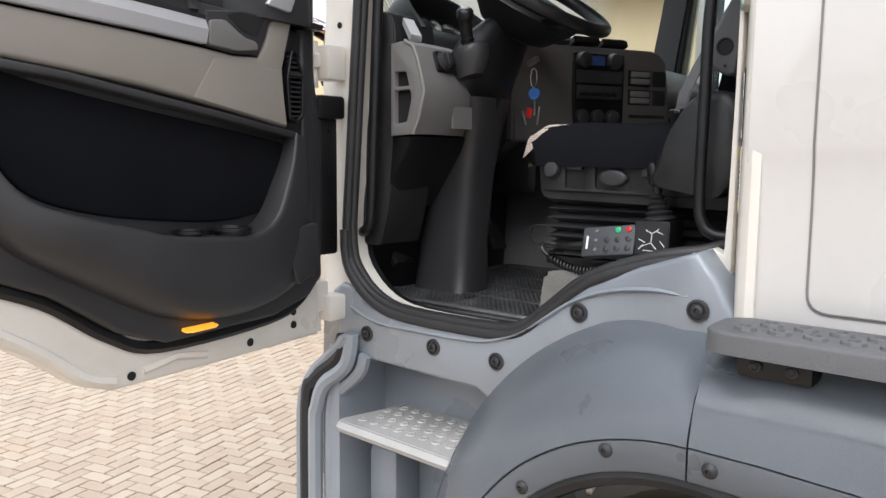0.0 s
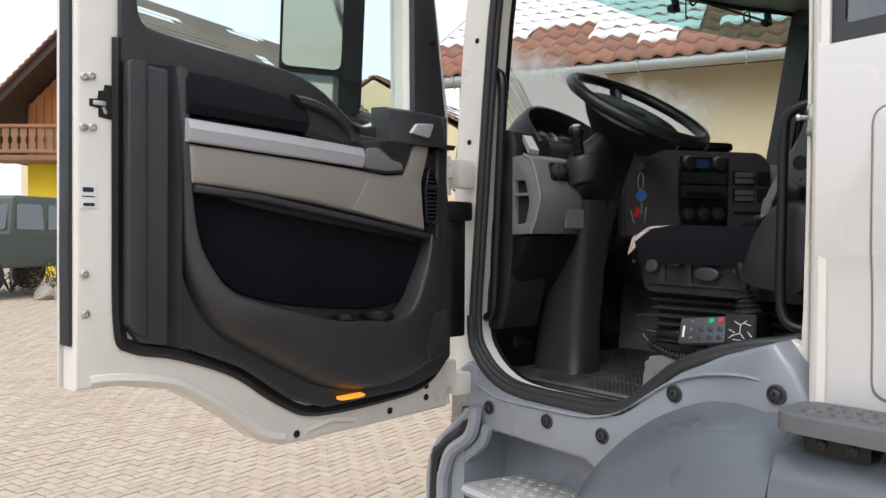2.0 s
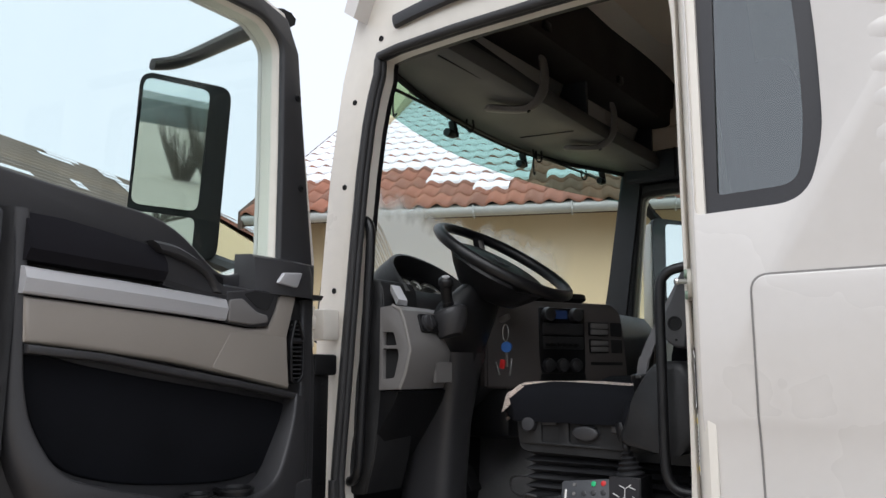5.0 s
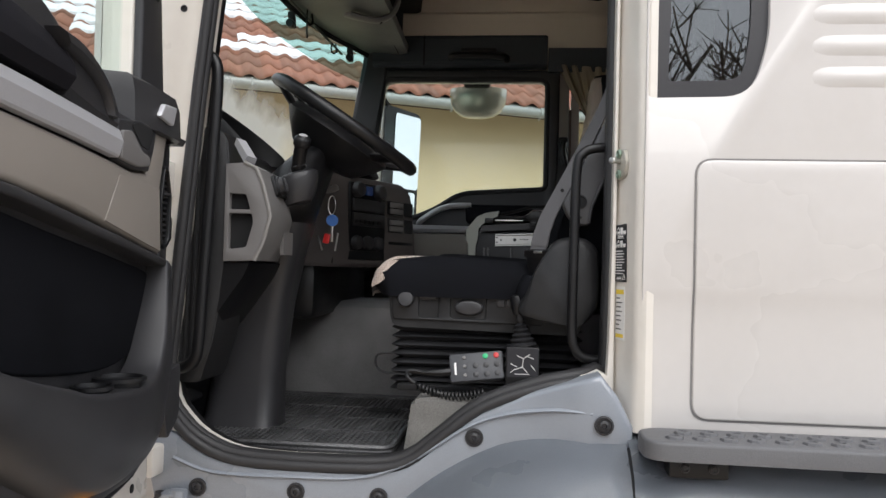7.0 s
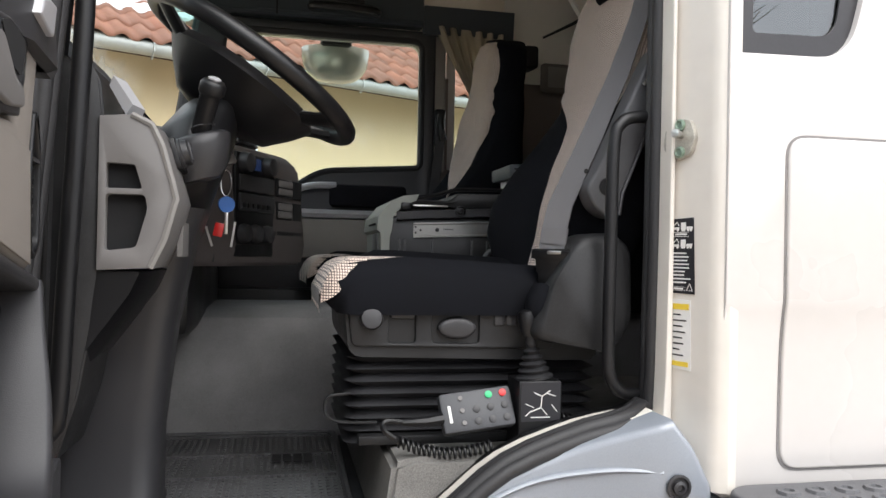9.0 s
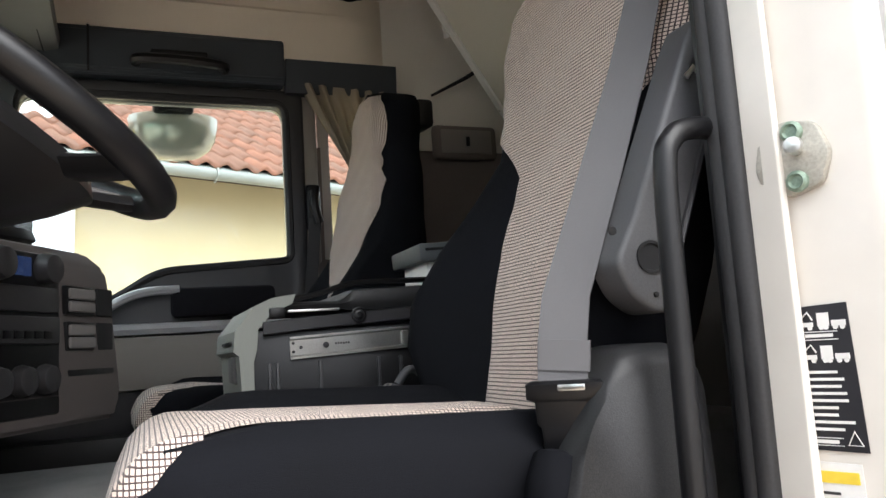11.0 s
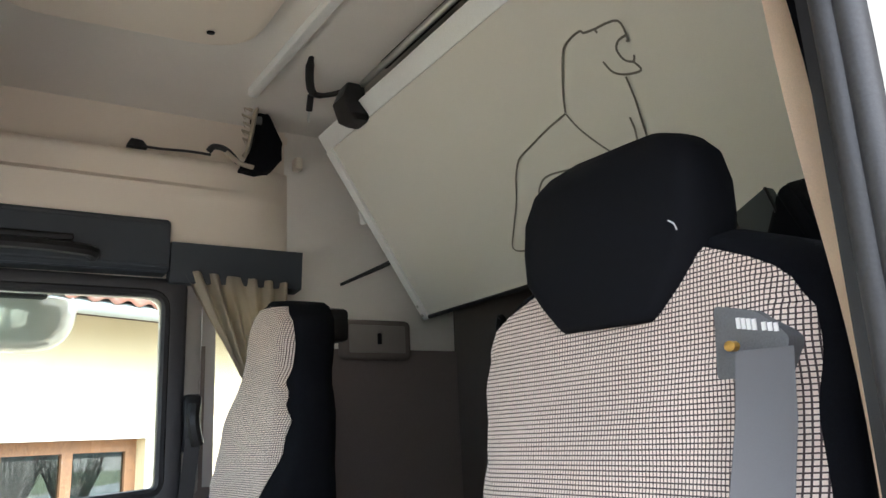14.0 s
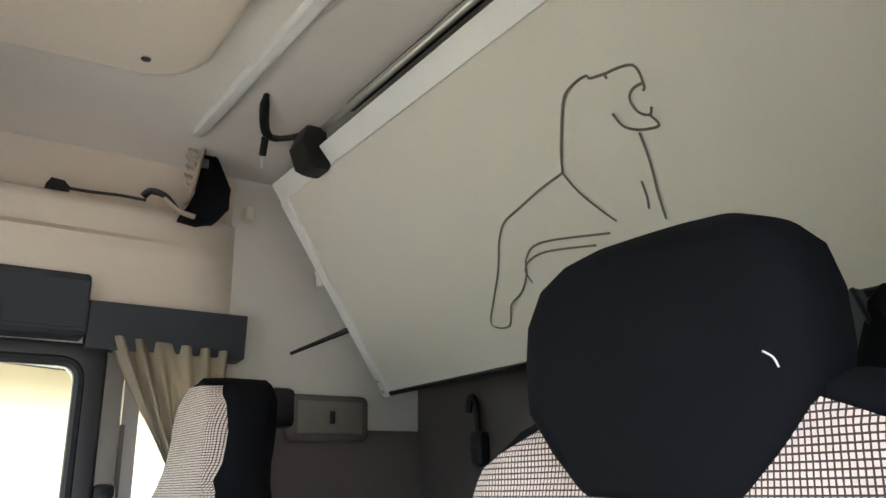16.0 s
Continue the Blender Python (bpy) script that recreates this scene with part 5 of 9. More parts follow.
for y, r, z in ((-0.095, 0.052, 0.025), (0.095, 0.052, 0.025), (-0.02, 0.022, 0.06), (0.03, 0.022, 0.06)):
    bm = B()
    lathe(bm, [(r, 0.0), (r + 0.004, 0.003), (r + 0.003, 0.008), (r - 0.002, 0.008), (r - 0.004, 0.002)], (0, y, z), (1, 0, 0), 24)
    part("dial_ring", bm, STEEL, gauge, "chrome dial ring", turn=GM)
    bm = B()
    for a in range(-120, 121, 20):
        c, q = math.cos(radians(90 - a)), math.sin(radians(90 - a))
        tube(bm, [(0.003, y + c * r * 0.76, z + q * r * 0.76), (0.003, y + c * r * 0.92, z + q * r * 0.92)], 0.0010, 4)
    tube(bm, [(0.004, y, z), (0.004, y - r * 0.5, z - r * 0.55)], 0.0012, 4)
    part("dial_marks", bm, PAPER, gauge, "white dial marks", turn=GM)
bm = B()
box(bm, (0.0005, -0.035, -0.045), (0.003, 0.035, 0.028))
part("display", bm, DISPLAY, gauge, "dim blue display", turn=GM)

# ---- centre stack, turned to the driver ----
P0, P1 = Vector((-1.255, 2.175, 0)), Vector((-1.075, 2.52, 0))
ux = (P1 - P0).normalized()
nx = Vector((ux.y, -ux.x, 0))
STACK = Matrix(((ux.x, nx.x, 0, P0.x), (ux.y, nx.y, 0, P0.y), (0, 0, 1, 0), (0, 0, 0, 1)))
L = (P1 - P0).length
bm = B()
loft(bm, [[(-1.44, 2.10, z), (-1.40, 2.08, z), (P0.x - d, P0.y, z), (P1.x - d, P1.y, z), (-1.22, 2.66, z), (-1.44, 2.66, z)] for z, d in ((1.555, 0.0), (1.60, -0.012), (1.75, 0.0), (1.83, 0.012), (1.865, 0.05))])
bmesh.ops.bevel(bm, geom=bm.edges[:], offset=0.008, segments=2, affect="EDGES", clamp_overlap=True)
stack = part("centre_console", bm, TAUPE, dash, "dark taupe centre console")
stack.data.materials[0] = material("stack_plastic", (0.075, 0.065, 0.063), 0.5, vary=0.1, stain=3, grain=900, bump=0.12)


def spart(name, lo, hi, mat, bevel=0.003, label=""):
    bm = B()
    box(bm, lo, hi, bevel)
    return part(name, bm, mat, stack, label, turn=STACK)


W = L * 0.53
spart("radio_field", (0.012, -0.002, 1.578), (W, 0.010, 1.838), BLACK, 0.006, "black radio and heater field")
for i in range(2):
    bm = B()
    lathe(bm, [(0.026, 0), (0.027, 0.006), (0.023, 0.022), (0.020, 0.024)], (0.045 + i * 0.115, 0.010, 1.812), (0, 1, 0), 18)
    part("knob", bm, DARK, stack, "round radio knob", turn=STACK)
spart("display", (0.078, 0.009, 1.798), (0.128, 0.0125, 1.828), DISPLAY, 0.001, "dim blue radio display")
spart("radio", (0.024, 0.008, 1.742), (W - 0.012, 0.016, 1.782), DARK, 0.003)
spart("tachograph", (0.024, 0.008, 1.692), (W - 0.012, 0.018, 1.735), DARK, 0.003, "recorder with a row of buttons")
for i in range(6):
    spart("button", (0.030 + i * 0.024, 0.017, 1.700), (0.050 + i * 0.024, 0.021, 1.712), BLACK, 0.001)
for i in range(3):
    bm = B()
    lathe(bm, [(0.024, 0), (0.025, 0.005), (0.021, 0.018), (0.018, 0.020)], (0.045 + i * 0.057, 0.010, 1.636), (0, 1, 0), 16)
    part("heater_knob", bm, DARK, stack, "heater knob", turn=STACK)
for j in range(2):
    z = 1.742 - j * 0.062
    spart("switch_field", (W + 0.02, -0.002, z), (W + 0.105, 0.008, z + 0.05), BLACK, 0.003)
    for i in range(2):
        spart("switch", (W + 0.024, 0.006, z + 0.004 + i * 0.022), (W + 0.100, 0.014, z + 0.023 + i * 0.022), GREYTRIM, 0.004, "grey rocker switch")
    spart("pocket", (W + 0.118, -0.001, z), (L - 0.014, 0.006, z + 0.05), HOLE, 0.003, "dark pocket")
spart("ashtray", (W + 0.02, -0.002, 1.585), (L - 0.014, 0.008, 1.650), BLACK, 0.004, "black ashtray slot")
# vents on top of the stack
for i in range(3):
    bm = B()
    m = Matrix.Translation((-1.34 + i * 0.045, 2.22 + i * 0.11, 1.880)) @ Matrix.Rotation(radians(62), 4, "Z") @ Matrix.Rotation(radians(-24), 4, "X")
    box(bm, (-0.05, -0.03, -0.012), (0.05, 0.03, 0.012), 0.004)
    v = part("top_vent", bm, GREYTRIM if i == 0 else BLACK, dash, "air vent on the dashboard", turn=m)
    bm = B()
    for q in range(4):
        box(bm, (-0.042, -0.024 + q * 0.013, 0.012), (0.042, -0.019 + q * 0.013, 0.016))
    part("vent_slats", bm, BLACK, v, turn=m)

# ---- steering column and wheel ----
SC = Vector((-1.190, 1.865, 1.961))
SA = Vector((0.545, 0.0, 0.838))
bm = B()
boot = [((-1.262, 1.87, 1.90), 0.075, 0.085), ((-1.295, 1.83, 1.83), 0.090, 0.135), ((-1.305, 1.80, 1.76), 0.082, 0.150), ((-1.320, 1.815, 1.68), 0.066, 0.110), ((-1.340, 1.83, 1.60), 0.056, 0.085)]
loft(bm, [[(c[0] + a * math.cos(t * math.pi / 10), c[1] + b * math.sin(t * math.pi / 10), c[2] + 0.45 * a * math.cos(t * math.pi / 10)) for t in range(20)] for c, a, b in boot])
col = part("steering_column", bm, BLACK, truck, "black steering column", 60)
bm = B()
loft(bm, [[(x, y, z) for x, y in rounded([(cx - a, cy - b), (cx + a, cy - b), (cx + a, cy + b), (cx - a, cy + b)], 0.05, 4)] for z, cx, cy, a, b in ((1.095, -1.455, 1.84, 0.115, 0.085), (1.112, -1.450, 1.84, 0.105, 0.075), (1.25, -1.440, 1.84, 0.096, 0.070), (1.45, -1.402, 1.835, 0.080, 0.072), (1.60, -1.358, 1.83, 0.066, 0.080), (1.67, -1.335, 1.82, 0.066, 0.095))])
part("column_cover", bm, DARK, col, "dark column cover down to the floor", 60)
bm = B()
loft(bm, [[(-1.70, 1.62, z), (-1.56 + d, 1.62, z), (-1.50 + d, 1.80, z), (-1.50 + d, 2.05, z), (-1.70, 2.05, z)] for z, d in ((1.10, -0.06), (1.35, 0.0), (1.50, 0.05))])
part("pedal_bulkhead", bm, BLACK, col, "black footwell panel")
bm = B()
box(bm, (-1.665, 2.04, 1.09), (-1.63, 3.55, 1.60), 0.006)
part("footwell_wall", bm, DARK, truck, "dark footwell wall under the dashboard")
for y in (1.70, 2.08, 2.20):
    bm = B()
    box(bm, (-1.60, y, 1.17), (-1.565, y + 0.075, 1.27), 0.008, 2, Matrix.Rotation(radians(-30), 4, "Y"))
    tube(bm, [(-1.59, y + 0.04, 1.25), (-1.66, y + 0.04, 1.45)], 0.010, 6)
    part("pedal", bm, RUBBER, col, "black pedal")

wheel_up = SA.orthogonal().normalized()
wheel_side = SA.cross(wheel_up).normalized()
bm = B()
tube(bm, [SC + (wheel_up * math.cos(t * math.pi / 24) + wheel_side * math.sin(t * math.pi / 24)) * 0.226 for t in range(48)], 0.0185, 10, True)
swheel = part("steering_wheel", bm, BLACK, truck, "black four-spoke steering wheel", 60)
bm = B()
lathe(bm, [(0.070, -0.128), (0.102, -0.118), (0.140, -0.076), (0.166, -0.040), (0.150, -0.020), (0.07, -0.010), (0.001, -0.007)], SC, SA, 28)
part("hub", bm, BLACK, swheel, "black wheel hub", 60)
fore = Vector((SA.z, 0, -SA.x))
for ang in (28, -28, 152, 208):
    d = (Vector((0, 1, 0)) * math.sin(radians(ang)) + fore * math.cos(radians(ang)))
    bm = B()
    line = [SC + d * 0.07 - SA * 0.05, SC + d * 0.13 - SA * 0.045, SC + d * 0.19 - SA * 0.02, SC + d * 0.226]
    tube(bm, smooth_line(line, 3), 0.024, 8, False, 0.45, SA)
    part("spoke", bm, BLACK, swheel, "wide spoke")
    bm = B()
    tube(bm, [SC + d * 0.14 - SA * 0.029, SC + d * 0.20 - SA * 0.007], 0.009, 6, False, 0.4, SA)
    part("spoke_inlay", bm, GREYTRIM, swheel, "grey spoke inlay")
bm = B()
lathe(bm, [(0.03, 0), (0.03, 0.003), (0.001, 0.003)], SC - SA * 0.008, SA, 16)
part("emblem", bm, DARK, swheel, "round emblem field")
# stalk on its grey collar
bm = B()
tube(bm, smooth_line([(-1.275, 1.690, 1.795), (-1.263, 1.662, 1.835), (-1.252, 1.642, 1.870)], 3), 0.0175, 12)
lathe(bm, [(0.020, 0), (0.021, 0.002), (0.0225, 0.004), (0.0225, 0.020), (0.018, 0.026), (0.012, 0.028)], (-1.254, 1.646, 1.862), (0.25, -0.35, 0.9), 18)
stalk = part("stalk", bm, BLACK, col, "black control stalk")
bm = B()
lathe(bm, [(0.0115, 0), (0.0115, 0.003), (0.006, 0.005)], (-1.247, 1.636, 1.887), (0.25, -0.35, 0.9), 14)
part("stalk_button", bm, SILVER, stalk, "grey end button")
bm = B()
tube(bm, [Vector((-1.268, 1.674, 1.812)) + Vector((0.0185 * math.cos(t * math.pi / 8), 0.0165 * math.sin(t * math.pi / 8), 0.004 * math.cos(t * math.pi / 8))) for t in range(16)], 0.002, 5, True)
part("stalk_band", bm, DARK, stalk, "thin band round the stalk")
bm = B()
loft(bm, [[(-1.278 + r * math.cos(t * math.pi / 10), 1.700 + 0.85 * r * math.sin(t * math.pi / 10), z + 0.30 * r * math.cos(t * math.pi / 10)) for t in range(20)] for z, r in ((1.715, 0.040), (1.740, 0.052), (1.775, 0.056), (1.790, 0.055), (1.797, 0.046), (1.798, 0.030))])
part("stalk_foot", bm, DARK, stalk, "dark stalk collar", 50)

# ---- ceiling, upper walls, lockers ----
bm = B()
sheet(bm, lambda u, v: (-1.20 + 1.68 * u, 1.50 + 2.05 * v, 3.185 - 0.05 * (2 * v - 1) ** 4 - 0.06 * (1 - min(1, u / 0.12)) ** 2), 14, 14)
part("ceiling_lining", bm, HEADGREY, truck, "grey-beige ceiling lining", 60)
bm = B()
hatch = rounded([(-1.05, 1.95), (-0.47, 1.95), (-0.47, 3.03), (-1.05, 3.07)], 0.14, 6)
plate(bm, hatch, "z", 3.19, 3.135, (), 0.03, 4)
hat = part("hatch_lining", bm, BEIGE, truck, "beige roof hatch lining")
bm = B()
for x, y in ((-0.585, 2.94), (-0.59, 2.2)):
    lathe(bm, [(0.010, 0), (0.010, 0.003), (0.005, 0.004)], (x, y, 3.135), (0, 0, -1), 10)
part("hole", bm, HOLE, hat)
bm = B()
box(bm, (-0.374, 1.62, 3.135), (-0.346, 3.30, 3.17), 0.006)
part("ceiling_rail", bm, BUNKEDGE, truck, "pale curtain rail under the ceiling")
# right side lining
bm = B()
prof = [(3.545, 2.50), (3.49, 2.70), (3.475, 2.80), (3.465, 2.835), (3.485, 2.855), (3.47, 2.92), (3.475, 2.95), (3.50, 2.962), (3.545, 2.965), (3.55, 3.06), (3.535, 3.15), (3.50, 3.19)]
rings = []
for x in (-1.30, -1.0, -0.60, -0.30, -0.22, -0.175, -0.16):
    k2 = 1.0 if x < -0.25 else max(0.0, (-0.16 - x) / 0.09)
    rings.append([(x, 3.545 - (3.545 - y) * (k2 if 2.6 < z < 2.963 else 1), z) for y, z in prof])
loft(bm, rings, False, False)
part("upper_lining", bm, BEIGE, truck, "beige moulded upper lining with a shelf edge", 60)
bm = B()
sheet(bm, lambda u, v: (-0.17 + 0.66 * u, 3.545 - 0.03 * (v > 0.98), 2.35 + 0.84 * v), 8, 10)
part("side_lining", bm, HEADGREY, truck, "grey-beige side lining", 60)
bm = B()
sheet(bm, lambda u, v: (0.475 - 0.02 * math.sin(math.pi * v), 1.52 + 2.03 * u, 1.1 + 2.1 * v), 10, 10)
part("rear_lining", bm, material("brown_grey_lining", (0.10, 0.085, 0.075), 0.9, vary=0.1, stain=2, grain=500, bump=0.3), truck, "brown-grey back lining", 60)
bm = B()
plate(bm, [(-0.50, 1.09), (0.48, 1.09), (0.48, 2.36), (-0.17, 2.36), (-0.17, 1.965), (-0.41, 1.965), (-0.41, 2.36), (-0.50, 2.36)], "y", 3.535, 3.55)
low_lin = part("lower_lining", bm, material("brown_lining", (0.17, 0.14, 0.125), 0.9, vary=0.12, stain=2, grain=500, bump=0.3), truck, "brown lower side lining")
bm = B()
box(bm, (-0.45, 1.52, 1.09), (0.48, 1.535, 1.95))
box(bm, (-0.16, 1.52, 1.94), (0.48, 1.535, 3.17))
box(bm, (-0.45, 1.52, 2.565), (-0.15, 1.535, 3.17))
part("driver_side_lining", bm, low_lin.data.materials[0], truck, "brown side lining behind the driver")
# speaker in the right lining
bm = B()
box(bm, (0.005, 3.500, 2.325), (0.262, 3.54, 2.455), 0.022, 3)
spk = part("speaker_panel", bm, low_lin.data.materials[0], truck, "brown panel with a small switch")
bm = B()
box(bm, (0.032, 3.494, 2.345), (0.235, 3.502, 2.435), 0.008)
part("panel_inset", bm, TAUPE, spk)
bm = B()
box(bm, (0.130, 3.487, 2.372), (0.144, 3.497, 2.408), 0.003)
part("switch", bm, BLACK, spk)
# dark locker above the passenger's door
bm = B()
loft(bm, [[(x, 3.545, 2.555), (x, 3.478, 2.560), (x, 3.462, 2.575), (x, 3.462, 2.700), (x, 3.475, 2.715), (x, 3.545, 2.718)] for x in (-1.40, -0.545, -0.535)])
bmesh.ops.bevel(bm, geom=bm.edges[:], offset=0.006, segments=2, affect="EDGES", clamp_overlap=True)
SLATE = material("slate_plastic", (0.030, 0.037, 0.045), 0.5, vary=0.12, stain=3, grain=900, bump=0.12)
lock = part("overhead_locker", bm, SLATE, truck, "dark slate locker above the door")
bm = B()
box(bm, (-1.145, 3.459, 2.562), (-1.138, 3.465, 2.712))
part("lid_joint", bm, HOLE, lock)
bm = B()
tube(bm, smooth_line([(-1.005, 3.462, 2.60), (-0.99, 3.425, 2.602), (-0.87, 3.418, 2.602), (-0.75, 3.425, 2.595), (-0.735, 3.462, 2.59)], 4), 0.017, 8)
box(bm, (-0.96, 3.45, 2.625), (-0.785, 3.466, 2.645), 0.006)
part("grab_handle", bm, BLACK, lock, "black grab handle")
bm = B()
loft(bm, [[(x, 3.545, 2.53), (x, 3.482, 2.535), (x, 3.470, 2.65), (x, 3.545, 2.66)] for x in (-0.53, -0.135)])
part("trim_rail", bm, SLATE, truck, "dark slate trim rail")
# header above the windscreen, its underside running back to the shelf
bm = B()
rings = []
for i in range(13):
    u = i / 12
    a = screen(u, 0.985, 0.01)
    y = a[1]
    rings.append([(a[0], y, 2.665), (a[0] + 0.02, y, 2.638), (-1.40, y, 2.630), (-1.26, y, 2.616), (-1.225, y, 2.626), (-1.22, y, 2.66), (-1.24, y, 2.70), (-1.40, y, 2.74), (a[0] + 0.02, y, 2.75)])
loft(bm, rings)
HEADER = material("grey_header_plastic", (0.105, 0.108, 0.106), 0.55, vary=0.06, stain=3, grain=900, bump=0.12)
shelf = part("front_shelf", bm, HEADER, truck, "grey shelf above the windscreen", 40)
bm = B()
tube(bm, [(screen(i / 12, 0.985, 0.03)[0], screen(i / 12, 0.985)[1], 2.632) for i in range(13)], 0.012, 6)
tube(bm, [(-1.265, 1.62, 2.614), (-1.265, 3.46, 2.614)], 0.0025, 4)
tube(bm, [(-1.52, 2.54, 2.632), (-1.27, 2.54, 2.614)], 0.0025, 4)
part("shelf_joint", bm, HOLE, shelf)
# roller blind rod with its hooks, and sun blind clips
bm = B()
tube(bm, [(-1.55, 1.62, 2.612), (-1.585, 2.5, 2.612), (-1.55, 3.44, 2.612)], 0.006, 8)
rod = part("blind_rod", bm, BLACK, truck, "black blind rod")
for y in (1.68, 2.22, 2.78, 3.30):
    bm = B()
    tube(bm, smooth_line([(-1.575, y, 2.635), (-1.575, y, 2.60), (-1.565, y + 0.01, 2.585), (-1.555, y + 0.02, 2.60), (-1.56, y + 0.02, 2.635)], 3), 0.0045, 6)
    part("hook", bm, BLACK, rod, "small black hook")
for y in (1.75, 2.72):
    bm = B()
    tube(bm, smooth_line([(-1.56, y, 2.63), (-1.56, y + 0.003, 2.53), (-1.56, y + 0.012, 2.518), (-1.56, y + 0.02, 2.53)], 3), 0.0035, 6)
    part("pull_cord", bm, BLACK, rod, "black pull cord")
for y in (2.20, 2.76, 3.39):
    x = screen((y - 1.5) / 2.03, 0.9)[0] + 0.035
    bm = B()
    box(bm, (x - 0.018, y - 0.008, 2.565), (x + 0.012, y + 0.012, 2.635), 0.004, 2, Matrix.Rotation(radians(20), 4, "X"))
    lathe(bm, [(0.016, -0.03), (0.018, -0.02), (0.018, 0.01), (0.014, 0.018)], (x, y - 0.02, 2.575), (0, 1, 0), 12)
    part("blind_clip", bm, BLACK, truck, "black blind clip")
# open compartments above the shelf
bm = B()
box(bm, (-1.39, 1.60, 2.70), (-1.36, 3.46, 3.02))
part("shelf_back", bm, SLATE, shelf, "dark back of the open shelf")
for y in (1.60, 2.62, 3.44):
    bm = B()
    box(bm, (-1.38, y, 2.68), (-1.25, y + 0.02, 3.02))
    part("divider", bm, SLATE, shelf, "dark shelf divider")
bm = B()
loft(bm, [[(-1.39, y, 2.86), (-1.19, y, 2.845), (-1.165, y, 2.86), (-1.15, y, 2.98), (-1.13, y, 3.19), (-1.39, y, 3.19)] for y in (1.56, 1.58, 3.48, 3.50)])
upper = part("shelf_locker", bm, material("brown_black_lining", (0.030, 0.026, 0.026), 0.8, vary=0.15, stain=3, grain=500, bump=0.2), shelf, "dark locker over the open shelf")
for y in (2.10, 2.75):
    bm = B()
    box(bm, (-1.168, y, 2.885), (-1.150, y + 0.05, 2.925), 0.006)
    part("locker_catch", bm, BLACK, upper, "black locker catch")
bm = B()
sheet(bm, lambda u, v: (-1.22 - 0.03 * v * v, 1.56 + 1.96 * u, 3.03 + 0.15 * v), 2, 6)
part("front_lining", bm, HEADGREY, truck, "beige front lining", 60)
for y in (2.17, 2.79):
    bm = B()
    tongue = smooth_line([(-1.395, y - 0.09, 2.606), (-1.34, y - 0.035, 2.604), (-1.27, y, 2.604), (-1.215, y, 2.637), (-1.195, y, 2.70), (-1.205, y, 2.80)], 5)
    tube(bm, tongue, [0.018] + [0.030] * (len(tongue) - 2) + [0.022], 8, False, 0.38, (0, 0, 1))
    br = part("shelf_bracket", bm, GREYTRIM, shelf, "light grey curved shelf bracket", 60)
    bm = B()
    for x, z in ((-1.265, 2.592), (-1.200, 2.66)):
        lathe(bm, [(0.007, 0), (0.007, 0.004)], (x, y, z), (0.5, 0, -0.8), 10)
    part("screw", bm, BLACK, br)

# ---- passenger's door ----
bm = B()
PW = rounded([(-1.425, 1.80), (-1.20, 1.80), (-1.07, 1.855), (-0.95, 1.935), (-0.53, 1.962), (-0.53, 2.505), (-1.345, 2.505)], [0.02, 0.08, 0.08, 0.06, 0.03, 0.05, 0.04], 5)
PO = rounded([(-1.50, 1.12), (-0.96, 1.10), (-0.80, 1.22), (-0.475, 1.33), (-0.470, 2.55), (-1.37, 2.555), (-1.47, 2.0)], 0.03, 4)
plate(bm, PO, "y", 3.585, 3.505, [PW], 0.014, 3)
pdoor = part("passenger_door", bm, DARK, truck, "closed passenger door with dark trim")
bm = B()
plate(bm, PO, "y", 3.61, 3.592, [PW])
part("outer_skin", bm, WHITE, pdoor)
bm = B()
tube(bm, [(x, 3.512, z) for x, z in PW], 0.014, 8, True)
part("window_rubber", bm, RUBBER, pdoor, "black window rubber")
bm = B()
plate(bm, PW, "y", 3.555, 3.559)
g = part("door_pane", bm, GLASS, pdoor, "clear passenger window")
g.visible_shadow = False
bm = B()
loft(bm, [[(x, 3.507, z0), (x, 3.462, z0 + 0.004), (x, 3.455, (z0 + z1) / 2), (x, 3.462, z1 - 0.004), (x, 3.507, z1)] for x, z0, z1 in ((-1.46, 1.735, 1.775), (-1.2, 1.735, 1.776), (-0.9, 1.735, 1.774), (-0.5, 1.738, 1.774))])
part("silver_strip", bm, SILVER, pdoor, "silver-grey strip")
bm = B()
loft(bm, [[(x, 3.507, 1.57), (x, 3.470, 1.575), (x, 3.462, 1.65), (x, 3.470, 1.732), (x, 3.507, 1.735)] for x in (-1.46, -0.5)])
part("taupe_band", bm, TAUPE, pdoor, "taupe plastic band")
bm = B()
box(bm, (-0.915, 3.450, 1.785), (-0.595, 3.51, 1.878), 0.018)
part("arm_pad", bm, VELOUR, pdoor, "black padded arm ledge")
bm = B()
tube(bm, smooth_line([(-0.89, 3.462, 1.872), (-0.98, 3.455, 1.868), (-1.05, 3.455, 1.848), (-1.12, 3.46, 1.805), (-1.15, 3.48, 1.780)], 5), 0.014, 8)
part("pull_handle", bm, SILVER, pdoor, "silver-grey door pull")
bm = B()
loft(bm, [[(x, 3.507, 1.25), (x, 3.455, 1.26), (x, 3.440, 1.35), (x, 3.455, 1.44), (x, 3.507, 1.45)] for x in (-1.42, -0.75)])
part("pocket_body", bm, BLACK, pdoor, "black door pocket")
# belt on the right pillar
bm = B()
box(bm, (-0.475, 3.49, 2.06), (-0.425, 3.535, 2.22), 0.012)
tube(bm, smooth_line([(-0.45, 3.475, 2.19), (-0.455, 3.465, 2.14), (-0.44, 3.47, 2.08)], 4), 0.018, 8)
pb = part("belt_guide", bm, BLACK, truck, "black belt guide on the right pillar")
bm = B()
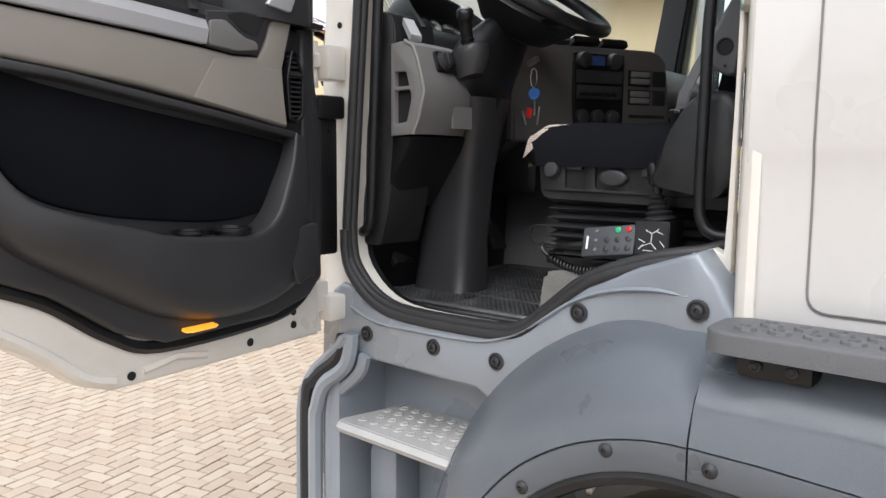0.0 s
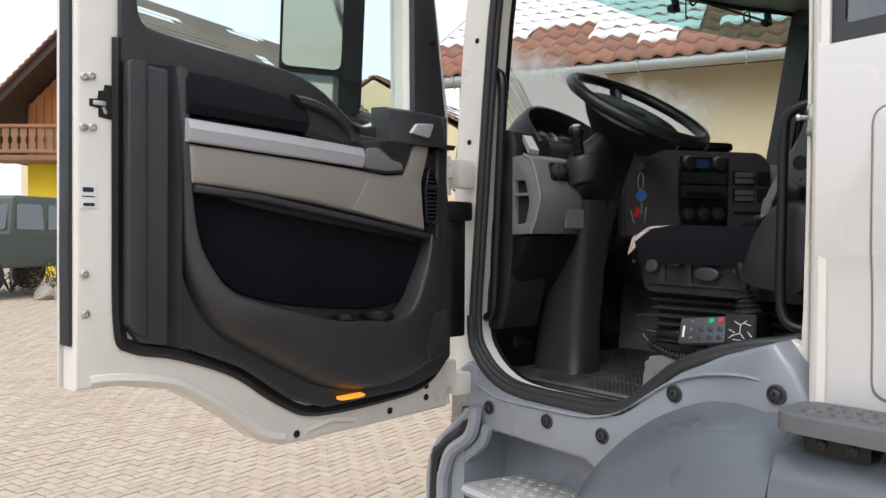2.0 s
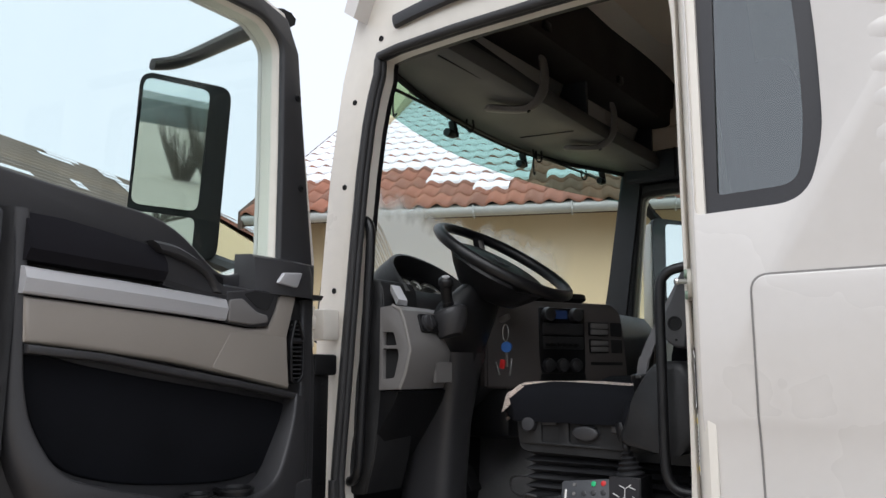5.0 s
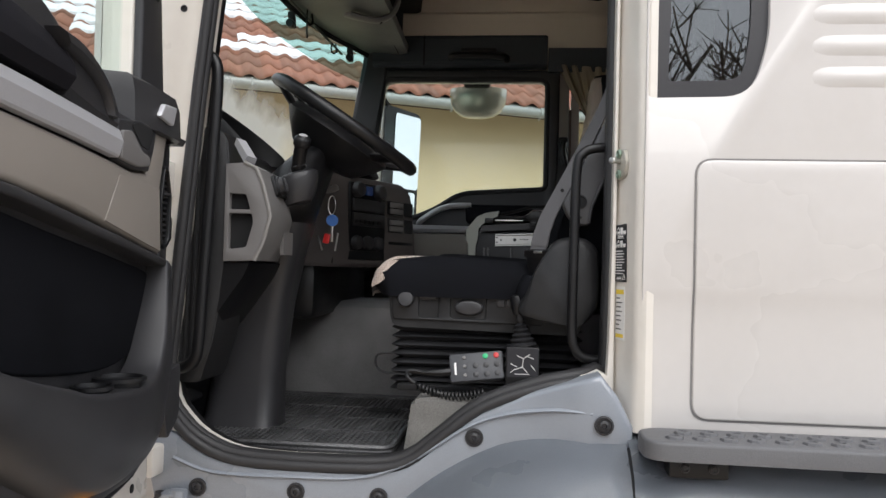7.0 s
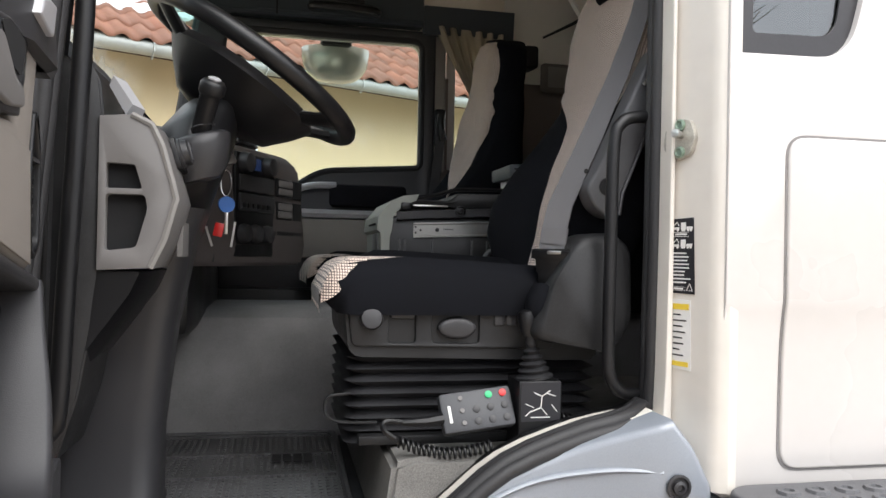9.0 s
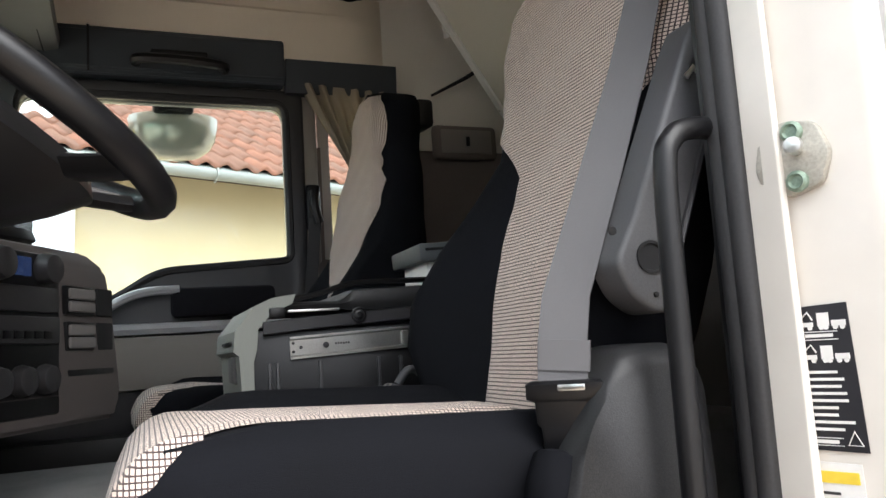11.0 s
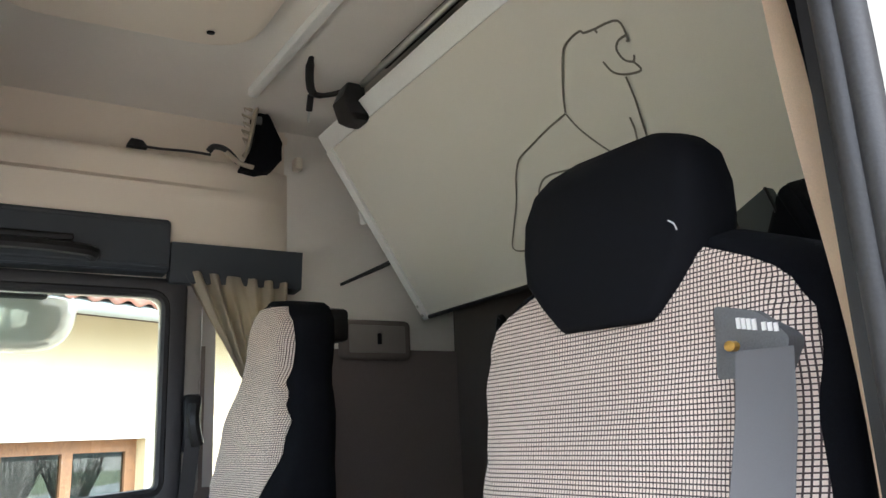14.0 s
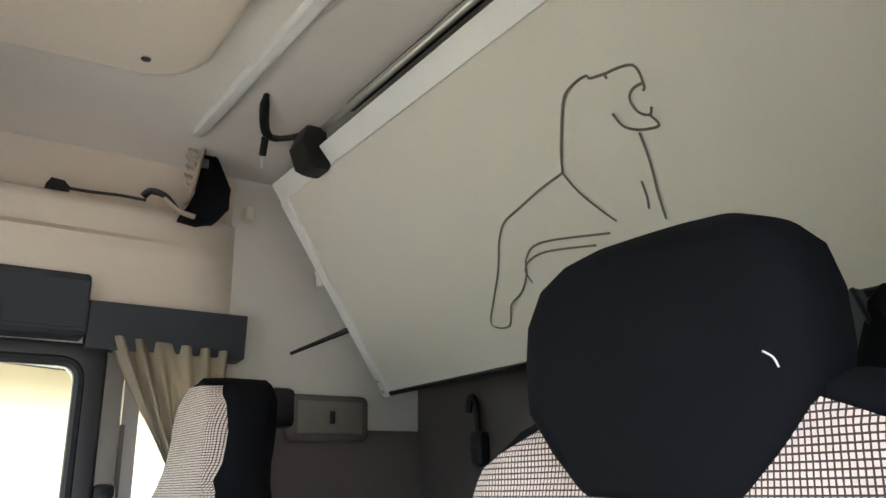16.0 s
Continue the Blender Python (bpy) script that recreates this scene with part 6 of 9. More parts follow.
loft(bm, [[(-0.47 + d, 3.48, z), (-0.43 + d, 3.48, z), (-0.43 + d, 3.483, z), (-0.47 + d, 3.483, z)] for z, d in ((2.10, 0.0), (1.8, -0.03), (1.45, -0.08))])
part("belt", bm, RUBBERGREY, pb, "grey seat belt")
bm = B()
box(bm, (-0.462, 3.462, 2.105), (-0.432, 3.470, 2.118), 0.002)
part("buckle_tongue", bm, STEEL, pb)
bm = B()
box(bm, (-0.505, 3.515, 1.95), (-0.425, 3.55, 2.55), 0.01)
box(bm, (-0.19, 3.525, 1.95), (-0.165, 3.55, 2.55), 0.008)
part("pillar_trim", bm, TAUPE, truck, "taupe pillar trim")

# ---- grab handles at the door opening ----
bm = B()
tube(bm, smooth_line([(-1.505, 1.53, 2.072), (-1.465, 1.51, 2.068), (-1.434, 1.503, 2.045), (-1.424, 1.50, 1.99), (-1.430, 1.497, 1.80), (-1.440, 1.494, 1.55), (-1.447, 1.492, 1.36), (-1.458, 1.495, 1.318), (-1.485, 1.505, 1.300), (-1.52, 1.53, 1.295)], 6), 0.0145, 12)
part("grab_handle", bm, BLACK, truck, "black grab handle on the front pillar", 60)
bm = B()
tube(bm, smooth_line([(-0.470, 1.540, 1.848), (-0.510, 1.530, 1.846), (-0.542, 1.524, 1.832), (-0.556, 1.522, 1.79), (-0.559, 1.522, 1.60), (-0.560, 1.522, 1.43), (-0.553, 1.522, 1.378), (-0.528, 1.526, 1.354), (-0.476, 1.540, 1.350)], 6), 0.0115, 12)
part("grab_handle", bm, BLACK, truck, "black grab handle on the rear pillar", 60)
bm = B()
for z in (1.56, 1.95):
    lathe(bm, [(0.009, 0), (0.009, 0.004), (0.004, 0.004)], (-1.535, 1.575, z), (1, -0.4, 0), 10)
part("jamb_plug", bm, BLACK, truck)

# ================= seats =================
def ease(t):
    t = max(0.0, min(1.0, t))
    return t * t * (3 - 2 * t)


def along(table, z):
    """Reads a value from rows of (z, value), straight between them."""
    for (a, p), (b, q) in zip(table, table[1:]):
        if z <= b:
            return p + (q - p) * max(0.0, (z - a) / (b - a))
    return table[-1][1]


HALF = ((1.55, 0.225), (1.62, 0.268), (1.72, 0.285), (1.85, 0.254), (1.95, 0.248), (2.05, 0.265), (2.14, 0.282), (2.20, 0.280), (2.24, 0.262), (2.27, 0.222), (2.295, 0.15))
BOL = ((1.55, 0.03), (1.62, 0.085), (1.75, 0.100), (1.85, 0.062), (1.95, 0.015), (2.05, 0.0), (2.3, 0.0))
INS_NEAR = ((1.58, 0.130), (1.66, 0.121), (1.71, 0.102), (1.78, 0.080), (1.84, 0.088), (1.87, 0.135), (1.92, 0.190), (1.985, 0.238), (2.05, 0.248), (2.14, 0.263), (2.18, 0.260), (2.225, 0.236), (2.258, 0.180), (2.276, 0.12))
INS = ((1.58, 0.052), (1.65, 0.080), (1.73, 0.098), (1.83, 0.110), (1.905, 0.116), (1.935, 0.150), (1.985, 0.212), (2.05, 0.248), (2.14, 0.263), (2.18, 0.260), (2.225, 0.236), (2.258, 0.180), (2.276, 0.12))
LEAN = ((1.54, -0.588), (1.63, -0.555), (1.74, -0.518), (1.85, -0.472), (1.93, -0.443), (2.10, -0.413), (2.20, -0.397), (2.30, -0.383), (2.45, -0.37))


HALF_P = ((1.55, 0.20), (1.62, 0.225), (1.75, 0.232), (1.88, 0.215), (2.00, 0.220), (2.10, 0.225), (2.17, 0.205), (2.22, 0.160), (2.27, 0.142), (2.34, 0.142), (2.40, 0.128), (2.435, 0.085), (2.45, 0.04))
INS_P = ((1.58, 0.075), (1.70, 0.075), (1.82, 0.085), (1.90, 0.120), (1.97, 0.175), (2.05, 0.198), (2.13, 0.198), (2.19, 0.165), (2.23, 0.132), (2.34, 0.130), (2.39, 0.115), (2.43, 0.075))


def seat(dx, cy, driver):
    """A sprung cab seat with a checked cloth insert; dx moves it along the cab."""
    if driver:
        s = root("driver_chair", (-0.80, cy, 1.245), "black sprung driver seat with beige checked cloth insert and grey belt", "chair", "cab seats")
    else:
        s = root("passenger_chair", (-0.75, cy, 1.092), "black passenger seat with a beige checked cloth insert", "chair", "cab seats")

    half_t, ins_t = (HALF, INS) if driver else (HALF_P, INS_P)
    tops = () if driver else (2.31, 2.34, 2.37, 2.40, 2.42, 2.435, 2.445, 2.45)

    # the passenger back spreads more on its window side
    def wide(y, z):
        if driver and y < -0.14:
            y = -0.14 + (y + 0.14) * (0.60 + 0.40 * ease((z - 1.88) / 0.12))
        if y < 0:
            return cy + y * (1 - 0.12 * ease((z - 1.95) / 0.15) if driver else 1)
        return cy + (1.065 if driver else 1.30) * y

    def raised(bm):
        for v in bm.verts:
            v.co.z += 0.012 * ease((v.co.z - 1.95) / 0.2) if driver else 0.0
        return bm

    def lean(z):
        return along(LEAN, z) + dx

    def front(y, z):
        h = along(half_t, z)
        return lean(z) - along(BOL, z) * (0.55 if driver and y < 0 else 1) * ease((abs(y) - 0.07) / (h - 0.08)) + 0.045 * ease((abs(y) - h + 0.05) / 0.06)

    bm = B()
    rings = []
    for z in (1.55, 1.58, 1.65, 1.72, 1.80, 1.88, 1.95, 2.02, 2.09, 2.15, 2.20, 2.225, 2.25, 2.27, 2.285, 2.294) + tops:
        h = along(half_t, z)
        r = [(front(h * (i / 16 - 1), z), wide(h * (i / 16 - 1), z), z) for i in range(33)]
        back = lean(z) + 0.135 + (0.0 if driver else 0.10 * (1 - ease((z - 1.60) / 0.55)))
        r += [(back - 0.03, wide(h * 0.99, z), z), (back, wide(h * 0.85, z), z), (back, wide(-h * 0.85, z), z), (back - 0.03, wide(-h * 0.99, z), z)]
        rings.append(r)
    loft(bm, rings)
    body = part("backrest", raised(bm), CLOTH, s, "black cloth backrest", 70)
    # checked insert, a few millimetres proud
    bm = B()
    nz_, ny_ = 44, 16
    grid = []
    for i in range(nz_ + 1):
        z = 1.556 + ((2.280 if driver else 2.43) - 1.556) * i / nz_
        w = along(ins_t, z)
        v = along(INS_NEAR, z) if driver else w
        ys = [(w + v) * j / ny_ - v for j in range(ny_ + 1)]
        grid.append([bm.verts.new((front(y, z) - 0.008 + 0.003 * (j in (0, ny_)) + 0.0012 * math.sin(z * 60 + j), wide(y, z), z)) for j, y in enumerate(ys)])
    for a, b in zip(grid, grid[1:]):
        bridge(bm, a, b, False)
    part("backrest_insert", raised(bm), CHECKS, body, "beige checked cloth insert", 70)
    if driver:
        # headrest
        bm = B()
        rings = []
        for z, h, d in ((2.196, 0.086, 0.006), (2.205, 0.094, 0.012), (2.237, 0.120, 0.018), (2.278, 0.152, 0.021), (2.32, 0.158, 0.022), (2.36, 0.156, 0.022), (2.395, 0.145, 0.016), (2.415, 0.122, 0.006), (2.428, 0.085, -0.008), (2.434, 0.03, -0.02)):
            x0 = lean(z) - d - 0.008
            x1 = lean(z) + 0.050 + 0.4 * d
            rings.append([(x, y + 0.008 if y > cy else cy + 0.008 + 0.87 * (y - cy), zz + 0.006 * (y - cy) / 0.14) for x, y, zz in section((x0 + x1) / 2, cy, (x1 - x0) / 2, h, z, min(0.034, h * 0.6), 4)])
        loft(bm, rings)
        hr = part("headrest", raised(bm), CLOTH, body, "black cloth headrest", 70)
    if driver:
        bm = B()
        tube(bm, smooth_line([(lean(2.31) - 0.033, 1.764, 2.316), (lean(2.31) - 0.033, 1.757, 2.311), (lean(2.31) - 0.033, 1.754, 2.304)], 3), 0.0008, 5)
        part("loose_thread", bm, PAPER, body, "loose white thread")
    # cushion
    def top_z(x, y):
        t = (x - dx + 1.055) / 0.455
        z = 1.512 + 0.066 * math.sqrt(max(0, min(1, t / 0.16)) * (2 - max(0, min(1, t / 0.16)))) - 0.022 * max(0, t - 0.3)
        return z + (0.026 if y > 0 else 0.010) * ease((abs(y) - 0.10) / 0.08) * ease((t - 0.15) / 0.2) - 0.035 * ease((abs(y) - 0.215) / 0.035)

    bm = B()
    rings = []
    for i in range(15):
        t = (i / 14) ** 1.5
        x = -1.055 + 0.50 * t + dx
        lo = 1.512 - 0.03 * min(1, t / 0.06)
        h = 0.222 + 0.026 * min(1, t / 0.1)
        r = [(x, cy + h * (j / 7 - 1), top_z(x, h * (j / 7 - 1))) for j in range(15)]
        r += [(x, cy + h * 0.97, lo), (x, cy, lo - 0.004), (x, cy - h * 0.97, lo)]
        rings.append(r)
    loft(bm, rings)
    cush = part("seat_cushion", bm, CLOTH, s, "black cloth seat cushion", 70)
    bm = B()
    grid = []
    for i in range(30):
        t = i / 29
        x = -1.060 + 0.45 * t + dx
        w = 0.208 if t < 0.10 else (0.208 - 0.070 * ease((t - 0.10) / 0.20) - 0.05 * ease((t - 0.3) / 0.7))
        if driver and t < 0.05:
            w *= 0.97
        far = w - (0.040 * ease((t - 0.10) / 0.15) if driver else 0.0)
        ys = [(w + far) * j / 14 - w for j in range(15)]
        grid.append([bm.verts.new((x, cy + y, top_z(x, y) + (0.008 if 0 < j < 14 else 0.002))) for j, y in enumerate(ys)])
    front_edge = [bm.verts.new((v.co.x + 0.002, v.co.y, v.co.z - 0.035)) for v in grid[0]]
    for a, b in zip([front_edge] + grid, grid):
        bridge(bm, a, b, False)
    part("cushion_insert", bm, CHECKS_FLAT, cush, "beige checked cloth insert", 70)
    # the cloth folds round the outer front corner
    bm = B()
    h0 = 0.222
    wrap = []
    for i in range(9):
        t = i / 8
        x = -1.058 + 0.085 * t + dx
        h = h0 + 0.026 * min(1, t * 2)
        zt, w = top_z(x, -0.20), 0.200
        low = 1.505 + (top_z(x, -h) - 1.512) * t ** 1.4
        col_ = [Vector(q) for q in ((x, cy - w, zt + 0.007), (x, cy - h + 0.006, top_z(x, -h + 0.012) + 0.006), (x, cy - h - 0.004, top_z(x, -h) - 0.004), (x, cy - h - 0.005, min(low, top_z(x, -h) - 0.006)))]
        wrap.append([bm.verts.new(q.lerp(col_[0] - Vector((0, 0, 0.004)), t ** 1.6 * 0.92 if n else 0.0)) for n, q in enumerate(col_)])
    for a, b in zip(wrap, wrap[1:]):
        bridge(bm, a, b, False)
    part("cushion_corner", bm, CHECKS_SIDE, cush, "checked cloth folded round the front corner", 70)
    # tray and stand
    bm = B()
    y0, y1 = cy - 0.220, cy + 0.220
    loft(bm, [[(x, y, z) for x, z in rounded([(-1.005 + dx, 1.405), (-0.53 + dx, 1.395), (-0.52 + dx, 1.50), (-1.015 + dx, 1.505)], 0.025, 3)] for y in (y0, y0 + 0.012, y1 - 0.012, y1)])
    tray = part("seat_tray", bm, DUSTY, s, "dusty black plastic seat tray")
    bm = B()
    base = 1.245 if driver else 1.43
    k3 = 7
    rings = []
    for i in range(2 * k3 + 1):
        z = base + (1.402 - base) * i / (2 * k3)
        e = 0.022 if i % 2 else 0.0
        rings.append(section(-0.765 + dx, cy, 0.245 - e, 0.205 - e, z, 0.03, 3))
    loft(bm, rings)
    part("bellows", bm, RUBBER, s, "black rubber bellows", 25)
    if not driver:
        bm = B()
        box(bm, (-0.98 + dx, cy - 0.18, 1.09), (-0.55 + dx, cy + 0.18, 1.44), 0.02)
        part("seat_stand", bm, BLACK, s, "black seat stand")
        bm = B()
        box(bm, (-0.205, cy - 0.055, 2.345), (-0.145, cy + 0.055, 2.435), 0.014)
        part("shoulder_knob", bm, BLACK, body, "black knob behind the head of the backrest")
        return s
    # controls on the tray's outer side
    yf = y0
    bm = B()
    plate(bm, rounded([(-1.000, 1.425), (-0.62, 1.418), (-0.60, 1.496), (-1.010, 1.500)], 0.012, 3), "y", yf + 0.004, yf - 0.008,
          [rounded([(-0.935, 1.418 + 0.012), (-0.885, 1.430), (-0.885, 1.492), (-0.935, 1.492)], 0.008, 3), rounded([(-0.855, 1.430), (-0.765, 1.428), (-0.765, 1.492), (-0.855, 1.492)], 0.010, 3)], 0.003)
    part("control_frame", bm, DUSTY, tray, "grey control frame")
    bm = B()
    lathe(bm, [(0.020, 0), (0.021, 0.012), (0.018, 0.018), (0.012, 0.019)], (-0.967, yf - 0.006, 1.474), (0, -1, 0.15), 18)
    part("round_knob", bm, DARK, tray, "round seat knob")
    bm = B()
    box(bm, (-0.932, yf - 0.014, 1.475), (-0.888, yf + 0.01, 1.490), 0.004)
    part("slider", bm, DARK, tray, "dark slider")
    bm = B()
    rr = [(-0.808 + 0.036 * math.cos(a * math.pi / 12), 1.458 + 0.020 * math.sin(a * math.pi / 12)) for a in range(24)]
    plate(bm, rr, "y", yf + 0.004, yf - 0.016, (), 0.007, 3)
    part("oval_button", bm, DARK, tray, "dark grey oval button")
    for i in range(3):
        bm = B()
        box(bm, (-0.738 + i * 0.023, yf - 0.013, 1.462), (-0.718 + i * 0.023, yf + 0.002, 1.487), 0.003)
        part("rocker", bm, DARK, tray, "dark rocker switch")
    bm = B()
    box(bm, (-0.628, yf - 0.0095, 1.477), (-0.606, yf - 0.008, 1.484))
    box(bm, (-0.600, yf - 0.0095, 1.477), (-0.585, yf - 0.008, 1.484))
    part("maker_print", bm, STEPGREY, tray, "worn maker's print as plain bars")
    # slide bar below
    bm = B()
    tube(bm, smooth_line([(-1.00, 1.665, 1.335), (-1.04, 1.66, 1.33), (-1.043, 1.66, 1.30), (-1.015, 1.66, 1.285), (-0.95, 1.66, 1.283)], 4), 0.0028, 6)
    part("slide_bar", bm, DUSTY, s, "thin metal slide bar")
    for y in (1.64, 1.95):
        bm = B()
        box(bm, (-0.985, y, 1.245), (-0.52, y + 0.030, 1.262), 0.003)
        part("seat_rail", bm, DUSTY, s, "dull dark seat rail")
    # recliner cover and belt buckle
    bm = B()
    loft(bm, [[(x, y, z) for x, z in rounded([(-0.695 + d, 1.445), (-0.535, 1.42), (-0.492 - d, 1.47), (-0.496 - d, 1.61 - d), (-0.53, 1.638 - d), (-0.60, 1.636 - d), (-0.645, 1.56)], 0.03, 4)] for y, d in ((1.64, 0.0), (1.575, 0.0), (1.562, 0.008), (1.556, 0.022))])
    part("recliner_cover", bm, DUSTY, s, "dusty black recliner cover", 50)
    w = Vector((0.70, -0.71, 0)).normalized()

    def ribbon(bm, pts, width, thick=0.0015):
        rows = []
        for p, ww in pts:
            p = Vector(p)
            nrm = Vector((w.y, -w.x, 0))
            rows.append([p - ww * width / 2 + nrm * thick, p + ww * width / 2 + nrm * thick, p + ww * width / 2 - nrm * thick, p - ww * width / 2 - nrm * thick])
        return loft(bm, rows)

    w1, w2 = Vector((0.30, -0.95, 0)).normalized(), Vector((0.72, -0.69, -0.08)).normalized()
    bm = B()
    path = [((-0.431, 1.662, 2.150), w1), ((-0.444, 1.660, 2.08), w1.lerp(w2, 0.2).normalized()), ((-0.486, 1.656, 1.96), w1.lerp(w2, 0.5).normalized()), ((-0.552, 1.640, 1.82), w1.lerp(w2, 0.8).normalized()), ((-0.617, 1.622, 1.69), w2), ((-0.634, 1.608, 1.64), w2), ((-0.640, 1.602, 1.604), w2)]
    ribbon(bm, path, 0.050)
    belt = part("seat_belt", bm, BELT, s, "grey seat belt across the backrest", 60)
    bm = B()
    ribbon(bm, [((-0.6375, 1.602, 1.616), w2), ((-0.6320, 1.605, 1.646), w2)], 0.051, 0.0022)
    part("belt_patch", bm, BELT, belt, "worn pale end of the belt")
    turn = Matrix.Translation((-0.638, 1.600, 1.598)) @ Matrix.Rotation(math.atan2(w2.y, w2.x), 4, "Z")
    bm = B()
    loft(bm, [section(0, 0, hx, hy, z, 0.005, 2) for z, hx, hy in ((-0.075, 0.020, 0.007), (-0.070, 0.024, 0.010), (-0.036, 0.026, 0.011), (-0.033, 0.030, 0.0105), (-0.012, 0.031, 0.011), (-0.010, 0.033, 0.012), (-0.008, 0.039, 0.013), (0.006, 0.039, 0.013), (0.009, 0.035, 0.009))])
    part("belt_buckle", bm, BLACK, belt, "black belt buckle", turn=turn)
    bm = B()
    box(bm, (-0.006, -0.014, -0.001), (0.022, -0.008, 0.006), 0.002)
    part("buckle_tongue", bm, STEEL, belt, "steel buckle tongue", turn=turn)
    bm = B()
    tube(bm, smooth_line([(-0.645, 1.600, 1.535), (-0.660, 1.595, 1.505), (-0.66, 1.60, 1.475)], 4), [0.018] + [0.030] * 6 + [0.024, 0.02], 10)
    part("buckle_sleeve", bm, CLOTH, belt, "black stretch sleeve")
    # belt guide on the shoulder
    bm = B()
    shape = rounded([(1.724, 2.124), (1.718, 2.206), (1.673, 2.192), (1.652, 2.172), (1.643, 2.160), (1.655, 2.118), (1.659, 2.146), (1.680, 2.152), (1.695, 2.148), (1.696, 2.123)], 0.006, 3)
    plate(bm, shape, "x", lean(2.17) + 0.004, lean(2.17) - 0.018, (), 0.004)
    guide = part("belt_guide", bm, STEPGREY, s, "dark grey belt guide")
    bm = B()
    for i in range(4):
        box(bm, (lean(2.17) - 0.0195, 1.690 - i * 0.0055, 2.176 - i * 0.0014), (lean(2.17) - 0.018, 1.694 - i * 0.0055, 2.188 - i * 0.0014))
    for i in range(3):
        box(bm, (lean(2.17) - 0.0195, 1.664 - i * 0.006, 2.170 - i * 0.0014), (lean(2.17) - 0.018, 1.668 - i * 0.006, 2.179 - i * 0.0014))
    part("maker_print", bm, PAPER, guide, "white maker's print as plain bars")
    bm = B()
    lathe(bm, [(0.006, 0), (0.006, 0.012), (0.003, 0.013)], (lean(2.16) - 0.012, 1.700, 2.158), (-1, 0, 0), 10)
    part("guide_roller", bm, material("brass_roller", (0.45, 0.26, 0.06), 0.4, metal=0.6, bump=0), guide, "brass-coloured roller")
    # armrest folded up: a flat tapering body with a rounded lower end
    ARM = rounded([(-0.428, 1.992), (-0.408, 1.965), (-0.470, 1.817), (-0.512, 1.715), (-0.519, 1.666), (-0.545, 1.667), (-0.570, 1.686), (-0.585, 1.720), (-0.558, 1.765), (-0.470, 1.958), (-0.452, 1.990)], [0.012, 0.012, 0.03, 0.02, 0.015, 0.012, 0.012, 0.012, 0.03, 0.012, 0.012], 4)
    bm = B()
    plate(bm, ARM, "y", 1.622, 1.574, (), 0.007, 3)
    arm = part("armrest", bm, material("armrest_grey", (0.062, 0.062, 0.066), 0.5, vary=0.15, stain=8, grain=600, bump=0.15), s, "dark grey armrest folded up", 40)
    bm = B()
    tube(bm, [(-0.416, 1.5735, 1.950), (-0.474, 1.5735, 1.812), (-0.515, 1.5735, 1.712), (-0.521, 1.5735, 1.672)], 0.004, 6)
    part("armrest_rim", bm, DARK, arm, "raised rim along the armrest")
    bm = B()
    lathe(bm, [(0.017, 0), (0.017, 0.003), (0.014, 0.003), (0.013, 0.001)], (-0.543, 1.5745, 1.723), (0, -1, 0), 20)
    part("pivot_cap", bm, HOLE, arm, "dark pivot hole")
    for x, z, r in ((-0.586, 1.750, 0.0045), (-0.541, 1.685, 0.003)):
        bm = B()
        lathe(bm, [(r, 0), (r, 0.002), (r * 0.5, 0.0025)], (x, 1.5745, z), (0, -1, 0), 10)
        part("screw", bm, HOLE, arm, "small dark screw")
    bm = B()
    loft(bm, [[(-0.468 + 0.030 * t, y, 1.930 + 0.050 * t), (-0.440 + 0.022 * t, y, 1.922 + 0.046 * t), (-0.440 + 0.022 * t, 1.578, 1.922 + 0.046 * t), (-0.468 + 0.030 * t, 1.578, 1.930 + 0.050 * t)] for t, y in ((0.0, 1.569), (0.3, 1.566), (1.0, 1.568))])
    part("grip", bm, BLACK, arm, "black adjusting grip")
    for i in range(6):
        bm = B()
        c = Vector((-0.462 + 0.0048 * i, 1.5665, 1.936 + 0.0075 * i))
        tube(bm, [c, c + Vector((0.020, 0, -0.008))], 0.0018, 5)
        part("grip_rib", bm, DARK, arm, "grip rib")
    bm = B()
    tube(bm, [(-0.478, 1.570, 1.915), (-0.470, 1.566, 1.925), (-0.458, 1.568, 1.918)], 0.0035, 6)
    part("grip_lever", bm, STEEL, arm, "small steel lever pin")
    return s


seat(0.0, 1.865, True)
seat(0.024, 3.175, False)

# ================= loose things in the cab =================
# console box between the seats, its lid on an arm, a metal runner along its side
con = root("console_box", (-0.55, 2.55, 1.43), "sage grey and black storage box between the seats", "storage box")
CN, CF = 2.388, 2.715
bm = B()
box(bm, (-0.842, CN, 1.43), (0.05, CF, 1.700), 0.010)
part("box_body", bm, BLACK, con, "black box body")
SAGE = material("sage_grey_plastic", (0.27, 0.28, 0.25), 0.5, vary=0.08, stain=4, grain=700, bump=0.12)
bm = B()
side = [(-0.852, 1.43), (-0.838, 1.43), (-0.836, 1.640), (-0.830, 1.660), (-0.826, 1.700), (-0.800, 1.728), (-0.762, 1.744), (-0.755, 1.762), (-0.800, 1.756), (-0.832, 1.742), (-0.868, 1.698), (-0.872, 1.660), (-0.862, 1.652)]
loft(bm, [[(x, y, z) for x, z in side] for y in (CN - 0.012, CN - 0.006, CF + 0.006, CF + 0.012)])
fr = part("front_frame", bm, SAGE, con, "sage-grey front frame", 30)
bm = B()
box(bm, (-0.877, CN + 0.03, 1.674), (-0.868, CN + 0.16, 1.679), 0.001)
part("frame_groove", bm, HOLE, fr)
bm = B()
box(bm, (-0.868, CN + 0.05, 1.600), (-0.848, CN + 0.13, 1.652), 0.006)
part("catch", bm, GREYTRIM, fr, "grey catch on the front frame")
bm = B()
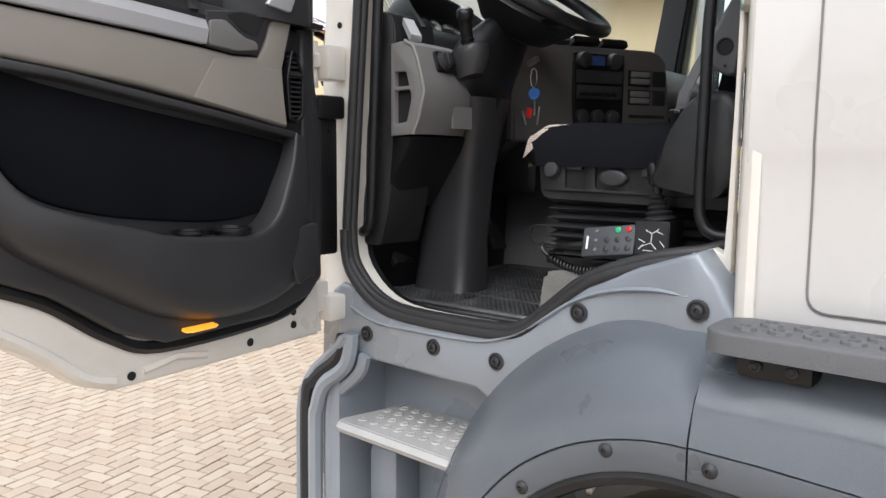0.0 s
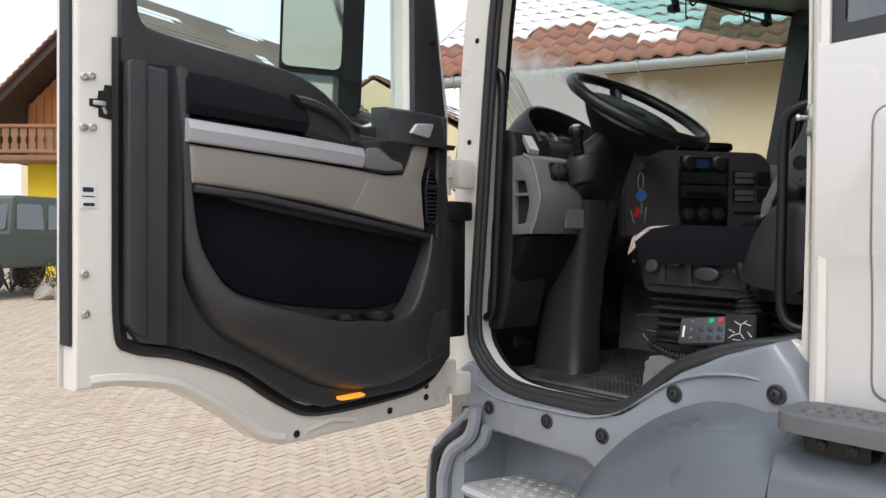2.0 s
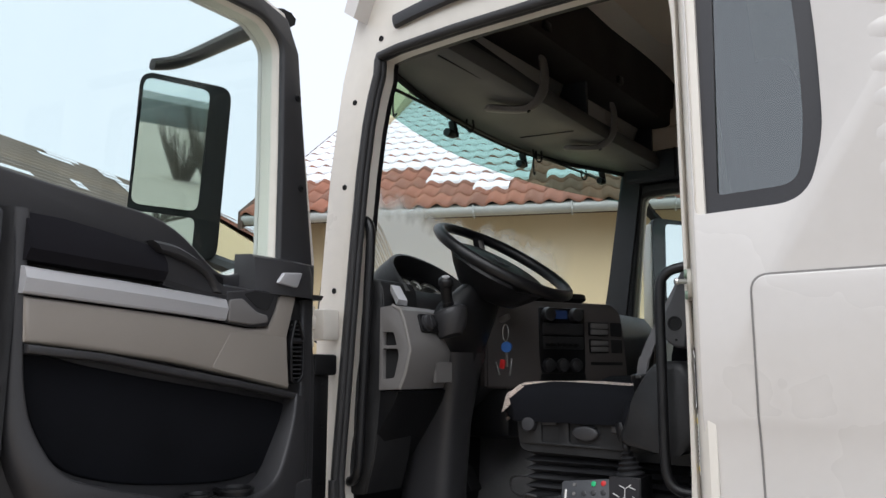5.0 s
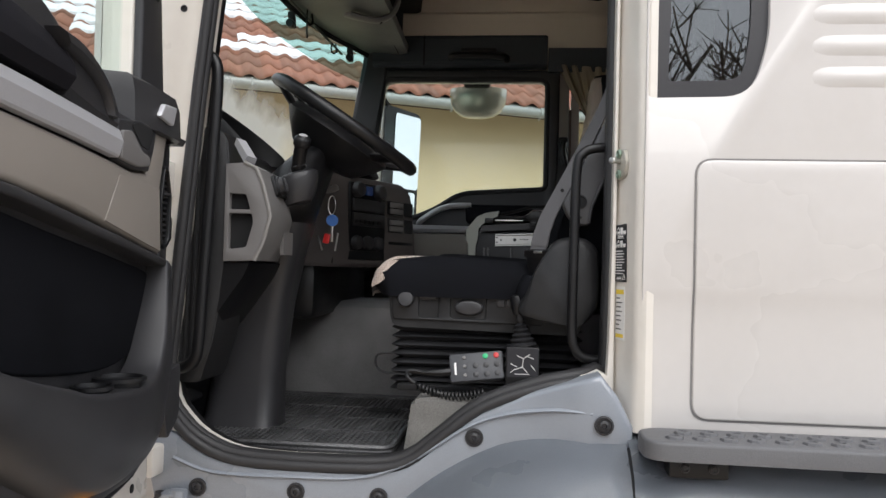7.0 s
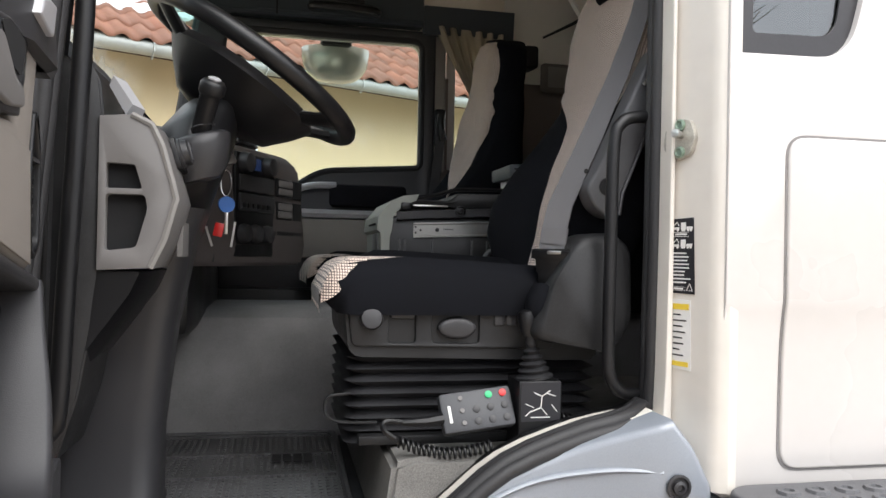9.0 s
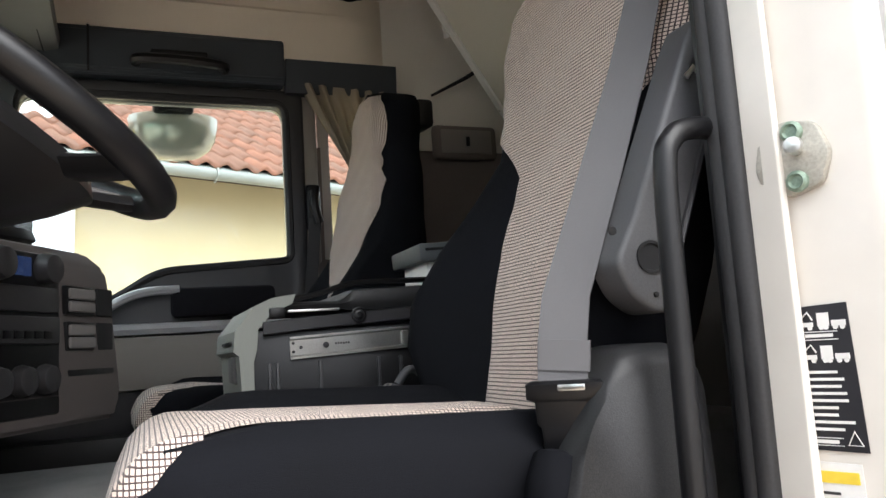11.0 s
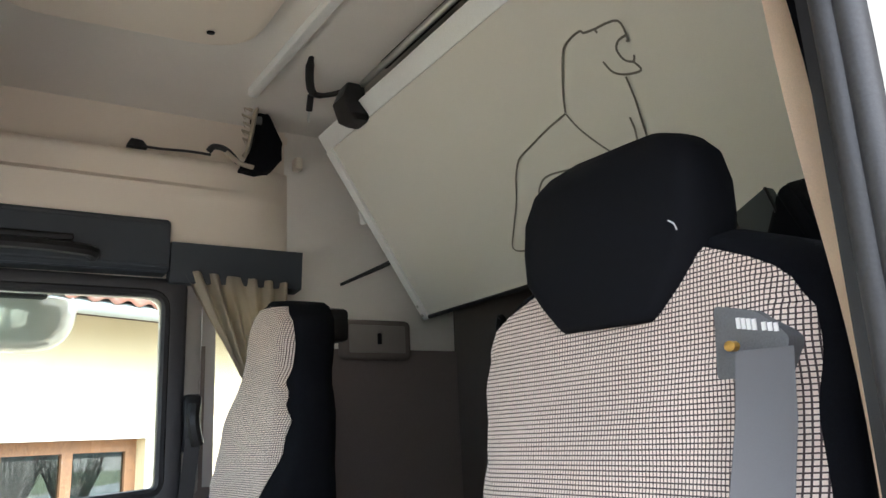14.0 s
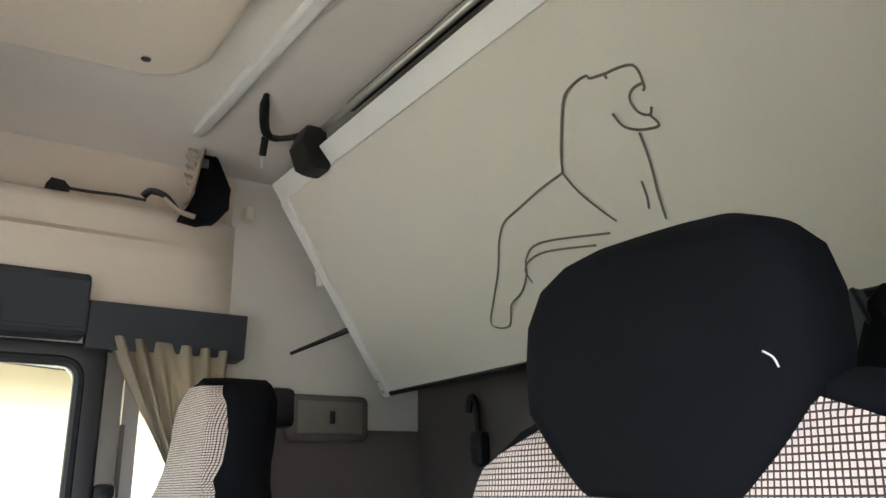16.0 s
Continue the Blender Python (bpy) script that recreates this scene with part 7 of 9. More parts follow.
top = [(-0.800, 1.742, 1.725), (-0.770, 1.750, 1.730), (-0.768, 1.748, 1.733), (-0.672, 1.748, 1.733), (-0.660, 1.754, 1.729), (-0.642, 1.768, 1.727), (-0.40, 1.775, 1.727), (0.05, 1.780, 1.727)]
loft(bm, [[(x, CN - 0.004, lo), (x, CN - 0.010, (lo + hi) / 2), (x, CN - 0.004, hi - 0.003), (x, CN + 0.010, hi), (x, CF - 0.01, hi), (x, CF + 0.005, lo)] for x, hi, lo in top])
lid = part("box_lid", bm, DUSTY, con, "dusty black lid")
bm = B()
box(bm, (-0.770, CN - 0.0105, 1.7275), (-0.672, CN - 0.004, 1.7325), 0.001)
part("lid_edge", bm, STEEL, lid, "bright metal edge")
bm = B()
tube(bm, smooth_line([(-0.765, CN + 0.03, 1.752), (-0.70, CN + 0.02, 1.764), (-0.66, CN + 0.02, 1.776), (-0.60, CN + 0.02, 1.783), (-0.30, CN + 0.03, 1.786)], 4), 0.006, 6)
part("lid_bead", bm, BLACK, lid, "raised bead along the lid")
bm = B()
loft(bm, [[(x, CN - 0.018, z - 0.011), (x, CN - 0.012, z - 0.013), (x, CN - 0.012, z + 0.012), (x, CN - 0.018, z + 0.010)] for x, z in ((-0.818, 1.700), (-0.74, 1.706), (-0.63, 1.712), (-0.30, 1.727))])
arm_ = part("lid_arm", bm, DARK, con, "dark lid arm")
bm = B()
lathe(bm, [(0.016, 0), (0.016, 0.003), (0.0135, 0.004), (0.012, 0.001), (0.009, 0.001), (0.009, 0.005), (0.005, 0.006), (0.004, 0.003)], (-0.636, CN - 0.017, 1.717), (0, -1, 0), 18)
part("pivot", bm, BLACK, arm_, "round lid pivot")
for i in range(4):
    bm = B()
    box(bm, (-0.665 + i * 0.010, CN - 0.0185, 1.6985), (-0.660 + i * 0.010, CN - 0.0165, 1.7015))
    part("arm_tooth", bm, BLACK, arm_)
bm = B()
box(bm, (-0.806, CN - 0.020, 1.717), (-0.776, CN - 0.006, 1.738), 0.004)
part("lid_buffer", bm, BLACK, con, "black lid buffer")
bm = B()
loft(bm, [[(x, CN - 0.004, z - 0.021), (x, CN - 0.009, z - 0.021), (x, CN - 0.009, z - 0.017), (x, CN - 0.004, z - 0.014), (x, CN - 0.004, z + 0.014), (x, CN - 0.009, z + 0.017), (x, CN - 0.009, z + 0.021), (x, CN - 0.002, z + 0.021)] for x, z in ((-0.768, 1.661), (-0.30, 1.679))])
run = part("runner", bm, STEEL, con, "steel drawer runner", 20)
bm = B()
loft(bm, [[(x, CN - 0.005, z - 0.013), (x, CN - 0.012, z - 0.012), (x, CN - 0.012, z + 0.012), (x, CN - 0.005, z + 0.013)] for x, z in ((-0.548, 1.6695), (-0.30, 1.679))])
part("inner_runner", bm, STEEL, run, "inner steel slide")
for x, z, r in ((-0.700, 1.6635, 0.0060), (-0.748, 1.6615, 0.0032), (-0.762, 1.670, 0.0030), (-0.762, 1.654, 0.0030)):
    bm = B()
    lathe(bm, [(r, 0), (r, 0.0015), (r * 0.6, 0.002)], (x, CN - 0.0045, z), (0, -1, 0), 10)
    part("runner_screw", bm, DARK, run, "dark runner screw")
bm = B()
for i in range(6):
    box(bm, (-0.682 + i * 0.005, CN - 0.0052, 1.6635), (-0.679 + i * 0.005, CN - 0.0042, 1.6675))
part("stamped_print", bm, DARK, run, "stamped print as plain bars")
for x in (-0.810, -0.795, -0.715, -0.60, -0.555, -0.50):
    bm = B()
    box(bm, (x, CN - 0.006, 1.45), (x + 0.006, CN + 0.001, 1.635), 0.001)
    part("box_rib", bm, DARK, con, "upright rib")
# things lying in the gap beside the seat
bm = B()
box(bm, (-0.72, 2.30, 1.545), (-0.645, 2.345, 1.549), 0, 1, Matrix.Rotation(radians(-28), 4, "Y") @ Matrix.Rotation(radians(50), 4, "X"))
thing("paper_card", bm, PAPER, "small white printed card lying beside the seat", "paper card")
mic = root("handheld_microphone", (-0.60, 2.33, 1.53), "dusty grey handheld microphone beside the seat", "microphone")
MM = Matrix.Translation((-0.612, 2.335, 1.555)) @ Matrix.Rotation(radians(-33), 4, "Y")
bm = B()
loft(bm, [section(cx, 0, hx, hy, z, 0.006, 3) for z, cx, hx, hy in ((-0.012, 0, 0.034, 0.016), (-0.006, 0, 0.040, 0.021), (0.006, 0, 0.040, 0.021), (0.012, 0, 0.034, 0.017))])
part("microphone_body", bm, STEPGREY, mic, "dusty grey body", turn=MM)
bm = B()
tube(bm, [(x, y, 0.013) for x, y in rounded([(-0.030, -0.014), (0.030, -0.014), (0.030, 0.014), (-0.030, 0.014)], 0.006, 3)], 0.0022, 5, True)
part("bright_rim", bm, ZINC, mic, "pale worn rim", turn=MM)
bm = B()
tube(bm, smooth_line([(-0.578, 2.335, 1.580), (-0.555, 2.34, 1.605), (-0.530, 2.345, 1.600), (-0.510, 2.34, 1.565), (-0.50, 2.33, 1.52)], 4), 0.008, 8)
part("cable", bm, STEPGREY, mic, "thick grey cable")
bm = B()
tube(bm, smooth_line([(-0.545, 2.30, 1.54), (-0.525, 2.31, 1.585), (-0.50, 2.315, 1.612), (-0.475, 2.31, 1.60)], 4), 0.0035, 6)
tube(bm, smooth_line([(-0.535, 2.32, 1.535), (-0.512, 2.33, 1.570), (-0.485, 2.33, 1.590), (-0.462, 2.325, 1.575)], 4), 0.0028, 6)
thing("loose_cable", bm, BLACK, "thin black cable loop beside the seat", "cable")
bm = B()
box(bm, (-0.415, 2.575, 1.781), (-0.165, 2.74, 1.845), 0.006)
thing("white_box", bm, PAPER, "white cardboard box on the console", "box")
tray = root("grey_tray", (-0.285, 2.66, 1.846), "slate grey plastic tray on the white box", "tray")
SLATETRAY = material("slate_tray", (0.085, 0.095, 0.10), 0.5, vary=0.1, stain=4, grain=600, bump=0.1)
TM = Matrix.Translation((-0.290, 2.655, 1.868)) @ Matrix.Rotation(radians(-3), 4, "Y")
bm = B()
box(bm, (-0.150, -0.105, -0.022), (0.150, 0.105, 0.020), 0.008)
part("tray_body", bm, SLATETRAY, tray, turn=TM)
bm = B()
box(bm, (-0.135, -0.1085, 0.002), (0.135, -0.104, 0.008), 0.001)
part("groove", bm, HOLE, tray, "dark groove along the tray", turn=TM)

# crane lever on its foot
lev = root("crane_lever", (-0.672, 1.60, 1.245), "black lever with rubber bellows on a printed foot", "lever")
bm = B()
box(bm, (-0.712, 1.555, 1.245), (-0.632, 1.63, 1.372), 0.004)
foot_ = part("lever_foot", bm, BLACK, lev, "black lever foot")
bm = B()
plate(bm, [(-0.708, 1.30), (-0.636, 1.302), (-0.636, 1.369), (-0.708, 1.369)], "y", 1.5548, 1.5535)
pl = part("print_plate", bm, PRINT, foot_, "black plate with a white crane drawing")
bm = B()
for a, b in (((-0.70, 1.31), (-0.69, 1.32)), ((-0.69, 1.318), (-0.672, 1.325)), ((-0.672, 1.325), (-0.66, 1.312)), ((-0.672, 1.325), (-0.67, 1.345)), ((-0.67, 1.345), (-0.655, 1.355)), ((-0.67, 1.345), (-0.685, 1.352)), ((-0.70, 1.332), (-0.685, 1.325)), ((-0.652, 1.330), (-0.642, 1.318)), ((-0.66, 1.35), (-0.645, 1.345)), ((-0.69, 1.308), (-0.655, 1.308))):
    tube(bm, [(a[0], 1.5528, a[1]), (b[0], 1.5528, b[1])], 0.0010, 4)
part("drawing", bm, PAPER, pl, "white line drawing")
bm = B()
prof = [(0.034, 0.0)]
for i in range(5):
    r = 0.034 - i * 0.0045
    prof += [(r, 0.004 + i * 0.0115), (r - 0.009, 0.009 + i * 0.0115)]
prof += [(0.010, 0.062), (0.009, 0.085)]
lathe(bm, prof, (-0.672, 1.592, 1.372), (-0.12, 0, 1), 18)
part("lever_bellows", bm, RUBBER, lev, "ribbed rubber bellows", 25)
bm = B()
lathe(bm, [(0.013, 0), (0.0155, 0.01), (0.0175, 0.035), (0.015, 0.045), (0.008, 0.048)], (-0.683, 1.592, 1.448), (-0.15, 0, 1), 16)
part("lever_knob", bm, BLACK, lev, "black lever knob")
# remote control leaning against the seat
rem = root("remote_control", (-0.78, 1.60, 1.245), "grey crane remote control with a coiled black cable", "remote control")
RM = Matrix.Translation((-0.782, 1.583, 1.316)) @ Matrix.Rotation(radians(-7), 4, "Y") @ Matrix.Rotation(radians(-24), 4, "X")
bm = B()
box(bm, (-0.066, -0.013, -0.036), (0.066, 0.013, 0.036), 0.007)
rb = part("remote_body", bm, material("anthracite_plastic", (0.05, 0.052, 0.058), 0.5, vary=0.15, stain=9, grain=500, bump=0.15), rem, "dark grey remote body", turn=RM)
cols = {(3, 0): RED, (2, 0): GREEN}
for i in range(4):
    for j in range(3):
        if i == 1 and j == 0:
            continue
        bm = B()
        lathe(bm, [(0.0068 if i else 0.0045, 0), (0.0068 if i else 0.0045, 0.002), (0.004, 0.0028)], (-0.028 + i * 0.026, -0.013, 0.023 - j * 0.022), (0, -1, 0), 10)
        part("button", bm, cols.get((i, j), DARK if i else GREYTRIM), rb, "button", turn=RM)
bm = B()
box(bm, (-0.053, -0.0145, -0.018), (-0.048, -0.013, 0.012))
part("maker_print", bm, PAPER, rb, "small white print bar", turn=RM)
bm = B()
tube(bm, [(-0.845, 1.575, 1.305), (-0.875, 1.57, 1.302), (-0.915, 1.575, 1.300)], [0.011, 0.009, 0.006], 8)
tube(bm, smooth_line([(-0.915, 1.575, 1.300), (-0.945, 1.57, 1.303), (-0.950, 1.565, 1.29), (-0.93, 1.56, 1.275)], 4), 0.005, 6)
part("cable_end", bm, BLACK, rem, "black cable end")
bm = B()
coil = []
for i in range(150):
    t = i / 149
    c = Vector((-0.93, 1.565, 1.272)).lerp(Vector((-0.76, 1.552, 1.262)), t) + Vector((0, 0, -0.018 * math.sin(math.pi * t)))
    a = t * 2 * math.pi * 19
    coil.append(c + Vector((0.0, math.cos(a) * 0.009, math.sin(a) * 0.009)))
tube(bm, coil, 0.0028, 5)
part("coiled_cable", bm, BLACK, rem, "coiled black cable", 60)
bm = B()
coil = []
for i in range(80):
    t = i / 79
    c = Vector((-0.63, 1.59, 1.30)).lerp(Vector((-0.545, 1.585, 1.285)), t)
    a = t * 2 * math.pi * 10
    coil.append(c + Vector((0.0, math.cos(a) * 0.009, math.sin(a) * 0.009)))
tube(bm, coil, 0.0028, 5)
part("lever_cable", bm, BLACK, lev, "coiled black lever cable", 60)

# keys in the ignition
kr = root("key_ring", (-1.247, 1.965, 1.62), "bunch of keys with blue and red heads hanging from the ignition", "keys")
bm = B()
box(bm, (-1.268, 1.955, 1.775), (-1.228, 1.970, 1.795), 0.005, 2, Matrix.Rotation(radians(-20), 4, "Y"))
part("ignition_key", bm, GREYTRIM, kr, "grey ignition key head")
bm = B()
tube(bm, [(-1.248 + 0.011 * math.cos(a * math.pi / 8), 1.968, 1.738 + 0.028 * math.sin(a * math.pi / 8)) for a in range(16)], 0.0013, 5, True)
part("split_ring", bm, STEEL, kr)
bm = B()
lathe(bm, [(0.0175, -0.004), (0.0185, 0.0), (0.0175, 0.004)], (-1.247, 1.972, 1.692), (0.3, -0.95, 0), 16)
part("blue_head", bm, BLUE, kr, "blue key head")
bm = B()
box(bm, (-1.251, 1.969, 1.628), (-1.243, 1.974, 1.680), 0.001)
part("key_blade", bm, STEEL, kr)
bm = B()
box(bm, (-1.272, 1.967, 1.622), (-1.252, 1.973, 1.652), 0.005, 2, Matrix.Rotation(radians(12), 4, "Y"))
part("red_head", bm, RED, kr, "red key head")
for dx_, l, tilt_ in ((0.016, 0.055, 8), (-0.034, 0.045, -18)):
    bm = B()
    box(bm, (-1.250 + dx_, 1.969, 1.60), (-1.245 + dx_, 1.973, 1.60 + l), 0.001, 1, Matrix.Rotation(radians(tilt_), 4, "Y"))
    part("small_key", bm, STEEL, kr, "small steel key")

# ---- folded bunk with its board ----
bunk = root("folding_bunk", (0.29, 2.5, 2.50), "folding upper bunk swung up, beige underside with a line drawing", "bunk")
LINED[0] = False
T, Bo = Vector((-0.168, 0, 2.968)), Vector((0.248, 0, 2.450))
dn_ = (Bo - T).normalized()
nr = Vector((-dn_.z, 0, dn_.x)) * -1
if nr.x > 0:
    nr = -nr
BUNKM = Matrix(((0, dn_.x, nr.x, T.x), (1, 0, 0, 0), (0, dn_.z, nr.z, T.z), (0, 0, 0, 1)))
LB = (Bo - T).length
YT, YB = 3.283, 3.408        # the bunk's end runs slantwise
bm = B()
plate(bm, [(1.585, 0.008), (YT - 0.03, 0.008), (YB - 0.03, LB - 0.008), (1.585, LB - 0.008)], "z", -0.055, -0.002)
part("bunk_board", bm, BUNK, bunk, "beige bunk board", turn=BUNKM)
EDGES = (("top_edge", [(1.57, -0.012), (YT - 0.002, -0.012), (YT + 0.008, 0.042), (1.57, 0.042)], 0.004, BUNKEDGE), ("side_edge", [(YT - 0.030, 0.042), (YT + 0.008, 0.042), (YB, LB), (YB - 0.032, LB)], 0.008, BUNKEDGE),
         ("side_edge", [(1.57, 0.042), (1.60, 0.042), (1.60, LB), (1.57, LB)], 0.008, BUNKEDGE), ("bottom_edge", [(1.60, LB - 0.012), (YB - 0.034, LB - 0.012), (YB - 0.034, LB), (1.60, LB)], 0.006, BLACK))
for name, shape, proud, mat in EDGES:
    bm = B()
    plate(bm, shape, "z", -0.06, proud, (), 0.003)
    part(name, bm, mat, bunk, "pale bunk edge" if mat is BUNKEDGE else "dark lower bunk edge", turn=BUNKM)
bm = B()
hy_ = YT + (YB - YT) * 0.40
loft(bm, [[(hy_ + o, v, 0.0), (hy_ + o + e, v, 0.004), (hy_ + o + e, v, 0.014), (hy_ + o, v, 0.016)] for v, e, o in ((0.245, 0.002, -0.008), (0.268, 0.018, -0.004), (0.280, 0.030, 0.0), (0.286, 0.028, 0.0), (0.290, 0.004, 0.002))])
part("strap_hook", bm, BUNKEDGE, bunk, "pale strap hook", turn=BUNKM)
for v in (LB - 0.02, LB - 0.055):
    bm = B()
    lathe(bm, [(0.005, 0), (0.005, 0.003)], (YT + (YB - YT) * v / LB - 0.014, v, 0.008), (0, 0, 1), 8)
    part("edge_screw", bm, ZINC, bunk, turn=BUNKM)
# the line drawing on the board: strokes along the bunk (first) and down it (second)
STROKES = (
    ((2.430, 0.336), (2.408, 0.298), (2.368, 0.243), (2.337, 0.208), (2.305, 0.197), (2.277, 0.196), (2.272, 0.204), (2.240, 0.211)),
    ((2.244, 0.220), (2.240, 0.211), (2.190, 0.222), (2.191, 0.262), (2.198, 0.269)),
    ((2.191, 0.257), (2.212, 0.258), (2.227, 0.272), (2.225, 0.298), (2.209, 0.312), (2.199, 0.301)),
    ((2.209, 0.312), (2.204, 0.336), (2.237, 0.329), (2.263, 0.310), (2.270, 0.279)),
    ((2.243, 0.332), (2.254, 0.387), (2.273, 0.450), (2.285, 0.50)),
    ((2.289, 0.415), (2.295, 0.445), (2.305, 0.47)),
    ((2.431, 0.337), (2.498, 0.347), (2.582, 0.366), (2.640, 0.382), (2.687, 0.423)),
    ((2.687, 0.423), (2.735, 0.482), (2.80, 0.545), (2.854, 0.604), (2.802, 0.621), (2.756, 0.570), (2.704, 0.548), (2.660, 0.510), (2.635, 0.475), (2.574, 0.454), (2.408, 0.488)),
    ((2.659, 0.535), (2.658, 0.502), (2.628, 0.482), (2.569, 0.478), (2.452, 0.502)),
    ((2.431, 0.337), (2.421, 0.386), (2.397, 0.440), (2.38, 0.47)),
)
for st in STROKES:
    bm = B()
    tube(bm, smooth_line([(0.98 * a + 0.006, 0.90 * b, 0.0) for a, b in st], 4), 0.0026, 5, False, 0.25, (0, 0, 1))
    part("drawn_line", bm, LINE, bunk, "grey drawn line", turn=BUNKM)
bm = B()
tube(bm, [(0.135, 3.380, 2.640), (0.10, 3.43, 2.622), (-0.02, 3.485, 2.565)], [0.009, 0.008, 0.005], 6)
part("hold_strap", bm, BLACK, bunk, "thin black strap")
# curtain rail with its bracket
rail = root("curtain_rail", (-0.15, 2.45, 3.03), "bright steel rail under the ceiling with a black bracket", "rail")
bm = B()
tube(bm, [(-0.160, 1.58, 3.030), (-0.160, 3.00, 3.030)], 0.009, 12)
part("rail_bar", bm, STEEL, rail, "bright steel bar")
bm = B()
tube(bm, [(-0.142, 1.58, 3.048), (-0.142, 2.90, 3.048)], 0.013, 8)
part("rail_rubber", bm, RUBBER, rail, "black rubber behind the bar")
bm = B()
foot = smooth_line([(-0.302, 2.965, 3.108), (-0.300, 3.03, 3.085), (-0.262, 3.13, 3.062), (-0.232, 3.165, 3.055), (-0.200, 3.14, 3.050), (-0.175, 3.08, 3.042), (-0.160, 3.03, 3.035)], 5)
tube(bm, foot, [0.008] * 6 + [0.012] * 12 + [0.010] * (len(foot) - 18), 8, False, 0.5, (0, 0, 1))
lathe(bm, [(0.014, 0), (0.014, 0.012), (0.008, 0.014)], (-0.302, 2.965, 3.116), (0, 0, -1), 12)
br_ = part("rail_bracket", bm, BLACK, rail, "black rail bracket", 60)
bm = B()
loft(bm, [section(-0.185 + d, 3.035, hx, hy, z, 0.010, 3) for z, d, hx, hy in ((2.925, 0.022, 0.020, 0.034), (2.937, 0.014, 0.030, 0.046), (2.985, 0.0, 0.034, 0.044), (3.030, 0.008, 0.026, 0.032))])
part("bracket_clamp", bm, BLACK, br_, "black clamp round the rail")
bm = B()
tube(bm, [(-0.242, 3.175, 3.055), (-0.236, 3.205, 3.020)], 0.010, 8)
part("bracket_foot", bm, BLACK, br_)
bm = B()
tube(bm, [(-0.236, 3.205, 3.020), (-0.232, 3.222, 2.990)], 0.0035, 6)
part("bracket_pin", bm, STEEL, br_, "bright pin")
LINED[0] = True
bm = B()
box(bm, (-0.145, 3.500, 2.98), (-0.120, 3.545, 3.03), 0.008)
part("lining_clip", bm, BEIGE, truck, "small beige clip")
# side curtain gathered beside the passenger window
def drape(u, v, folds, amp, top, bottom):
    a, b = top(u), bottom(u)
    p = [a[i] + (b[i] - a[i]) * v for i in range(3)]
    p[1] += amp * (0.35 + 0.65 * v) * math.sin(u * folds * 2 * math.pi) + 0.01 * math.sin(u * 37 + v * 4)
    return p


bm = B()
sheet(bm, lambda u, v: drape(u, v ** 1.15, 7, 0.018, lambda q: (-0.492 + 0.31 * q, 3.478, 2.570 - 0.020 * q), lambda q: (-0.330 + 0.13 * q, 3.462, 2.275 - 0.20 * q)), 96, 14, 0.002)
thing("side_curtain", bm, CURTAIN, "taupe gathered curtain beside the passenger window", "curtain", angle=80)
# curtain drawn back at the driver's pillar: tan edge and dark cloth
bm = B()
sheet(bm, lambda u, v: (-0.486 + 0.070 * v ** 0.85 + (0.026 + 0.012 * v + 0.004 * math.sin(v * 7)) * u, 1.580 + 0.002 * u + 0.004 * math.sin(v * 9 + u * 3), 2.53 - 0.75 * v), 4, 18, 0.003)
cur = root("driver_curtain", (-0.42, 1.56, 1.80), "dark curtain with a tan edge tied back at the pillar", "curtain")
part("tan_edge", bm, STRAP, cur, "tan cloth edge", 80)
bm = B()
sheet(bm, lambda u, v: (-0.455 + 0.078 * v ** 0.85 + 0.11 * u * (1 - 0.3 * v), 1.588 - 0.018 * min(1, u * 6) + 0.008 * u + 0.004 * math.sin(u * 19 + v * 2), 2.52 - 0.80 * v), 30, 12, 0.002)
part("dark_cloth", bm, CLOTH, cur, "dark gathered cloth", 80)
# bag on the shelf edge, with straps
LINED[0] = False
bag = root("black_bag", (-0.32, 3.43, 2.88), "black cloth bundle with beige straps on the shelf edge", "bag")
random.seed(21)
bm = B()
rings = []
for z, cx, cyy, hx, hy in ((2.880, -0.345, 3.42, 0.030, 0.020), (2.895, -0.325, 3.42, 0.048, 0.036), (2.930, -0.300, 3.425, 0.050, 0.042), (2.985, -0.290, 3.43, 0.042, 0.042), (3.03, -0.296, 3.435, 0.034, 0.036), (3.08, -0.308, 3.44, 0.024, 0.028), (3.115, -0.318, 3.445, 0.010, 0.014)):
    rings.append([(x + random.uniform(-0.005, 0.005), y + random.uniform(-0.005, 0.005), q + random.uniform(-0.004, 0.004)) for x, y, q in section(cx, cyy, hx, hy, z, min(hx, hy) * 0.6, 4)])
loft(bm, rings)
part("bag_body", bm, CLOTH, bag, "black bundle", 60)
bm = B()
ribbon_ = smooth_line([(-0.320, 3.415, 3.11), (-0.338, 3.395, 3.06), (-0.350, 3.385, 3.00), (-0.362, 3.385, 2.94), (-0.372, 3.39, 2.92)], 5)
tube(bm, ribbon_, 0.020, 8, False, 0.35, (1, 0, 0))
tube(bm, smooth_line([(-0.345, 3.38, 2.885), (-0.385, 3.385, 2.895), (-0.425, 3.39, 2.925)], 4), 0.012, 8, False, 0.5, (0, 0, 1))
part("beige_strap", bm, CURTAIN, bag, "pale beige strap")
bm = B()
for i in range(5):
    z = 2.975 + i * 0.026
    tube(bm, [(-0.352 + 0.002 * i, 3.40, z), (-0.372 - 0.004 * (i % 2), 3.40, z + 0.006), (-0.366, 3.40, z - 0.008)], [0.006, 0.005, 0.002], 5)
part("frayed_tag", bm, CURTAIN, bag, "frayed pale tags")
bm = B()
box(bm, (-0.335, 3.392, 3.035), (-0.315, 3.402, 3.060), 0.002)
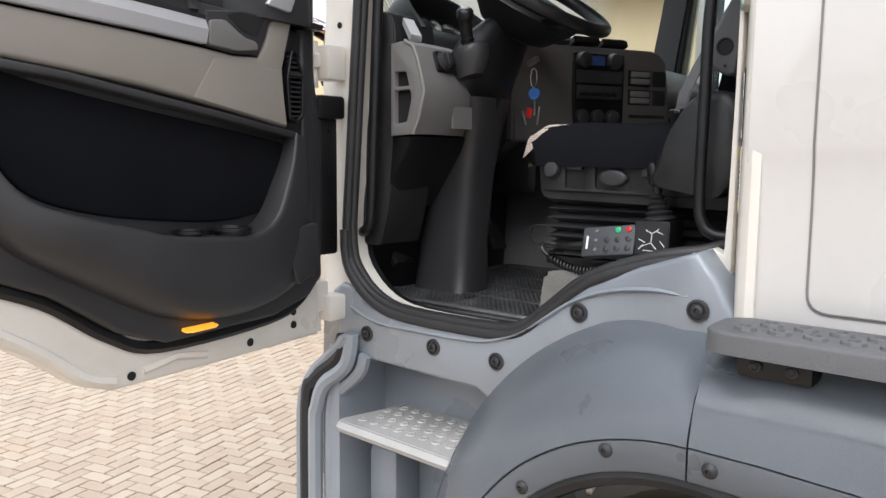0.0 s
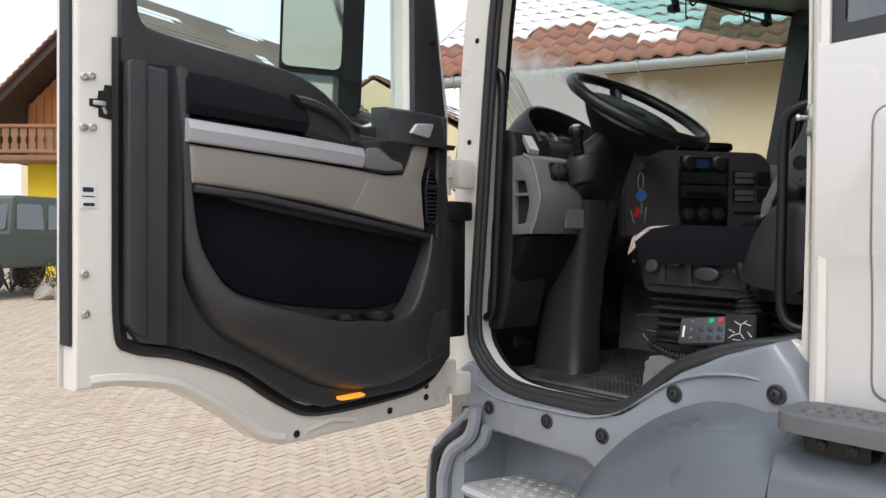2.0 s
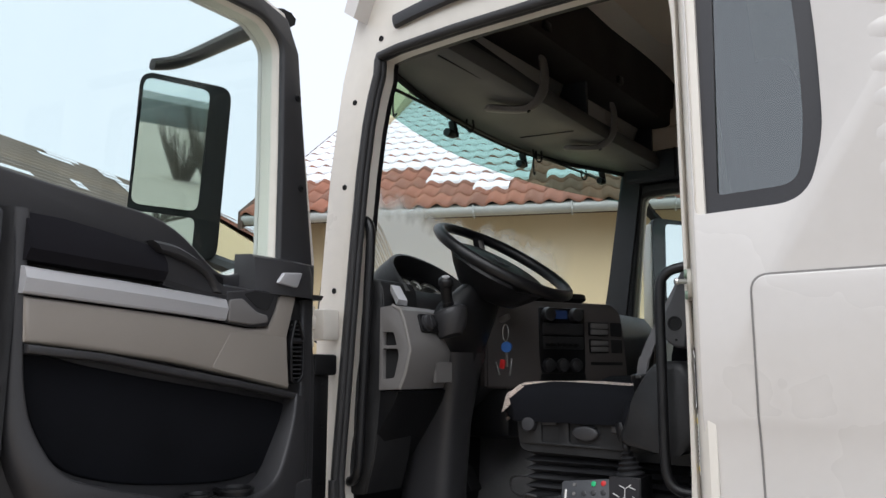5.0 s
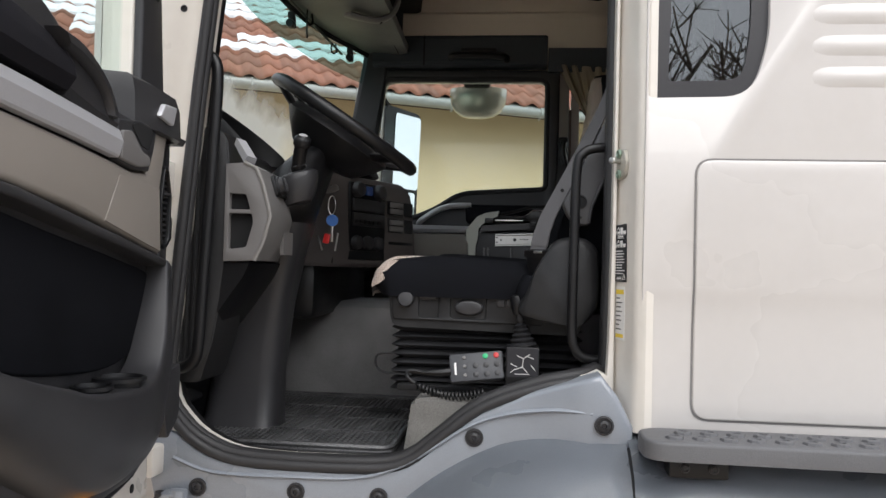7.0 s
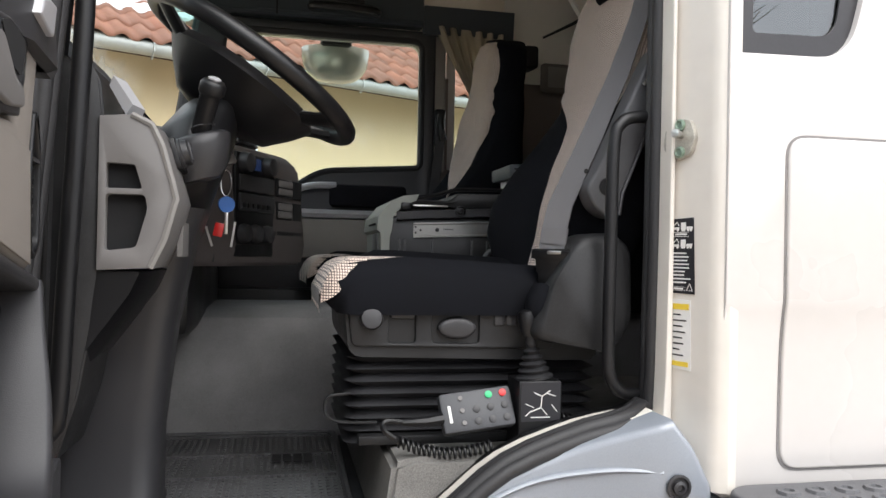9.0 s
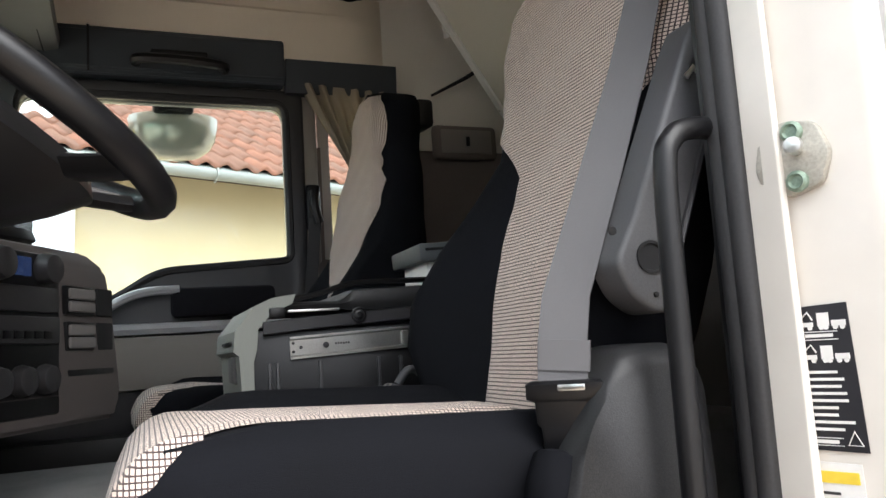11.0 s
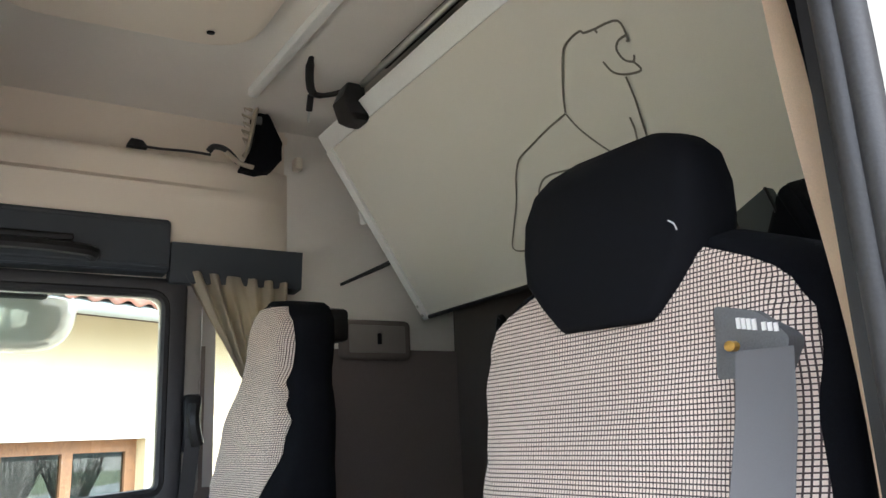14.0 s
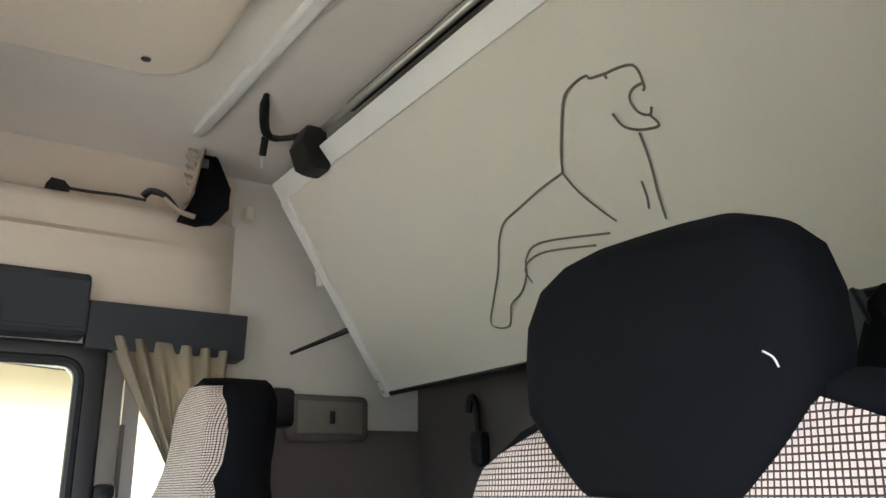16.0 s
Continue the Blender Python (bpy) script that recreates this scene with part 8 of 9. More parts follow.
part("buckle", bm, GREYTRIM, bag, "small grey buckle")
bm = B()
tube(bm, smooth_line([(-0.385, 3.40, 2.90), (-0.42, 3.40, 2.935), (-0.455, 3.41, 2.945), (-0.47, 3.42, 2.93)], 5), 0.012, 8, False, 0.6, (0, 0, 1))
tube(bm, smooth_line([(-0.46, 3.43, 2.925), (-0.52, 3.435, 2.928), (-0.60, 3.44, 2.925), (-0.64, 3.44, 2.925)], 4), 0.004, 6)
loft(bm, [[(x, 3.43, 2.918), (x, 3.43, 2.918 + h), (x, 3.45, 2.918 + h), (x, 3.45, 2.918)] for x, h in ((-0.64, 0.006), (-0.655, 0.022), (-0.685, 0.024), (-0.695, 0.006))])
part("dark_strap", bm, DUSTY, bag, "dark strap along the shelf")
LINED[0] = True
# dark jacket behind the driver's seat, its flap folded over
LINED[0] = False
jacket = root("hanging_jacket", (-0.12, 1.76, 1.98), "dark folded jacket with a grey-green flap hanging behind the driver seat", "jacket")
bm = B()
rings = []
for z, cx, cyy, hx, hy in ((1.98, -0.12, 1.72, 0.05, 0.12), (2.12, -0.12, 1.74, 0.055, 0.13), (2.22, -0.12, 1.755, 0.05, 0.11), (2.28, -0.115, 1.77, 0.045, 0.085), (2.325, -0.11, 1.78, 0.038, 0.060), (2.360, -0.105, 1.795, 0.028, 0.036), (2.378, -0.10, 1.805, 0.015, 0.016)):
    rings.append([(x + 0.006 * noise.noise(Vector((y * 22, z * 9, 2.0))), y + 0.006 * noise.noise(Vector((x * 25, z * 30, 5.0))), q) for x, y, q in section(cx, cyy, hx, hy, z, min(hx, hy) * 0.6, 6)])
loft(bm, rings)
part("jacket_body", bm, CLOTH, jacket, "black cloth", 70)
bm = B()
flap = rounded([(1.892, 2.354), (1.834, 2.378), (1.819, 2.328), (1.822, 2.305), (1.845, 2.290), (1.880, 2.315)], 0.009, 4)
plate(bm, flap, "x", -0.125, -0.139, (), 0.005, 3)
fl = part("folded_flap", bm, material("grey_green_cloth", (0.085, 0.097, 0.092), 0.85, vary=0.15, stain=9, grain=900, bump=0.3), jacket, "grey-green folded flap", 60)
bm = B()
tube(bm, smooth_line([(-0.140, 1.836, 2.374), (-0.141, 1.823, 2.335), (-0.141, 1.824, 2.308), (-0.140, 1.843, 2.293)], 4), 0.0026, 6)
part("piping", bm, BLACK, fl, "black piping along the flap")
for k in range(3):
    bm = B()
    tube(bm, smooth_line([(-0.140, 1.810 - 0.016 * k, 2.362 - 0.018 * k), (-0.155, 1.785 - 0.016 * k, 2.325 - 0.018 * k), (-0.160, 1.765 - 0.01 * k, 2.28 - 0.03 * k), (-0.160, 1.765 - 0.02 * k, 2.20)], 4), 0.010, 8, False, 0.6, (1, 0, 0))
    part("cloth_fold", bm, CLOTH, jacket, "black cloth fold", 70)
LINED[0] = True
# small black fitting on the back wall, a block with a bent bar
bm = B()
box(bm, (0.42, 3.18, 2.255), (0.46, 3.24, 2.355), 0.02)
tube(bm, smooth_line([(0.43, 3.20, 2.355), (0.425, 3.20, 2.425), (0.43, 3.23, 2.445), (0.435, 3.25, 2.405)], 4), 0.010, 6)
thing("wall_fitting", bm, BLACK, "small black fitting with a bent bar on the back wall", "lamp")

# ================= outdoors =================
LINED[0] = False
def rise(x, y=0.0):
    """The yard climbs gently towards the front."""
    d = min(60.0, max(0.0, -x - 4.0))
    return 0.034 * d * d / (d + 3.0)


JOINT = material("sand_joint", (0.055, 0.046, 0.038), 0.95, vary=0.25, stain=3, grain=200, bump=0.4)
YARD = material("far_paving", (0.40, 0.35, 0.285), 0.9, vary=0.15, stain=0.8, grain=30, bump=0.3)
ROAD = material("grey_road", (0.33, 0.315, 0.29), 0.9, vary=0.15, stain=0.6, grain=40, bump=0.3)
PAVER = varied("paver", (0.425, 0.335, 0.255), (0.475, 0.395, 0.31), 0.85, 3, 220, 0.25)
PLASTER = material("beige_plaster", (0.66, 0.55, 0.35), 0.9, vary=0.06, stain=1.2, grain=90, bump=0.25)
TILE = varied("clay_tile", (0.29, 0.125, 0.080), (0.20, 0.105, 0.075), 0.8, 2.5, 60, 0.3)
SNOW = material("snow", (0.74, 0.76, 0.79), 0.7, vary=0.04, stain=6, grain=90, bump=0.4)
WOOD = material("brown_wood", (0.25, 0.125, 0.06), 0.7, vary=0.25, stain=3, grain=60, bump=0.3)
WOODDARK = material("dark_wood", (0.06, 0.035, 0.022), 0.7, vary=0.25, stain=3, grain=60, bump=0.3)
ORANGE = material("orange_boards", (0.46, 0.17, 0.05), 0.7, vary=0.2, stain=3, grain=60, bump=0.3)
YPLASTER = material("yellow_plaster", (0.80, 0.58, 0.03), 0.9, vary=0.06, stain=1, grain=60, bump=0.2)
GUTTER = material("zinc_gutter", (0.36, 0.38, 0.37), 0.5, metal=0.2, vary=0.08, stain=3, grain=60, bump=0.05)
BARK = material("bark", (0.10, 0.08, 0.065), 0.95, vary=0.3, stain=4, grain=40, bump=0.6)
LEAF = varied("dry_leaf", (0.16, 0.11, 0.055), (0.09, 0.10, 0.04), 0.8, 3, 60, 0.2)
GRASS = material("winter_grass", (0.16, 0.17, 0.08), 0.95, vary=0.35, stain=0.7, grain=20, bump=0.5)
OLIVE = material("olive_paint", (0.065, 0.078, 0.066), 0.5, vary=0.1, stain=3, grain=90, bump=0.05)
STONE = material("field_stone", (0.30, 0.27, 0.23), 0.9, vary=0.3, stain=5, grain=60, bump=0.5)

bm = B()
xs = [-900, -300, -120, -64] + [-60 + 2 * i for i in range(30)] + [4, 12, 40, 120, 300, 900]
ys = [-900, -200, -60, -20, -8, 0, 8, 20, 60, 200, 900]
V = [[bm.verts.new((x, y, rise(x) - 0.035)) for y in ys] for x in xs]
for i in range(len(xs) - 1):
    for j in range(len(ys) - 1):
        bm.faces.new((V[i][j], V[i + 1][j], V[i + 1][j + 1], V[i][j + 1]))
tagged(part("ground", bm, YARD, None, "pale paved yard reaching to the horizon"), "pale paved yard reaching to the horizon", "ground", "", "structure")
bm = B()
sheet(bm, lambda u, v: (4.0 + 60 * u, -14.0 + 9.0 * v - 14 * u * u, -0.028), 12, 2)
tagged(part("road", bm, ROAD, None), "worn grey road leading away", "road", "", "structure")
bm = B()
sheet(bm, lambda u, v: (6.0 + 70 * u, -60 + 44.0 * v - 14 * u * u, -0.025), 12, 2)
tagged(part("meadow", bm, GRASS, None), "patchy winter meadow beside the road", "meadow", "", "structure")

# paving bed and pavers in herringbone
bm = B()
sheet(bm, lambda u, v: (-16.1 + 17.0 * u, -4.4 + 9.0 * v, rise(-16.1 + 17.0 * u) - 0.012), 30, 2)
pave = tagged(part("pavement", bm, JOINT, None), "pale beige pavers laid in herringbone", "pavement", "", "structure")
PW_, PL_ = 0.0895, 0.1895
PS = 0.74                     # small pavers of 148 x 74 mm


def paver_mesh():
    bm = B()
    lo = [(0, 0, -0.02), (PL_, 0, -0.02), (PL_, PW_, -0.02), (0, PW_, -0.02)]
    e = 0.004
    mid = [(x, y, -0.004) for x, y, _ in lo]
    hi = [(x + (e if x == 0 else -e), y + (e if y == 0 else -e), 0.0) for x, y, _ in lo]
    loft(bm, [lo, mid, hi], False)
    bm.faces.new([bm.verts.new(p) for p in hi])
    bmesh.ops.remove_doubles(bm, verts=bm.verts[:], dist=1e-5)
    return bm


one = paver_mesh()
bmesh.ops.recalc_face_normals(one, faces=one.faces[:])
paver_me = bpy.data.meshes.new("paver")
one.to_mesh(paver_me)
paver_me.materials.append(PAVER)
vs0 = [v.co.copy() for v in one.verts]
fs0 = [[v.index for v in f.verts] for f in one.faces]
one.free()
pa = radians(105)
pm = Matrix.Rotation(pa, 4, "Z") @ Matrix.Scale(PS, 4)
verts, faces, near = [], [], []
random.seed(11)
for a in range(-258, 259):
    for b in range(-129, 130):
        for kind in (0, 1):
            ox, oy = (a + 2 * b) * 0.1, (a - 2 * b) * 0.1
            if kind:
                m = Matrix.Translation((ox + 0.0, oy + 0.1, 0)) @ Matrix.Translation((0.0948, 0.0052, 0)) @ Matrix.Rotation(math.pi / 2, 4, "Z")
            else:
                m = Matrix.Translation((ox + 0.0052, oy + 0.0052, 0))
            m = pm @ m
            c = m @ Vector((PL_ / 2, PW_ / 2, 0))
            if not (-16 < c.x < 1.0 and -4.4 < c.y < 4.6) or (c.x > -1.6 and c.y > 1.5):
                continue
            m = Matrix.Translation((0, 0, rise(c.x) + random.uniform(-0.0018, 0.0018))) @ m @ Matrix.Rotation(random.uniform(-0.006, 0.006), 4, "X")
            if -3.80 < c.x < -2.2 and 0.35 < c.y < 2.60 and len(near) < 300:
                near.append(m)
            else:
                k0 = len(verts)
                verts += [m @ v for v in vs0]
                faces += [[i + k0 for i in f] for f in fs0]
me = bpy.data.meshes.new("pavers")
me.from_pydata(verts, [], faces)
me.materials.append(PAVER)
rest = tagged(new("paver_field", me), kind="stuff")
rest.parent = pave
PAVERS = near

# ---- beige farmhouse beside the truck ----
EA = radians(24.5)
HM = Matrix.Translation((-5.62, 4.37, 0)) @ Matrix.Rotation(EA, 4, "Z")
house = root("farmhouse", (0.0, 8.0, 0.0), "beige plastered farmhouse with a clay tile roof and patches of snow", "house")
HL, EZ, PITCH, SLOPE = 16.0, 3.02, radians(32), 5.4


def hpart(name, bm, mat, parent=house, label="", angle=38):
    return part(name, bm, mat, parent, label, angle, turn=HM)


WIN = ((5.45, 6.54, 1.22, 2.16), (9.2, 10.3, 1.22, 2.16))
bm = B()
plate(bm, [(0.35, 0.0), (HL, 0.0), (HL, 3.25), (0.35, 3.25)], "y", 0.45, 0.80, [[(a, c), (b, c), (b, d), (a, d)] for a, b, c, d in WIN])
hpart("wall", bm, PLASTER, house, "beige plaster wall, slightly stained")
bm = B()
plate(bm, [(0.45, 0.0), (9.0, 0.0), (9.0, 3.2), (4.7, 6.4), (0.45, 3.2)], "x", 0.35, 0.65)
hpart("gable_wall", bm, PLASTER)
for a, b, c, d in WIN:
    bm = B()
    plate(bm, [(a - 0.09, c - 0.09), (b + 0.09, c - 0.09), (b + 0.09, d + 0.09), (a - 0.09, d + 0.09)], "y", 0.452, 0.435, [[(a, c), (b, c), (b, d), (a, d)]])
    w = hpart("window", bm, PAPER, house, "window with a white surround")
    bm = B()
    plate(bm, [(a, c), (b, c), (b, d), (a, d)], "y", 0.60, 0.56, [[(a + 0.09, c + 0.09), ((a + b) / 2 - 0.04, c + 0.09), ((a + b) / 2 - 0.04, d - 0.09), (a + 0.09, d - 0.09)], [((a + b) / 2 + 0.04, c + 0.09), (b - 0.09, c + 0.09), (b - 0.09, d - 0.09), ((a + b) / 2 + 0.04, d - 0.09)]])
    hpart("sash", bm, WOOD, w, "brown wooden sash")
    bm = B()
    box(bm, (a, 0.585, c), (b, 0.59, d))
    hpart("pane", bm, DARKGLASS, w)
    bm = B()
    box(bm, (a, 0.78, c), (b, 0.80, d))
    hpart("blind", bm, SNOW, w, "pale curtain behind the pane")
bm = B()
tube(bm, [(0.0, 0.0, EZ), (HL, 0.0, EZ)], 0.055, 10)
hpart("gutter", bm, GUTTER, house, "pale zinc gutter")
bm = B()
tube(bm, smooth_line([(1.1, 0.02, EZ - 0.05), (1.1, 0.10, EZ - 0.16), (1.1, 0.36, EZ - 0.36), (1.1, 0.40, EZ - 0.6), (1.1, 0.40, 0.0)], 4), 0.045, 8)
hpart("downpipe", bm, GUTTER, house, "zinc downpipe")
for i in range(18):
    bm = B()
    tube(bm, [(0.5 + i * 0.85, 0.06, EZ + 0.06), (0.5 + i * 0.85, -0.055, EZ + 0.03), (0.5 + i * 0.85, -0.06, EZ - 0.03), (0.5 + i * 0.85, 0.0, EZ - 0.075)], 0.008, 5)
    hpart("gutter_bracket", bm, GUTTER)
cp, sp = math.cos(PITCH), math.sin(PITCH)
bm = B()
plate(bm, [(-0.02, EZ + 0.02), (SLOPE * cp, EZ + SLOPE * sp), (2 * SLOPE * cp, EZ), (2 * SLOPE * cp, EZ - 0.1), (SLOPE * cp, EZ + SLOPE * sp - 0.12), (0.02, EZ - 0.06)], "x", 0.0, HL)
hpart("roof_deck", bm, WOODDARK)
bm = B()
plate(bm, [(-0.05, EZ - 0.10), (-0.05, EZ + 0.07), (SLOPE * cp, EZ + SLOPE * sp + 0.10), (SLOPE * cp, EZ + SLOPE * sp - 0.10)], "x", -0.03, 0.02)
hpart("bargeboard", bm, WOODDARK, house, "dark bargeboard")
# pantiles
TW, TE = 0.165, 0.265


def wave(t):
    return 0.022 * math.sin((t - 0.08) * 2 * math.pi) * (1.0 if t < 0.58 else 0.75) + 0.012


tile_pts = []
NS = 7
for j, (v, h) in enumerate(((0.0, -0.012), (0.0, 0.018), (TE + 0.02, 0.0))):
    for i in range(NS + 1):
        tile_pts.append(Vector((TW * 1.03 * i / NS, v, wave(i / NS) + h)))
tile_faces = [[j * (NS + 1) + i, j * (NS + 1) + i + 1, (j + 1) * (NS + 1) + i + 1, (j + 1) * (NS + 1) + i] for j in range(2) for i in range(NS)]
tile_me = bpy.data.meshes.new("tile")
tile_me.from_pydata([tuple(p) for p in tile_pts], [], tile_faces)
tile_me.materials.append(TILE)
tile_me.polygons.foreach_set("use_smooth", [True] * len(tile_me.polygons))
ROOFM = HM @ Matrix.Translation((0, -0.06, EZ + 0.035)) @ Matrix.Rotation(PITCH, 4, "X")
TILES = []
verts, faces = [], []
ROWS_ = int(SLOPE / TE)
for r in range(ROWS_):
    for c in range(int(HL / TW)):
        m = ROOFM @ Matrix.Translation((c * TW, r * TE, random.uniform(-0.003, 0.003))) @ Matrix.Rotation(random.uniform(-0.012, 0.012), 4, "Z")
        e = c * TW
        if 3.0 < e < 9.6 and r < 10 and len(TILES) < 300:
            TILES.append(m)
        else:
            k0 = len(verts)
            verts += [m @ p for p in tile_pts]
            faces += [[i + k0 for i in f] for f in tile_faces]
me = bpy.data.meshes.new("roof_tiles")
me.from_pydata([tuple(v - Vector(house.location)) for v in verts], [], faces)
me.materials.append(TILE)
me.polygons.foreach_set("use_smooth", [True] * len(me.polygons))
rt = tagged(new("roof_tiles", me), kind="stuff")
rt.parent = house
# snow lying on the upper part of each course
bm = B()
for r in range(ROWS_):
    for c in range(int(HL / TW)):
        e = c * TW
        cover = noise.noise(Vector((e * 0.35, r * 0.30, 2.0))) * 1.1 + noise.noise(Vector((e * 1.3, r * 0.9, 5.0))) * 0.5 + 0.95 - e * 0.23 + (0.03 * r) - 0.9 * max(0.0, 1 - r / 4)
        if cover < 0.15:
            continue
        n2 = 5
        lo = 0.060 + 0.10 * max(0.0, 0.6 - cover) + 0.025 * noise.noise(Vector((e * 6, r, 1)))
        V = []
        for i in range(n2 + 1):
            t = i / n2
            x = e + TW * t
            base = wave(t)
            V.append([bm.verts.new((x, r * TE + lo, base + 0.012)), bm.verts.new((x, r * TE + lo + 0.012, base * 0.55 + 0.036)), bm.verts.new((x, r * TE + TE + 0.015, base * 0.6 + 0.030)), bm.verts.new((x, r * TE + TE + 0.03, base * 0.8))])
        for a, b in zip(V, V[1:]):
            bridge(bm, a, b, False)
tagged(part("snow", bm, SNOW, house, "thin wet snow on the tile courses", 60, turn=ROOFM), kind="stuff")


# ---- chalet with a balcony ----
CHX, CHY = -19.40, 5.48
CH = Matrix(((0.65, 0.76, 0, CHX), (0.76, -0.65, 0, CHY), (0, 0, 1, 0.25), (0, 0, 0, 1)))
chalet = root("chalet", (CHX, CHY, 0.4), "wooden chalet with yellow ground floor and carved brown balcony", "house")


def cpart(name, bm, mat, parent=chalet, label=""):
    return part(name, bm, mat, parent, label, turn=CH)


PK, TAN = 7.12, 1.0
bm = B()
plate(bm, [(-2.23, 0.2), (2.23, 0.2), (2.23, 3.3), (-2.23, 3.3)], "y", -1.2, -1.0, [[(-1.40, 1.80), (-0.60, 1.80), (-0.60, 2.80), (-1.40, 2.80)]])
cpart("ground_floor", bm, YPLASTER, chalet, "bright yellow plaster ground floor")
bm = B()
plate(bm, [(-1.46, 1.74), (-0.54, 1.74), (-0.54, 2.86), (-1.46, 2.86)], "y", -0.998, -0.96, [[(-1.33, 1.87), (-0.67, 1.87), (-0.67, 2.73), (-1.33, 2.73)]])
cw = cpart("window", bm, PAPER, chalet, "white-framed window")
bm = B()
box(bm, (-1.40, -1.1, 1.80), (-0.60, -1.08, 2.80))
cpart("pane", bm, DARKGLASS, cw)
bm = B()
plate(bm, [(-2.23, 3.3), (2.23, 3.3), (2.23, PK - 2.23 * TAN - 0.3), (0, PK - 0.3), (-2.23, PK - 2.23 * TAN - 0.3)], "y", -1.18, -1.02)
cpart("upper_wall", bm, ORANGE, chalet, "orange-brown boarded gable")
for i in range(22):
    x = -2.2 + i * 0.2
    h = PK - 0.35 - abs(x + 0.1) * TAN
    if h > 3.4:
        bm = B()
        box(bm, (x + 0.01, -1.02, 3.3), (x + 0.19, -0.99, h), 0.006, 1)
        cpart("board", bm, ORANGE)
bm = B()
box(bm, (-2.85, -1.0, 3.12), (2.85, -0.1, 3.26), 0.02)
balc = cpart("balcony", bm, WOOD, chalet, "carved brown balcony")
for z in (3.30, 3.92):
    bm = B()
    box(bm, (-2.85, -0.16, z), (2.85, -0.06, z + 0.09), 0.02)
    cpart("rail", bm, WOOD, balc)
for i in range(26):
    x = -2.82 + i * 0.218
    bm = B()
    loft(bm, [[(x + w0, -0.13, z), (x + 0.20 - w0, -0.13, z), (x + 0.20 - w0, -0.10, z), (x + w0, -0.10, z)] for z, w0 in ((3.36, 0.02), (3.5, 0.01), (3.58, 0.045), (3.66, 0.045), (3.74, 0.01), (3.93, 0.02))])
    cpart("baluster", bm, WOOD, balc)
for s in (-1, 1):
    bm = B()
    loft(bm, [[(0, y, PK), (s * 3.6, y, PK - 3.6 * TAN), (s * 3.6, y, PK - 3.6 * TAN - 0.22), (0, y, PK - 0.25)] for y in (0.0, -9.0)])
    cpart("roof_slope", bm, WOODDARK, chalet, "dark boarded roof underside")
    bm = B()
    n3 = 26
    for i in range(n3):
        t0, t1 = i / n3, (i + 1) / n3
        loft(bm, [[(s * 3.7 * t0, y, PK - 3.7 * t0 * TAN + 0.02), (s * 3.7 * t1, y, PK - 3.7 * t1 * TAN + 0.02), (s * 3.7 * t1, y, PK - 3.7 * t1 * TAN + 0.10), (s * 3.7 * t0, y, PK - 3.7 * t0 * TAN + 0.05)] for y in (0.12, -9.0)])
    tagged(cpart("roof_tile", bm, TILE, chalet, "red clay tile courses"), kind="stuff")


def plain_house(name, r0, r1, ridge, eave, run, label, roofmat, snow):
    """A far house: walls, two roof slopes of stepped courses, seen small."""
    a, b = Vector(r0), Vector(r1)
    d = (b - a).normalized()
    q = Vector((d.y, -d.x))
    if q.x < 0:
        q = -q
    g = rise(a.x)
    h = root(name, (a.x, a.y, g), label, "house")
    bm = B()
    c0, c1 = a + q * (run - 0.5), b + q * (run - 0.5)
    e0, e1 = a - q * (run - 0.5), b - q * (run - 0.5)
    loft(bm, [[(*c0, z), (*c1, z), (*e1, z), (*e0, z)] for z in (g - 0.5, eave)])
    loft(bm, [[(*c0, eave), (*c1, eave), (*e1, eave), (*e0, eave)], [(*(a + q * 0.05), ridge - 0.15), (*(b + q * 0.05), ridge - 0.15), (*(b - q * 0.05), ridge - 0.15), (*(a - q * 0.05), ridge - 0.15)]])
    part("wall", bm, PLASTER, h)
    nn = 20
    for s in (1, -1):
        bm = B()
        for i in range(nn):
            t0, t1 = i / nn, (i + 1) / nn
            p = [a + q * s * run * t0, b + q * s * run * t0, b + q * s * run * t1, a + q * s * run * t1]
            z0, z1 = ridge + (eave - ridge) * t0, ridge + (eave - ridge) * t1
            loft(bm, [[(*p[0], z0), (*p[1], z0), (*p[2], z1), (*p[3], z1)], [(*p[0], z0 + 0.04), (*p[1], z0 + 0.04), (*p[2], z1 + 0.12), (*p[3], z1 + 0.12)]])
        tagged(part("roof_courses", bm, roofmat, h, "roof courses"), kind="stuff")
    if snow:
        bm = B()
        for i in range(nn):
            for j in range(24):
                if noise.noise(Vector((i * 0.35, j * 0.28, 9))) + snow < 0.1:
                    continue
                t0, t1 = (i + 0.15) / nn, (i + 0.95) / nn
                u0, u1 = j / 24, (j + 1) / 24
                pts = []
                for u, t in ((u0, t0), (u1, t0), (u1, t1), (u0, t1)):
                    c = a + (b - a) * u + q * run * t
                    pts.append((*c, ridge + (eave - ridge) * t + 0.13))
                bm.faces.new([bm.verts.new(p) for p in pts])
        tagged(part("snow", bm, SNOW, h, "patches of snow"), kind="stuff")
    return h


TILE_GREY = varied("grey_brown_tile", (0.27, 0.225, 0.175), (0.22, 0.19, 0.16), 0.85, 2.5, 60, 0.3)
plain_house("chalet_wing", (-23.07, 6.70), (-27.2, 17.6), 8.75, 5.4, 4.4, "long wing with a weathered grey-brown tile roof", TILE_GREY, -0.25)
plain_house("neighbour_house", (-22.6, 15.9), (-27.6, 26.0), 7.4, 5.2, 4.0, "neighbouring house with snow on its brown roof", TILE, 0.30)

# ---- olive off-road vehicle ----
car = root("off_road_vehicle", (-16.9, 2.30, rise(-16.9)), "olive green boxy off-road vehicle parked in the yard", "off-road vehicle")
